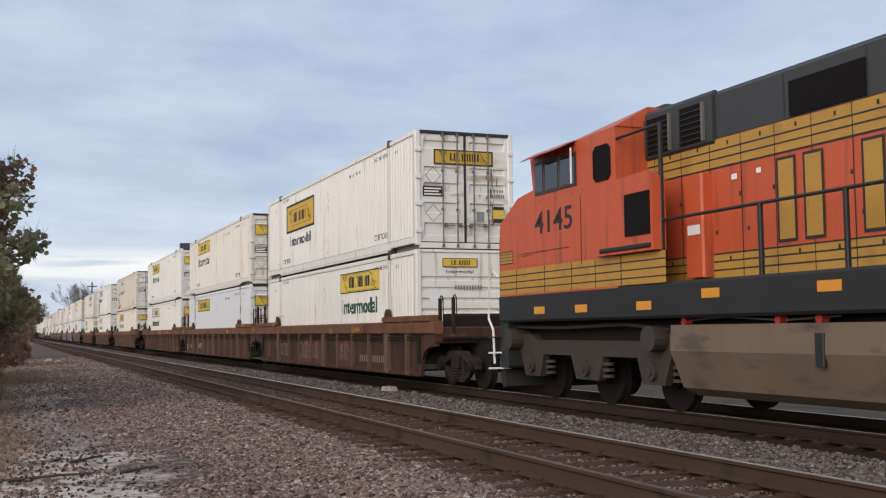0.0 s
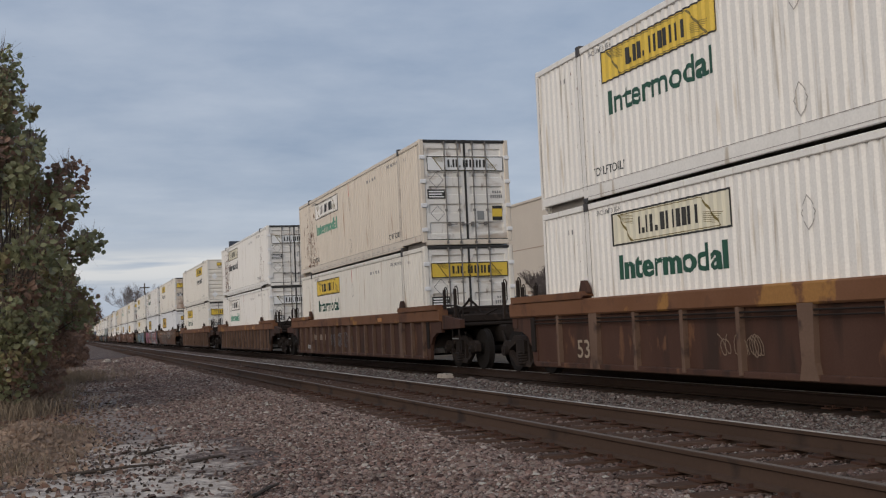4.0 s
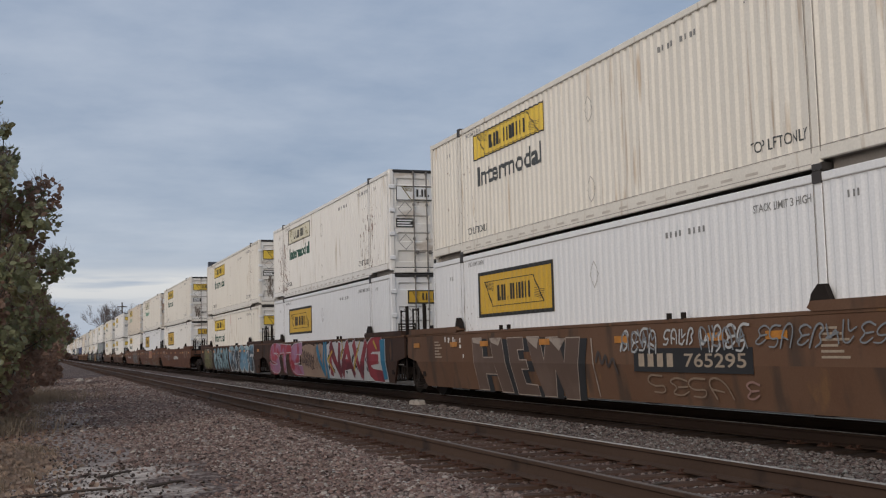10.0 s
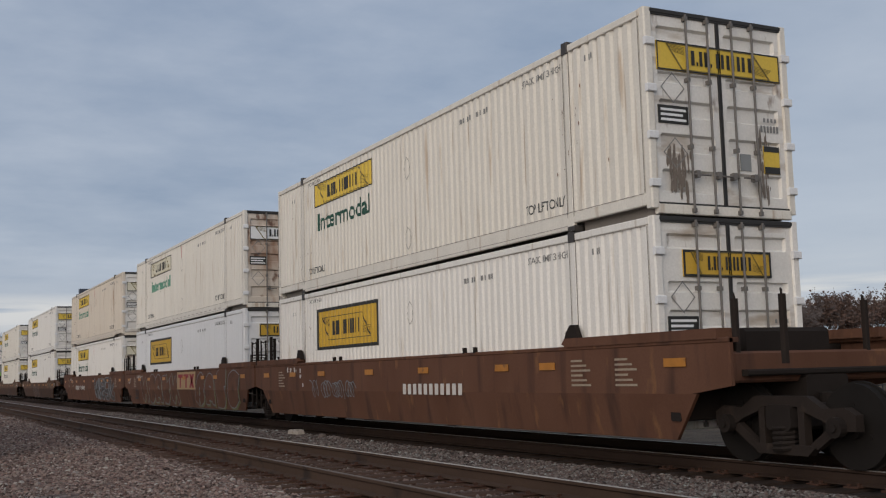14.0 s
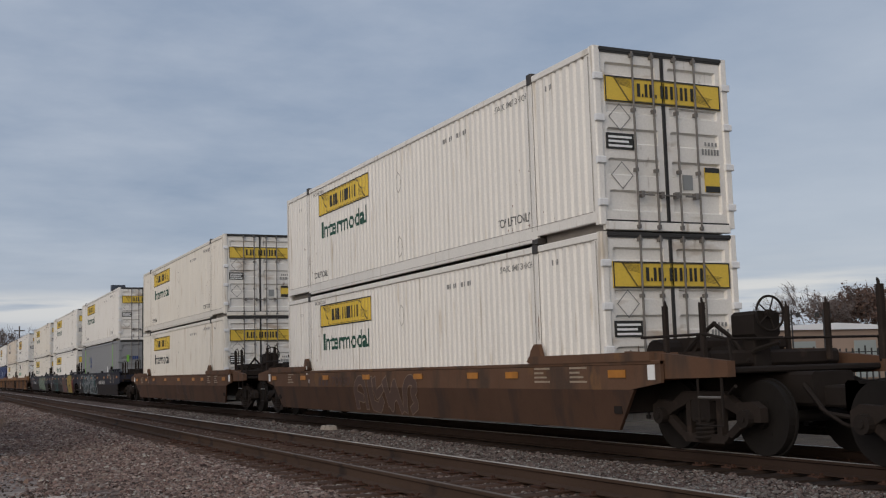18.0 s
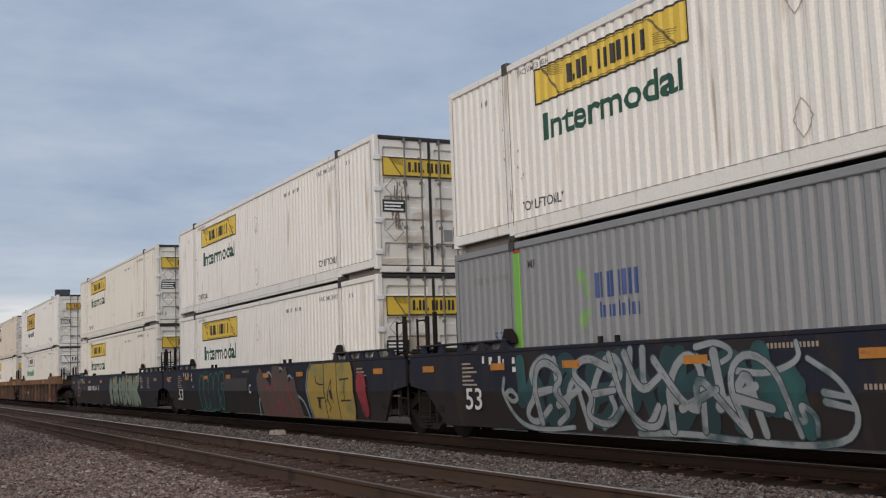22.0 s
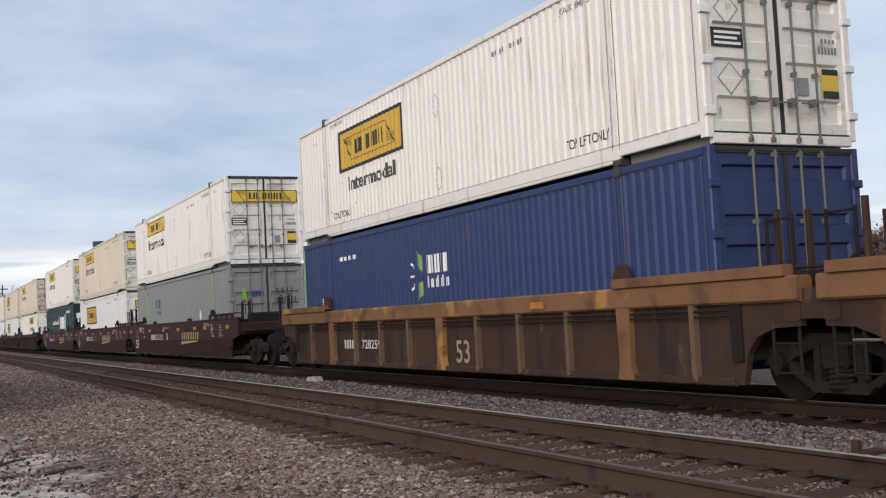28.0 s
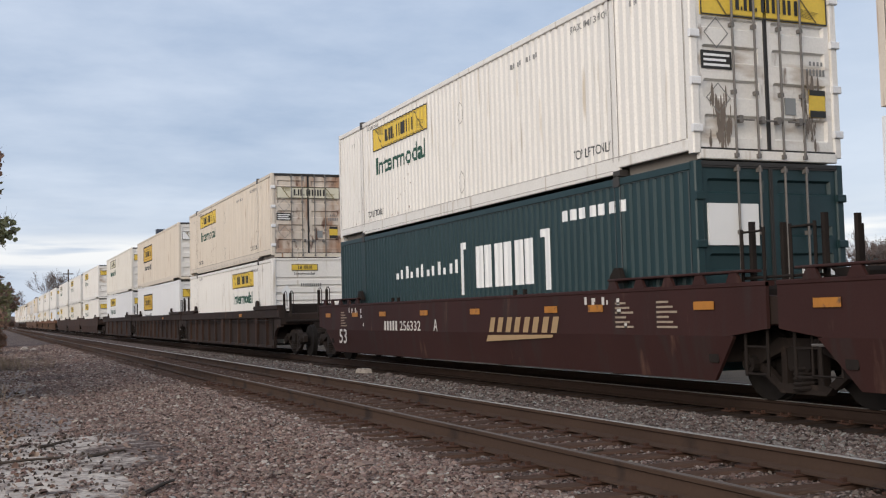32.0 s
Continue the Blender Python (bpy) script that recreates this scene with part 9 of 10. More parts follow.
def ground_height(x, y):
    """Cross-section of the line: two ballasted tracks, a shallow ditch between, trodden verge beside."""
    prof = ((-60, -0.35), (-6, -0.30), (1.2, -0.29), (2.6, -0.265), (3.3, -0.205), (3.7, -0.20), (3.98, -0.222), (6.68, -0.222), (7.0, -0.235), (7.6, -0.30), (8.3, -0.345), (8.9, -0.32), (11.9, -0.32), (12.8, -0.42), (16, -0.62), (80, -0.7))
    z = prof[-1][1]
    if x <= prof[0][0]:
        z = prof[0][1]
    else:
        for (a, za), (b, zb) in zip(prof, prof[1:]):
            if a <= x <= b:
                z = za + (zb - za) * (x - a) / (b - a)
                break
    amp = 0.03 if (x < 3.4 or 7 < x < 8.6 or x > 12) else 0.008
    return z + amp * noise.noise(Vector((x * 0.9, y * 0.35, 0))) + amp * 0.6 * noise.noise(Vector((x * 3, y * 3, 4)))


def build_ground():
    xs = sorted(set([-900, -300, -120, -60, -30, -15, -9] + [round(-6 + 0.3 * i, 2) for i in range(76)] + [20, 26, 40, 70, 140, 320, 900]))
    ys = sorted(set([-300, -80, -30, -10] + [round(0.4 * i, 2) for i in range(0, 80)] + [34, 37, 41, 46, 49, 52, 60, 70, 85, 105, 130, 170, 230, 320, 480, 800, 1500, 3000]))
    v = [(x, y, ground_height(x, y)) for y in ys for x in xs]
    n = len(xs)
    f = [(j * n + i, j * n + i + 1, (j + 1) * n + i + 1, (j + 1) * n + i) for j in range(len(ys) - 1) for i in range(n - 1)]
    me = bpy.data.meshes.new("ground")
    me.from_pydata(v, [], f)
    me.polygons.foreach_set("use_smooth", [True] * len(f))
    return tagged(put("ground", me, M["ground"]), "grey-brown gravel and pale trodden dirt beside the tracks", "ground", kind="structure")


build_ground()


def rail_mesh():
    prof = [(-0.07, -0.172), (0.07, -0.172), (0.07, -0.158), (0.012, -0.135), (0.010, -0.045), (0.034, -0.032), (0.036, -0.006), (0.028, 0.0), (-0.028, 0.0), (-0.036, -0.006), (-0.034, -0.032), (-0.010, -0.045), (-0.012, -0.135), (-0.07, -0.158)]
    g = Geo()
    ys = [-60, -20, 0, 20, 60, 150, 400, 900]
    n = len(prof)
    for yy in ys:
        g.v += [(x, yy, z) for x, z in prof]
    for k in range(len(ys) - 1):
        for i in range(n):
            j = (i + 1) % n
            g.f.append((k * n + i, k * n + j, (k + 1) * n + j, (k + 1) * n + i))
    return g.mesh("rail")


def tie_meshes():
    out = []
    rnd = random.Random(3)
    for k in range(5):
        g = Geo()
        L, w, h = 1.29 + rnd.uniform(-0.03, 0.05), 0.112, 0.16
        n = 6
        v, f = [], []
        for i in range(n + 1):
            x = -L + 2 * L * i / n
            for y, z in ((-w, -h), (w, -h), (w, -0.02), (w - 0.02, 0.0), (-w + 0.02, 0.0), (-w, -0.02)):
                v.append((x + rnd.gauss(0, 0.01), y + rnd.gauss(0, 0.007), z + rnd.gauss(0, 0.005)))
        for i in range(n):
            for j in range(6):
                q = (j + 1) % 6
                f.append((i * 6 + j, i * 6 + q, i * 6 + 6 + q, i * 6 + 6 + j))
        f += [tuple(range(5, -1, -1)), tuple(range(n * 6, n * 6 + 6))]
        out.append(g.add(v, f).mesh("tie"))
    return out


TIES = tie_meshes()
RAIL = rail_mesh()
PLATE = Geo().slab(-0.18, 0.18, -0.10, 0.10, 0.0, 0.022, 0.006).box(-0.125, -0.085, -0.075, -0.045, 0.02, 0.055).box(0.085, 0.125, 0.045, 0.075, 0.02, 0.055).box(-0.15, -0.12, 0.04, 0.07, 0.02, 0.045).mesh("tie_plate")
rnd = random.Random(11)
for cx, cz, label, nm, count in ((NEAR_X, 0.0, "empty main track with weathered timber ties", "railway_track_near", 140), (TRACK_X, RAIL_Z, "main track that carries the train", "railway_track_far", 105)):
    tr = thing(nm, Matrix.Translation((cx, 0, cz)), label, "railway track", kind="structure")
    for s in (-0.75, 0.75):
        far_line = cx > 8
        # far rails and ties take the colours darkened for the train's shade
        r = put("rail", RAIL, M["rail_shaded" if far_line else "rail_side"], tr, Matrix.Translation((s, 0, 0)))
        put("running_face", cached("runface", lambda: Geo().slab(-0.026, 0.026, -60, 900, -0.002, 0.0025, 0.001).mesh("running_face")), M["rail_top" if s > 0 or far_line else "rail_dull"], r, Matrix.Translation((-0.004, 0, 0)), label="polished running face")
    y = -8.7
    for k in range(count):
        t = put("tie", TIES[rnd.randrange(5)], M["tie_shaded" if far_line else "tie"], tr, Matrix.Translation((rnd.gauss(0, 0.03), y + rnd.gauss(0, 0.02), -0.192 + rnd.uniform(-0.006, 0.006))) @ Matrix.Rotation(rnd.gauss(0, 0.012), 4, "Z"))
        if 20 < k < (60 if not far_line else 40):
            for s in (-0.75, 0.75):
                put("tie_plate", PLATE, M["plate"], t, Matrix.Translation((s, 0, 0.0)) @ Matrix.Rotation(0.0 if s < 0 else math.pi, 4, "Z"))
        y += 0.535
    g = Geo()
    while y < 420:
        g.box(-1.3, 1.3, y - 0.11, y + 0.11, -0.34, -0.192)
        y += 0.535
    ob = put("tie_row", g.mesh("tie_row"), M["tie_shaded" if far_line else "tie"], tr)
    tagged(ob, kind="stuff")


def scatter_stones(name, count, area, size, seed, label, dens, mt="stones"):
    """Many small broken stones as one mesh, each a jittered, squashed lump that is bedded in the ground."""
    rs = np.random.RandomState(seed)
    base = np.array([(1, 0, 0), (0.31, 0.95, 0), (-0.81, 0.59, 0), (-0.81, -0.59, 0), (0.31, -0.95, 0), (0.45, 0.3, 0.75), (-0.5, 0.1, 0.8), (0.1, -0.5, 0.7)], float)
    faces = np.array([(0, 1, 5), (1, 2, 6), (1, 6, 5), (2, 3, 6), (3, 4, 7), (3, 7, 6), (4, 0, 7), (0, 5, 7), (5, 6, 7)])
    x0, x1, y0, y1 = area
    pts = np.zeros((0, 2))
    while len(pts) < count:
        n = int(count * 1.4)
        x = rs.uniform(x0, x1, n); y = y0 * (y1 / y0) ** rs.uniform(0, 1, n)
        keep = rs.uniform(0, 1, n) < np.array([dens(a, b) for a, b in zip(x, y)])
        pts = np.vstack([pts, np.stack([x[keep], y[keep]], 1)])
    pts = pts[:count]
    s = size * rs.lognormal(0, 0.27, count) * (1 + 0.02 * np.maximum(pts[:, 1] - 8, 0))
    P = base[None] * (1 + rs.uniform(-0.3, 0.3, (count, 8, 3))) * s[:, None, None]
    P = P * np.stack([rs.uniform(0.8, 1.4, count), rs.uniform(0.65, 1.1, count), rs.uniform(0.55, 1.0, count)], 1)[:, None, :]
    a, b, c = rs.uniform(-0.5, 0.5, count), rs.uniform(-0.5, 0.5, count), rs.uniform(0, 2 * math.pi, count)
    for ang, i, j in ((a, 1, 2), (b, 0, 2), (c, 0, 1)):
        ca, sa = np.cos(ang)[:, None], np.sin(ang)[:, None]
        u, v = P[:, :, i] * ca - P[:, :, j] * sa, P[:, :, i] * sa + P[:, :, j] * ca
        P[:, :, i], P[:, :, j] = u, v
    z = np.array([ground_height(x, y) for x, y in pts]) + 0.12 * s
    P += np.concatenate([pts, z[:, None]], 1)[:, None, :]
    F = (faces[None] + 8 * np.arange(count)[:, None, None]).reshape(-1, 3)
    me = bpy.data.meshes.new(name)
    me.from_pydata(P.reshape(-1, 3).tolist(), [], F.tolist())
    return tagged(put(name, me, M[mt]), label, "gravel", kind="stuff")


def verge_density(x, y):
    """Dense ballast by the track, thin on the sandy patch, thinning out under the shrubs."""
    ragged = x + 1.3 * noise.noise(Vector((x * 0.8, y * 0.5, 2)))
    if ragged > 1.45:
        return 1.0
    if y + 3 * noise.noise(Vector((x, y * 0.5, 7))) > 15.5:
        return 0.16 if y < 36 and ragged < 1.2 else max(0.0, min(1.0, 0.6 + 0.4 * ragged))
    return 0.03 if noise.noise(Vector((x * 1.7, y * 1.2, 9))) < 0.25 else 0.22


scatter_stones("ballast_shoulder", 98000, (-1.2, 4.12, 5.0, 70), 0.0202, 1, "reddish grey broken ballast on the shoulder", verge_density)
scatter_stones("ballast_between_rails", 19000, (4.0, 6.7, 5.0, 48), 0.0175, 2, "brown broken ballast between the rails", lambda x, y: 1.0 if abs((y / 0.535) % 1 - 0.74) > 0.20 else (0.45 if x < 4.25 else 0.10), "stones_brown")
scatter_stones("ballast_between_tracks", 33000, (6.62, 9.15, 6.0, 52), 0.0205, 3, "grey broken ballast between the tracks", lambda x, y: 1.0, "stones_grey")

# a painted concrete block and odd stones beside the far track
block = thing("marker_block", Matrix.Translation((8.86, 25.9, -0.30)) @ Matrix.Rotation(0.2, 4, "Z"), "pale chipped concrete block beside the rail", "block")
M["concrete"] = material("chipped_concrete", (0.40, 0.35, 0.30), 0.9, vary=0.3, scale=6.0, stain=(0.07, 0.055, 0.045), stain_at=0.54, stain_scale=9, grain=0.3)
put("block_body", Geo().prism([(-0.28, 0.0), (-0.02, 0.0), (-0.03, 0.09), (-0.10, 0.12), (-0.22, 0.10)], "x", -0.10, 0.08).prism([(0.01, 0.0), (0.27, 0.0), (0.25, 0.08), (0.16, 0.115), (0.05, 0.10)], "x", -0.09, 0.10).mesh("block_body"), M["concrete"], block)
rk = random.Random(8)


def rock(name, x, y, s, mt, label):
    b = bmesh.new()
    bmesh.ops.create_icosphere(b, subdivisions=2, radius=s)
    for p in b.verts:
        p.co *= 1 + 0.28 * noise.noise(p.co * (2.2 / s) + Vector((x, y, 0)))
        p.co.z *= 0.6
    me = bpy.data.meshes.new(name); b.to_mesh(me); b.free()
    me.materials.append(None)
    return tagged(put(name, me, mt, None, Matrix.Translation((x, y, ground_height(x, y) + 0.25 * s)) @ Matrix.Rotation(rk.uniform(0, 6), 4, "Z")), label, "rock")


for x, y, s in ((8.95, 24.3, 0.11), (9.0, 23.7, 0.08), (8.9, 23.2, 0.09), (8.4, 20.4, 0.06), (2.0, 62.0, 0.22), (2.4, 60.5, 0.16), (0.95, 22.0, 0.06), (1.15, 21.6, 0.05), (0.8, 21.4, 0.045)):
    rock("rock", x, y, s, M["concrete"] if y > 20 and x < 3 else M["stone"], "pale broken rock on the gravel" if x < 3 else "grey broken rock by the rail")
M["stick"] = material("dead_wood", (0.06, 0.045, 0.035), 0.9, vary=0.4, scale=8.0, grain=0.2)
for x, y, a, l in ((1.35, 12.2, 0.5, 0.22), (0.35, 12.0, 0.15, 0.55), (0.9, 13.4, 0.7, 0.25), (5.4, 8.9, 0.2, 0.14), (1.5, 9.4, 1.0, 0.3)):
    z = ground_height(x, y) + 0.03
    p = [(x + l * math.cos(a) * t, y + l * math.sin(a) * t, z + 0.012 * math.sin(7 * t)) for t in (-1, -0.4, 0.3, 1)]
    tagged(put("stick", Geo().tube(p, 0.022, 6, 0.012).mesh("stick"), M["stick"]), "dark dead stick lying on the gravel", "stick")
# short broken posts in the ballast between the tracks
tagged(put("stub_post", Geo().slab(-0.25, 0.3, -0.06, 0.06, 0.0, 0.05, 0.01).slab(-0.035, 0.035, -0.04, 0.04, 0.04, 0.15, 0.01).mesh("stub_post"), M["plate"], None, Matrix.Translation((7.55, 7.3, -0.30))), "short rusty iron stub in the ballast", "post")

# ------------------------------------------------------------------ verge plants
def leaf_material(name, colour, hue2, scale):
    """Leaf blade: matt colour that varies over the plant and lets some light through."""
    m = material(name, colour, 0.6, vary=0.4, scale=scale, hue2=hue2)
    n, l = m.node_tree.nodes, m.node_tree.links
    b, out = n["Principled BSDF"], n["Material Output"]
    tr, mx = n.new("ShaderNodeBsdfTranslucent"), n.new("ShaderNodeMixShader")
    src = b.inputs["Base Color"].links[0].from_socket
    l.new(src, tr.inputs[0])
    mx.inputs[0].default_value = 0.45
    l.new(b.outputs[0], mx.inputs[1]); l.new(tr.outputs[0], mx.inputs[2])
    l.new(mx.outputs[0], out.inputs[0])
    return m


M["leaf"] = leaf_material("dull_green_leaf", (0.25, 0.275, 0.155), (0.30, 0.30, 0.165), 0.9)
M["leaf_olive"] = leaf_material("yellowing_olive_leaf", (0.34, 0.30, 0.145), (0.29, 0.255, 0.135), 1.1)
M["twig_dead"] = material("dead_brown_twig", (0.23, 0.165, 0.135), 0.9, vary=0.4, scale=1.5)
M["leaf_light"] = leaf_material("pale_leaf_underside", (0.34, 0.37, 0.28), (0.36, 0.38, 0.30), 2.0)
M["leaf_brown"] = leaf_material("withered_leaf", (0.30, 0.20, 0.145), (0.27, 0.165, 0.12), 2.0)
M["leaf_tan"] = leaf_material("dry_tan_leaf", (0.44, 0.335, 0.25), (0.36, 0.255, 0.185), 3.0)
M["bark"] = material("grey_brown_bark", (0.085, 0.068, 0.055), 0.9, vary=0.35, scale=6.0, grain=0.3)
M["dry_grass"] = material("dry_grass", (0.19, 0.145, 0.10), 0.9, vary=0.4, scale=3.0)


def branches(g, rnd, p, d, length, r, depth, spread=0.6, tips=None):
    """A limb that forks into thinner limbs."""
    n = 3
    pts = [p]
    for i in range(n):
        d = (d + Vector((rnd.gauss(0, 0.12), rnd.gauss(0, 0.12), rnd.gauss(0.03, 0.08)))).normalized()
        pts.append(pts[-1] + d * (length / n))
    g.tube(pts, r, 5 if depth > 2 else (4 if depth > 1 else 3), r * 0.6)
    if tips is not None and depth <= 1:
        tips.extend(pts[1:])
    if depth == 0:
        return
    for i in range(rnd.choice((2, 3, 3))):
        s = pts[rnd.choice((-1, -1, -2))]
        nd = (d + Vector((rnd.gauss(0, spread), rnd.gauss(0, spread), rnd.gauss(0.1, spread * 0.7)))).normalized()
        branches(g, rnd, s, nd, length * rnd.uniform(0.6, 0.85), r * 0.55, depth - 1, spread, tips)


def leaves_mesh(name, spots, rnd, size):
    v, f = [], []
    for p in spots:
        s = size * rnd.uniform(0.6, 1.35)
        e = Euler((rnd.uniform(-1.3, 1.3), rnd.uniform(-1.3, 1.3), rnd.uniform(0, 6.28))).to_matrix()
        shape = [(0, -0.55, 0), (0.45, -0.2, 0.09), (0.36, 0.32, 0.07), (0, 0.6, -0.04), (-0.36, 0.32, 0.07), (-0.45, -0.2, 0.09)]
        o = len(v)
        v += [tuple(p + e @ (Vector(q) * s)) for q in shape]
        f.append((o, o + 1, o + 2, o + 3)); f.append((o, o + 3, o + 4, o + 5))
    me = bpy.data.meshes.new(name)
    me.from_pydata(v, [], f)
    me.materials.append(None)
    return me


def shrub(x, y, height, reach, seed, label, n_clump, leaf=0.1, brown=0.35, name="shrub"):
    """Stems from the ground, leaves in clumps of uneven size, dead twigs and brown leaves lower down."""
    rnd = random.Random(seed)
    z = ground_height(x, y) - 0.05
    ob = thing(name, Matrix.Translation((x, y, z)), label, "shrub", "shrubs along the verge")
    g = Geo()
    clumps = []
    for k in range(n_clump):
        h = rnd.uniform(0.03, 1.0) ** 0.9
        wide = reach * (0.62 + 0.45 * math.sin(math.pi * min(1, h * 1.05)) - 0.42 * max(0.0, h - 0.55) / 0.45)
        a, r = rnd.uniform(0, 6.28), wide * rnd.uniform(0.35, 1.0) ** 0.5
        clumps.append((Vector((r * math.cos(a), r * math.sin(a), 0.12 + height * h)), rnd.uniform(0.16, 0.46), h))
    for c, rad, h in clumps[::3]:
        foot = Vector((rnd.gauss(0, 0.25), rnd.gauss(0, 0.25), 0))
        mid = foot.lerp(c, 0.5) + Vector((rnd.gauss(0, 0.15), rnd.gauss(0, 0.15), 0.15))
        g.tube([foot, foot.lerp(mid, 0.5), mid, mid.lerp(c, 0.55), c], 0.03, 4, 0.008)
    put("stem", g.mesh("stem"), M["bark"], ob)["kind"] = "stuff"
    sets = {"leaf": [], "leaf_olive": [], "leaf_brown": [], "leaf_light": []}
    tw = Geo()
    for c, rad, h in clumps:
        u = rnd.random()
        main = "leaf_brown" if u < (brown * 1.6 if h < 0.33 else brown * 0.6) else ("leaf_olive" if u > 0.72 else "leaf")
        for i in range(int(80 * (rad / 0.3) ** 1.5)):
            d = Vector((rnd.gauss(0, 1), rnd.gauss(0, 1), rnd.gauss(0, 1))).normalized()
            p = c + d * rad * rnd.uniform(0.35, 1.0) ** 0.6
            if p.z < 0.06:
                continue
            w = rnd.random()
            sets["leaf_light" if w < 0.018 else ("leaf_brown" if w < 0.12 else main)].append(p)
        for i in range(34):
            d = Vector((rnd.gauss(0, 0.5), rnd.gauss(0, 0.5), rnd.gauss(0.7, 0.5))).normalized()
            p, q = c + d * rad * 0.2, c + d * rad * rnd.uniform(0.8, 1.75)
            if q.z > 0.05:
                m = p.lerp(q, 0.55) + Vector((rnd.gauss(0, 0.04), rnd.gauss(0, 0.04), 0.03))
                tw.add([p, p + Vector((0.009, 0.006, 0)), m, m + Vector((0.006, 0.004, 0)), q], [(0, 1, 3, 2), (2, 3, 4)])
    put("twig", tw.mesh("twig"), M["twig_dead"], ob, label="thin dead twigs")["kind"] = "stuff"
    for k, spots in sets.items():
        if spots:
            put("foliage", leaves_mesh("foliage", spots, rnd, leaf * (1.35 if k == "leaf_light" else 1)), M[k], ob, label={"leaf": "dull green leaves", "leaf_olive": "yellowish olive leaves", "leaf_brown": "withered brown leaves", "leaf_light": "pale leaf undersides"}[k])
    return ob


shrub(-1.5, 22.6, 6.8, 1.8, 21, "tall leafy shrub with dull green rounded leaves", 190, 0.108, 0.12)
shrub(-4.3, 27.5, 6.0, 1.6, 22, "tall leafy shrub mixed with bare twigs", 90, 0.08, 0.3)
shrub(-1.35, 27.8, 5.6, 1.45, 23, "shrub with browning leaves on the verge", 130, 0.075, 0.55)
shrub(-1.1, 34.0, 4.6, 1.4, 24, "reddish brown half-bare shrub", 90, 0.085, 0.75)
shrub(-0.8, 43.0, 4.2, 1.5, 25, "brown twiggy shrub on the verge", 70, 0.11, 0.8)
shrub(-0.6, 56.0, 4.4, 1.8, 26, "half-bare brown shrub on the verge", 60, 0.13, 0.7)
shrub(-0.2, 74.0, 4.6, 2.2, 27, "distant brown shrub beside the line", 60, 0.16, 0.7)
shrub(-0.3, 98.0, 5.2, 2.6, 28, "distant brown shrub beside the line", 50, 0.22, 0.7)
shrub(-4.5, 66.0, 7.5, 3.0, 29, "distant half-bare shrub beside the line", 60, 0.2, 0.6)


def grass_clump(x, y, n, spread, h, seed, label):
    rnd = random.Random(seed)
    v, f = [], []
    for i in range(n):
        px, py = x + rnd.gauss(0, spread), y + rnd.gauss(0, spread * 1.3)
        pz = ground_height(px, py)
        a, hh = rnd.uniform(0, 6.28), h * rnd.uniform(0.4, 1.1)
        lx, ly = rnd.gauss(0, 0.5) * hh, rnd.gauss(0, 0.5) * hh
        w = 0.006
        o = len(v)
        ca, sa = w * math.cos(a), w * math.sin(a)
        mx, my, mz = px + lx * 0.4, py + ly * 0.4, pz + hh * 0.7
        v += [(px - ca, py - sa, pz), (px + ca, py + sa, pz), (mx - ca * 0.7, my - sa * 0.7, mz), (mx + ca * 0.7, my + sa * 0.7, mz), (px + lx, py + ly, pz + hh * 0.9)]
        f.append((o, o + 1, o + 3, o + 2)); f.append((o + 2, o + 3, o + 4))
    me = bpy.data.meshes.new("dry_grass"); me.from_pydata(v, [], f); me.materials.append(None)
    return tagged(put("dry_grass", me, M["dry_grass"]), label, "grass", kind="stuff")


grass_clump(-0.95, 17.2, 4200, 0.45, 0.16, 31, "low clump of dry straw-coloured grass")
grass_clump(-1.9, 13.0, 3600, 0.6, 0.28, 32, "dry straw-coloured grass at the verge")
grass_clump(-1.7, 22.0, 5200, 0.7, 0.42, 33, "dry grass under the shrubs")
grass_clump(-1.6, 28.0, 5200, 0.7, 0.45, 34, "dry grass under the shrubs")
grass_clump(-0.9, 37.0, 3600, 1.1, 0.5, 35, "dry grass under the shrubs")


def litter(name, count, cx, cy, sx, sy, heap, size, seed, label, mt="leaf_brown"):
    rnd = random.Random(seed)
    spots = []
    for _ in range(count):
        p = Vector((rnd.gauss(cx, sx), rnd.gauss(cy, sy), 0))
        d = ((p.x - cx) / sx) ** 2 + ((p.y - cy) / sy) ** 2
        p.z = ground_height(p.x, p.y) + 0.012 + heap * math.exp(-0.6 * d) * rnd.random()
        spots.append(p)
    tagged(put(name, leaves_mesh(name, spots, rnd, size), M[mt]), label, "leaves", kind="stuff")


litter("leaf_litter", 1500, -0.9, 19.0, 0.7, 6.0, 0.03, 0.07, 9, "scattered fallen brown leaves")
litter("leaf_pile", 7000, -0.60, 15.6, 0.36, 1.7, 0.30, 0.055, 10, "heap of fallen tan leaves at the verge", "leaf_tan")
litter("leaf_scatter", 900, 0.3, 12.5, 0.7, 2.0, 0.0, 0.035, 12, "crumbled dark leaves on the pale dirt", "stick")

# ------------------------------------------------------------------ beyond the train
M["beige_wall"] = material("beige_panel_wall", (0.52, 0.46, 0.39), 0.8, vary=0.10, scale=0.4, grain=0.04)
M["dark_glass"] = glass_material("blue_grey_glazing", (0.05, 0.075, 0.105))
M["roof_white"] = material("white_roof_membrane", (0.72, 0.73, 0.74), 0.7, vary=0.1, scale=0.5)
M["shed_wall"] = material("tan_shed_wall", (0.30, 0.22, 0.17), 0.85, vary=0.15, scale=0.6)
M["shed_grey"] = material("grey_green_shed_wall", (0.27, 0.30, 0.29), 0.85, vary=0.12, scale=0.6)
M["fence"] = material("black_iron_fence", (0.02, 0.02, 0.02), 0.6)
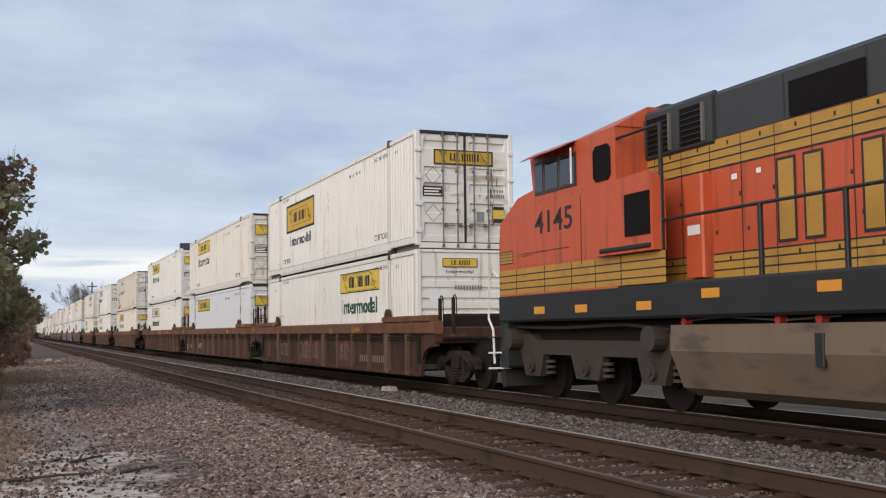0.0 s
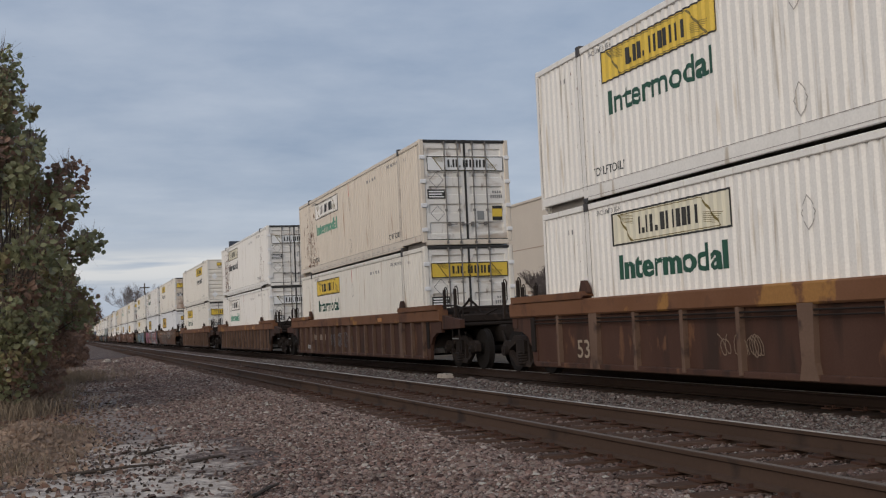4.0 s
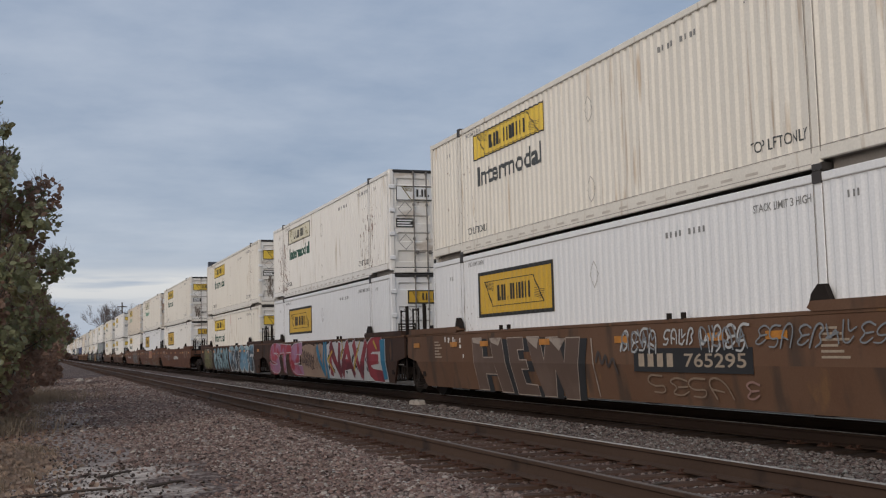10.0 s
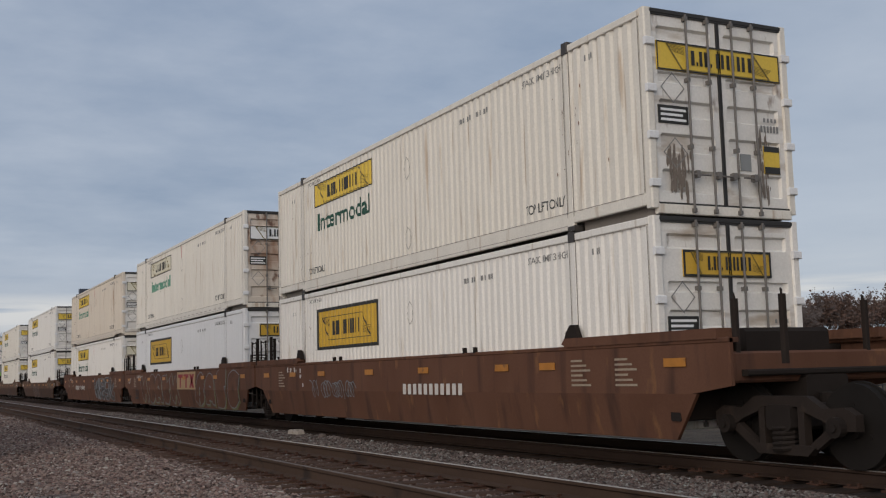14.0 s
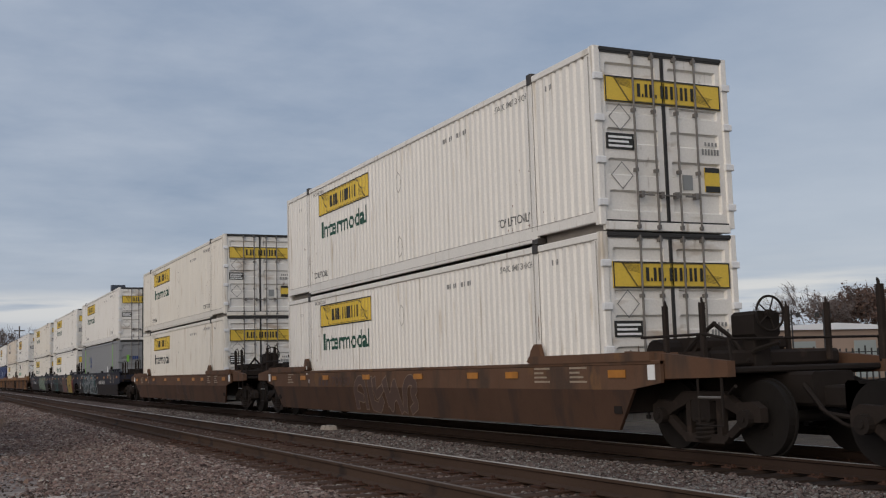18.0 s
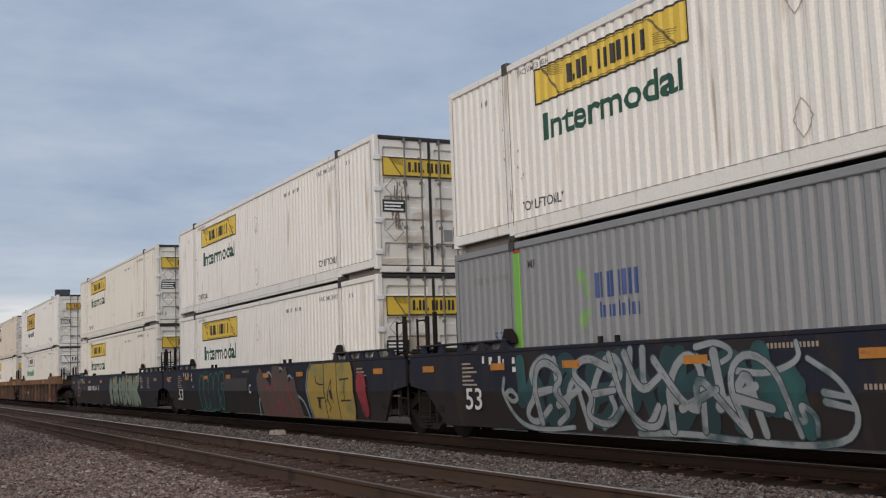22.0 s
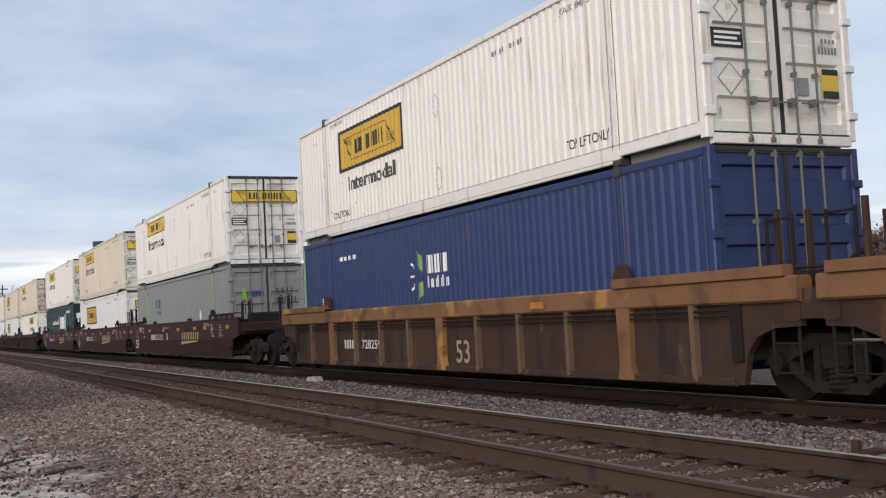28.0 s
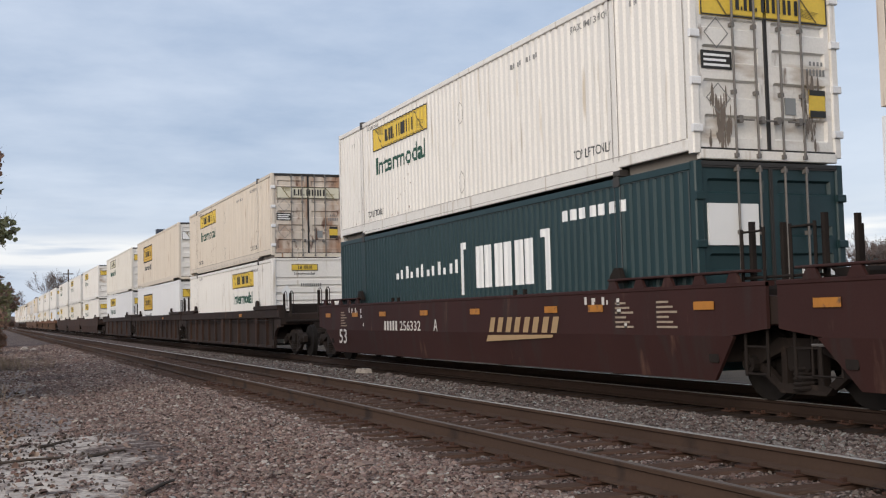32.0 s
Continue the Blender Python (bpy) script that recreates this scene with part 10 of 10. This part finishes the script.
M["twig"] = material("bare_winter_twigs", (0.12, 0.095, 0.085), 0.9, vary=0.3, scale=2.0)
M["twig_red"] = material("brown_clinging_leaves", (0.10, 0.060, 0.046), 0.9, vary=0.4, scale=1.0)
M["sign_dark"] = material("dark_blue_grey_sign", (0.035, 0.045, 0.065), 0.6, vary=0.15)


def office():
    X, z0, z1 = 42.0, -0.7, 12.1
    ob = thing("office_building", Matrix.Identity(4), "beige multi-storey building with dark window bands", "building")
    y0, y1 = 88.4, 113.0
    put("wall", Geo().box(X, X + 0.9, y0, y1, z0, z1).mesh("wall"), M["beige_wall"], ob)
    put("glazed_corner", Geo().box(X - 0.15, X + 1.0, y0 - 1.4, y0, z0, z1 - 2.4).mesh("glazed_corner"), M["dark_glass"], ob, label="dark glazed stair tower")
    put("parapet", Geo().slab(X - 0.12, X + 1.0, y0, y1 + 0.1, z1, z1 + 0.25, 0.04).mesh("parapet"), M["beige_wall"], ob)
    for fl in range(3):
        z = 1.6 + 3.4 * fl
        for k in range(10):
            yy = y0 + 1.6 + 2.35 * k
            if fl == 0 or k > 4:
                w = put("window", Geo().slab(X - 0.07, X + 0.05, yy - 0.75, yy + 0.75, z, z + 1.7, 0.02).mesh("window"), M["sign_dark"], ob)
                put("pane", Geo().box(X - 0.09, X - 0.05, yy - 0.67, yy + 0.67, z + 0.08, z + 1.62).mesh("pane"), M["dark_glass"], w)
        put("panel_joint", Geo().box(X - 0.03, X + 0.01, y0, y1, z - 0.7, z - 0.64).mesh("panel_joint"), M["shed_wall"], ob)
    return ob


office()


def shed(name, x0, x1, y0, y1, h, wall, label, roof="roof_white"):
    ob = thing(name, Matrix.Identity(4), label, "building")
    put("wall", Geo().box(x0, x1, y0, y1, -0.7, h).mesh("wall"), M[wall], ob)
    put("roof", Geo().prism([(x0 - 0.3, h), (x1 + 0.3, h), (x1 + 0.3, h + 0.25), ((x0 + x1) / 2, h + 0.55), (x0 - 0.3, h + 0.25)], "y", y0 - 0.3, y1 + 0.3).mesh("roof"), M[roof], ob)
    n = max(2, int((x1 - x0) / 5))
    for k in range(n):
        c = x0 + (x1 - x0) * (k + 0.5) / n
        put("shutter", Geo().slab(c - 1.2, c + 1.2, y0 - 0.06, y0 + 0.05, -0.6, h - 0.9, 0.02).mesh("shutter"), M["shed_grey" if wall != "shed_grey" else "roof_white"], ob)
    return ob


shed("warehouse", 37.0, 46.0, 69.0, 84.0, 3.1, "shed_wall", "low tan building with a flat roof", "shed_wall")
shed("warehouse", 48.0, 58.0, 70.0, 82.0, 3.4, "shed_grey", "low grey building with a white roof")
shed("warehouse", 59.0, 72.0, 66.0, 80.0, 3.3, "shed_wall", "low tan building with a white roof")
shed("warehouse", 73.0, 92.0, 64.0, 80.0, 3.5, "shed_grey", "long low grey building with a white roof")
hv = thing("roof_unit", Matrix.Translation((41.3, 72.0, 3.6)), "grey rooftop ventilation unit", "ventilation unit")
put("casing", Geo().slab(-1.1, 1.1, -0.8, 0.8, -0.5, 0.75, 0.04).mesh("casing"), M["roof_white"], hv)
put("cowl", Geo().disc((0.3, 0, 0.85), "z", 0.4, 0.2, 16).mesh("cowl"), M["shed_grey"], hv)


def picket_fence():
    ob = thing("iron_fence", Matrix.Identity(4), "black iron picket fence beyond the tracks", "fence")
    y = 48.0
    for k in range(60):
        x = 34.0 + 0.5 * k
        put("post" if k % 8 == 0 else "picket", cached(("pk", k % 8 == 0), lambda: Geo().slab(-0.04, 0.04, -0.04, 0.04, -0.7, 1.75 if k % 8 == 0 else 1.6, 0.01).mesh("picket")), M["fence"], ob, Matrix.Translation((x, y, 0)))
    for z in (-0.35, 1.35):
        put("rail", Geo().slab(34, 64, y - 0.03, y + 0.03, z, z + 0.06, 0.01).mesh("rail"), M["fence"], ob)
    return ob


picket_fence()


def lamp_post(x, y, h):
    ob = thing("street_lamp", Matrix.Translation((x, y, -0.7)), "dark double-arm street lamp", "lamp", "street lamps")
    put("pole", Geo().tube([(0, 0, 0), (0, 0, h)], 0.07, 8, 0.045).mesh("pole"), M["fence"], ob)
    for s in (-1, 1):
        put("arm", Geo().tube([(0, 0, h - 0.5), (s * 0.35, 0, h - 0.1), (s * 0.6, 0, h - 0.25)], 0.03, 6).mesh("arm"), M["fence"], ob)
        put("lantern", Geo().disc((s * 0.6, 0, h - 0.42), "z", 0.16, 0.3, 10).mesh("lantern"), M["fence"], ob)
    return ob


for x, y in ((52.2, 60.0), (55.6, 60.0), (58.6, 60.0)):
    lamp_post(x, y, 5.3)


def bare_tree(x, y, h, seed, label, clothed=0):
    rnd = random.Random(seed)
    ob = thing("bare_tree", Matrix.Translation((x, y, -0.7)), label, "tree", "trees beyond the tracks")
    g, tips = Geo(), []
    g.tube([(0, 0, 0), (0.05, 0, h * 0.12), (0, 0.05, h * 0.25)], h * 0.022, 7, h * 0.016)
    put("trunk", g.mesh("trunk"), M["bark"], ob)
    g = Geo()
    for k in range(6):
        a = 2 * math.pi * k / 6 + rnd.uniform(-0.3, 0.3)
        d = Vector((math.cos(a) * 0.5, math.sin(a) * 0.5, rnd.uniform(0.7, 1.3))).normalized()
        branches(g, rnd, Vector((0, 0, h * rnd.uniform(0.17, 0.25))), d, h * 0.27, h * 0.010, 4, 0.42, tips)
    put("crown", g.mesh("crown"), M["twig"], ob, label="bare grey-brown twigs")
    fine = Geo()
    for p in tips:
        for _ in range(3):
            q = p + Vector((rnd.gauss(0, 0.3), rnd.gauss(0, 0.3), rnd.gauss(0.15, 0.3))) * (h / 9)
            fine.add([p, p + Vector((0.045, 0, 0.03)), q], [(0, 1, 2)])
    put("twig", fine.mesh("twig"), M["twig"], ob, label="fine outer twigs")["kind"] = "stuff"
    if clothed:
        spots = [rnd.choice(tips) + Vector((rnd.gauss(0, 0.3), rnd.gauss(0, 0.3), rnd.gauss(0, 0.3))) for _ in range(clothed)]
        put("foliage", leaves_mesh("foliage", spots, rnd, 0.20), M["twig_red"], ob, label="clinging brown leaves")
    return ob


for i, (r, y, top, cl) in enumerate(((0.545, 95, 0.055, 0), (0.585, 95, 0.060, 0), (0.625, 95, 0.066, 0), (0.735, 95, 0.078, 0), (0.83, 92, 0.050, 1500), (0.87, 92, 0.045, 1500), (0.96, 88, 0.092, 0), (1.01, 90, 0.080, 900), (1.05, 86, 0.090, 5000), (1.10, 85, 0.088, 5000), (1.15, 84, 0.092, 4000), (0.455, 70, 0.055, 0), (0.20, 210, 0.048, 0), (0.24, 220, 0.035, 0))):
    bare_tree(r * y, y, 1.13 + top * y + 0.7, 40 + i, "brown-leaved tree beyond the buildings" if cl > 1500 else "bare winter tree beyond the tracks", cl)
bare_tree(13.8, 240, 13.0, 60, "bare winter tree far down the line")
bare_tree(19.0, 245, 11.8, 61, "bare winter tree far down the line")
bare_tree(4.0, 250, 9.0, 62, "bare winter tree far down the line")
bare_tree(-4.0, 150, 7.0, 63, "bare winter tree far down the line")
bare_tree(-9.0, 120, 12.0, 64, "bare winter tree far down the line", 900)

sg = thing("pole_sign", Matrix.Translation((19.3, 131.0, -0.7)), "dark box sign on a tall pole beyond the train", "sign")
put("pole", Geo().tube([(0, 0, 0), (0, 0, 10.2)], 0.16, 10).mesh("pole"), M["sign_dark"], sg)
put("sign_box", Geo().slab(-0.72, 0.85, -0.45, 0.45, 10.0, 12.55, 0.04).mesh("sign_box"), M["sign_dark"], sg)
ut = thing("utility_pole", Matrix.Translation((13.9, 210.0, -0.7)), "thin dark utility pole far down the line", "pole")
put("shaft", Geo().tube([(0, 0, 0), (0, 0, 11.5)], 0.17, 8, 0.12).mesh("shaft"), M["bark"], ut)
put("crossarm", Geo().slab(-0.9, 0.9, -0.06, 0.06, 10.6, 10.8, 0.02).mesh("crossarm"), M["bark"], ut)


def far_woods():
    """A low uneven line of woods that closes the view."""
    rnd = random.Random(77)
    v, f = [], []
    for i in range(2600):
        a = rnd.uniform(-1.1, 1.75)
        d = rnd.uniform(420, 520)
        x, y = d * math.sin(a), d * math.cos(a)
        h = 5 + 5 * noise.noise(Vector((a * 7, 0, 0))) + rnd.uniform(0, 3)
        if -0.02 < a < 0.03:
            h *= 0.5
        o = len(v)
        w = rnd.uniform(2, 5)
        px, py = math.cos(a), -math.sin(a)
        k = 7
        v += [(x + px * w * math.cos(t) * rnd.uniform(0.6, 1.1), y + py * w * math.cos(t), h * 0.5 + h * 0.6 * math.sin(t) * rnd.uniform(0.6, 1.1)) for t in (2 * math.pi * j / k for j in range(k))]
        f.append(tuple(range(o, o + k)))
    me = bpy.data.meshes.new("far_woods"); me.from_pydata(v, [], f); me.materials.append(None)
    return tagged(put("far_woods", me, M["twig"]), "low line of bare winter woods on the horizon", "woods", kind="stuff")


far_woods()


# ------------------------------------------------------------------ movement
def motions():
    seconds = [0.0, 1.0, 2.0, 3.0] + [4.0 + 2 * i for i in range(14)] + [32.0]
    for ob, y, z in TRAIN:
        walk(ob, [(t, pose(TRACK_X, y - travel(t), z)) for t in sorted(set(seconds))])
    first = SPINNING[0]
    turn = 360.0 / (2 * math.pi * WHEEL_R)
    walk(first, [(i / FPS, pose(0, 0, 0, ((travel(i / FPS) - travel(0)) * turn) % 360.0)) for i in range(32 * FPS + 1)])
    act, slot = first.animation_data.action, first.animation_data.action_slot
    for w in SPINNING[1:]:
        w.rotation_mode = "QUATERNION"
        keys = w.animation_data_create()
        keys.action = act
        keys.action_slot = slot


motions()
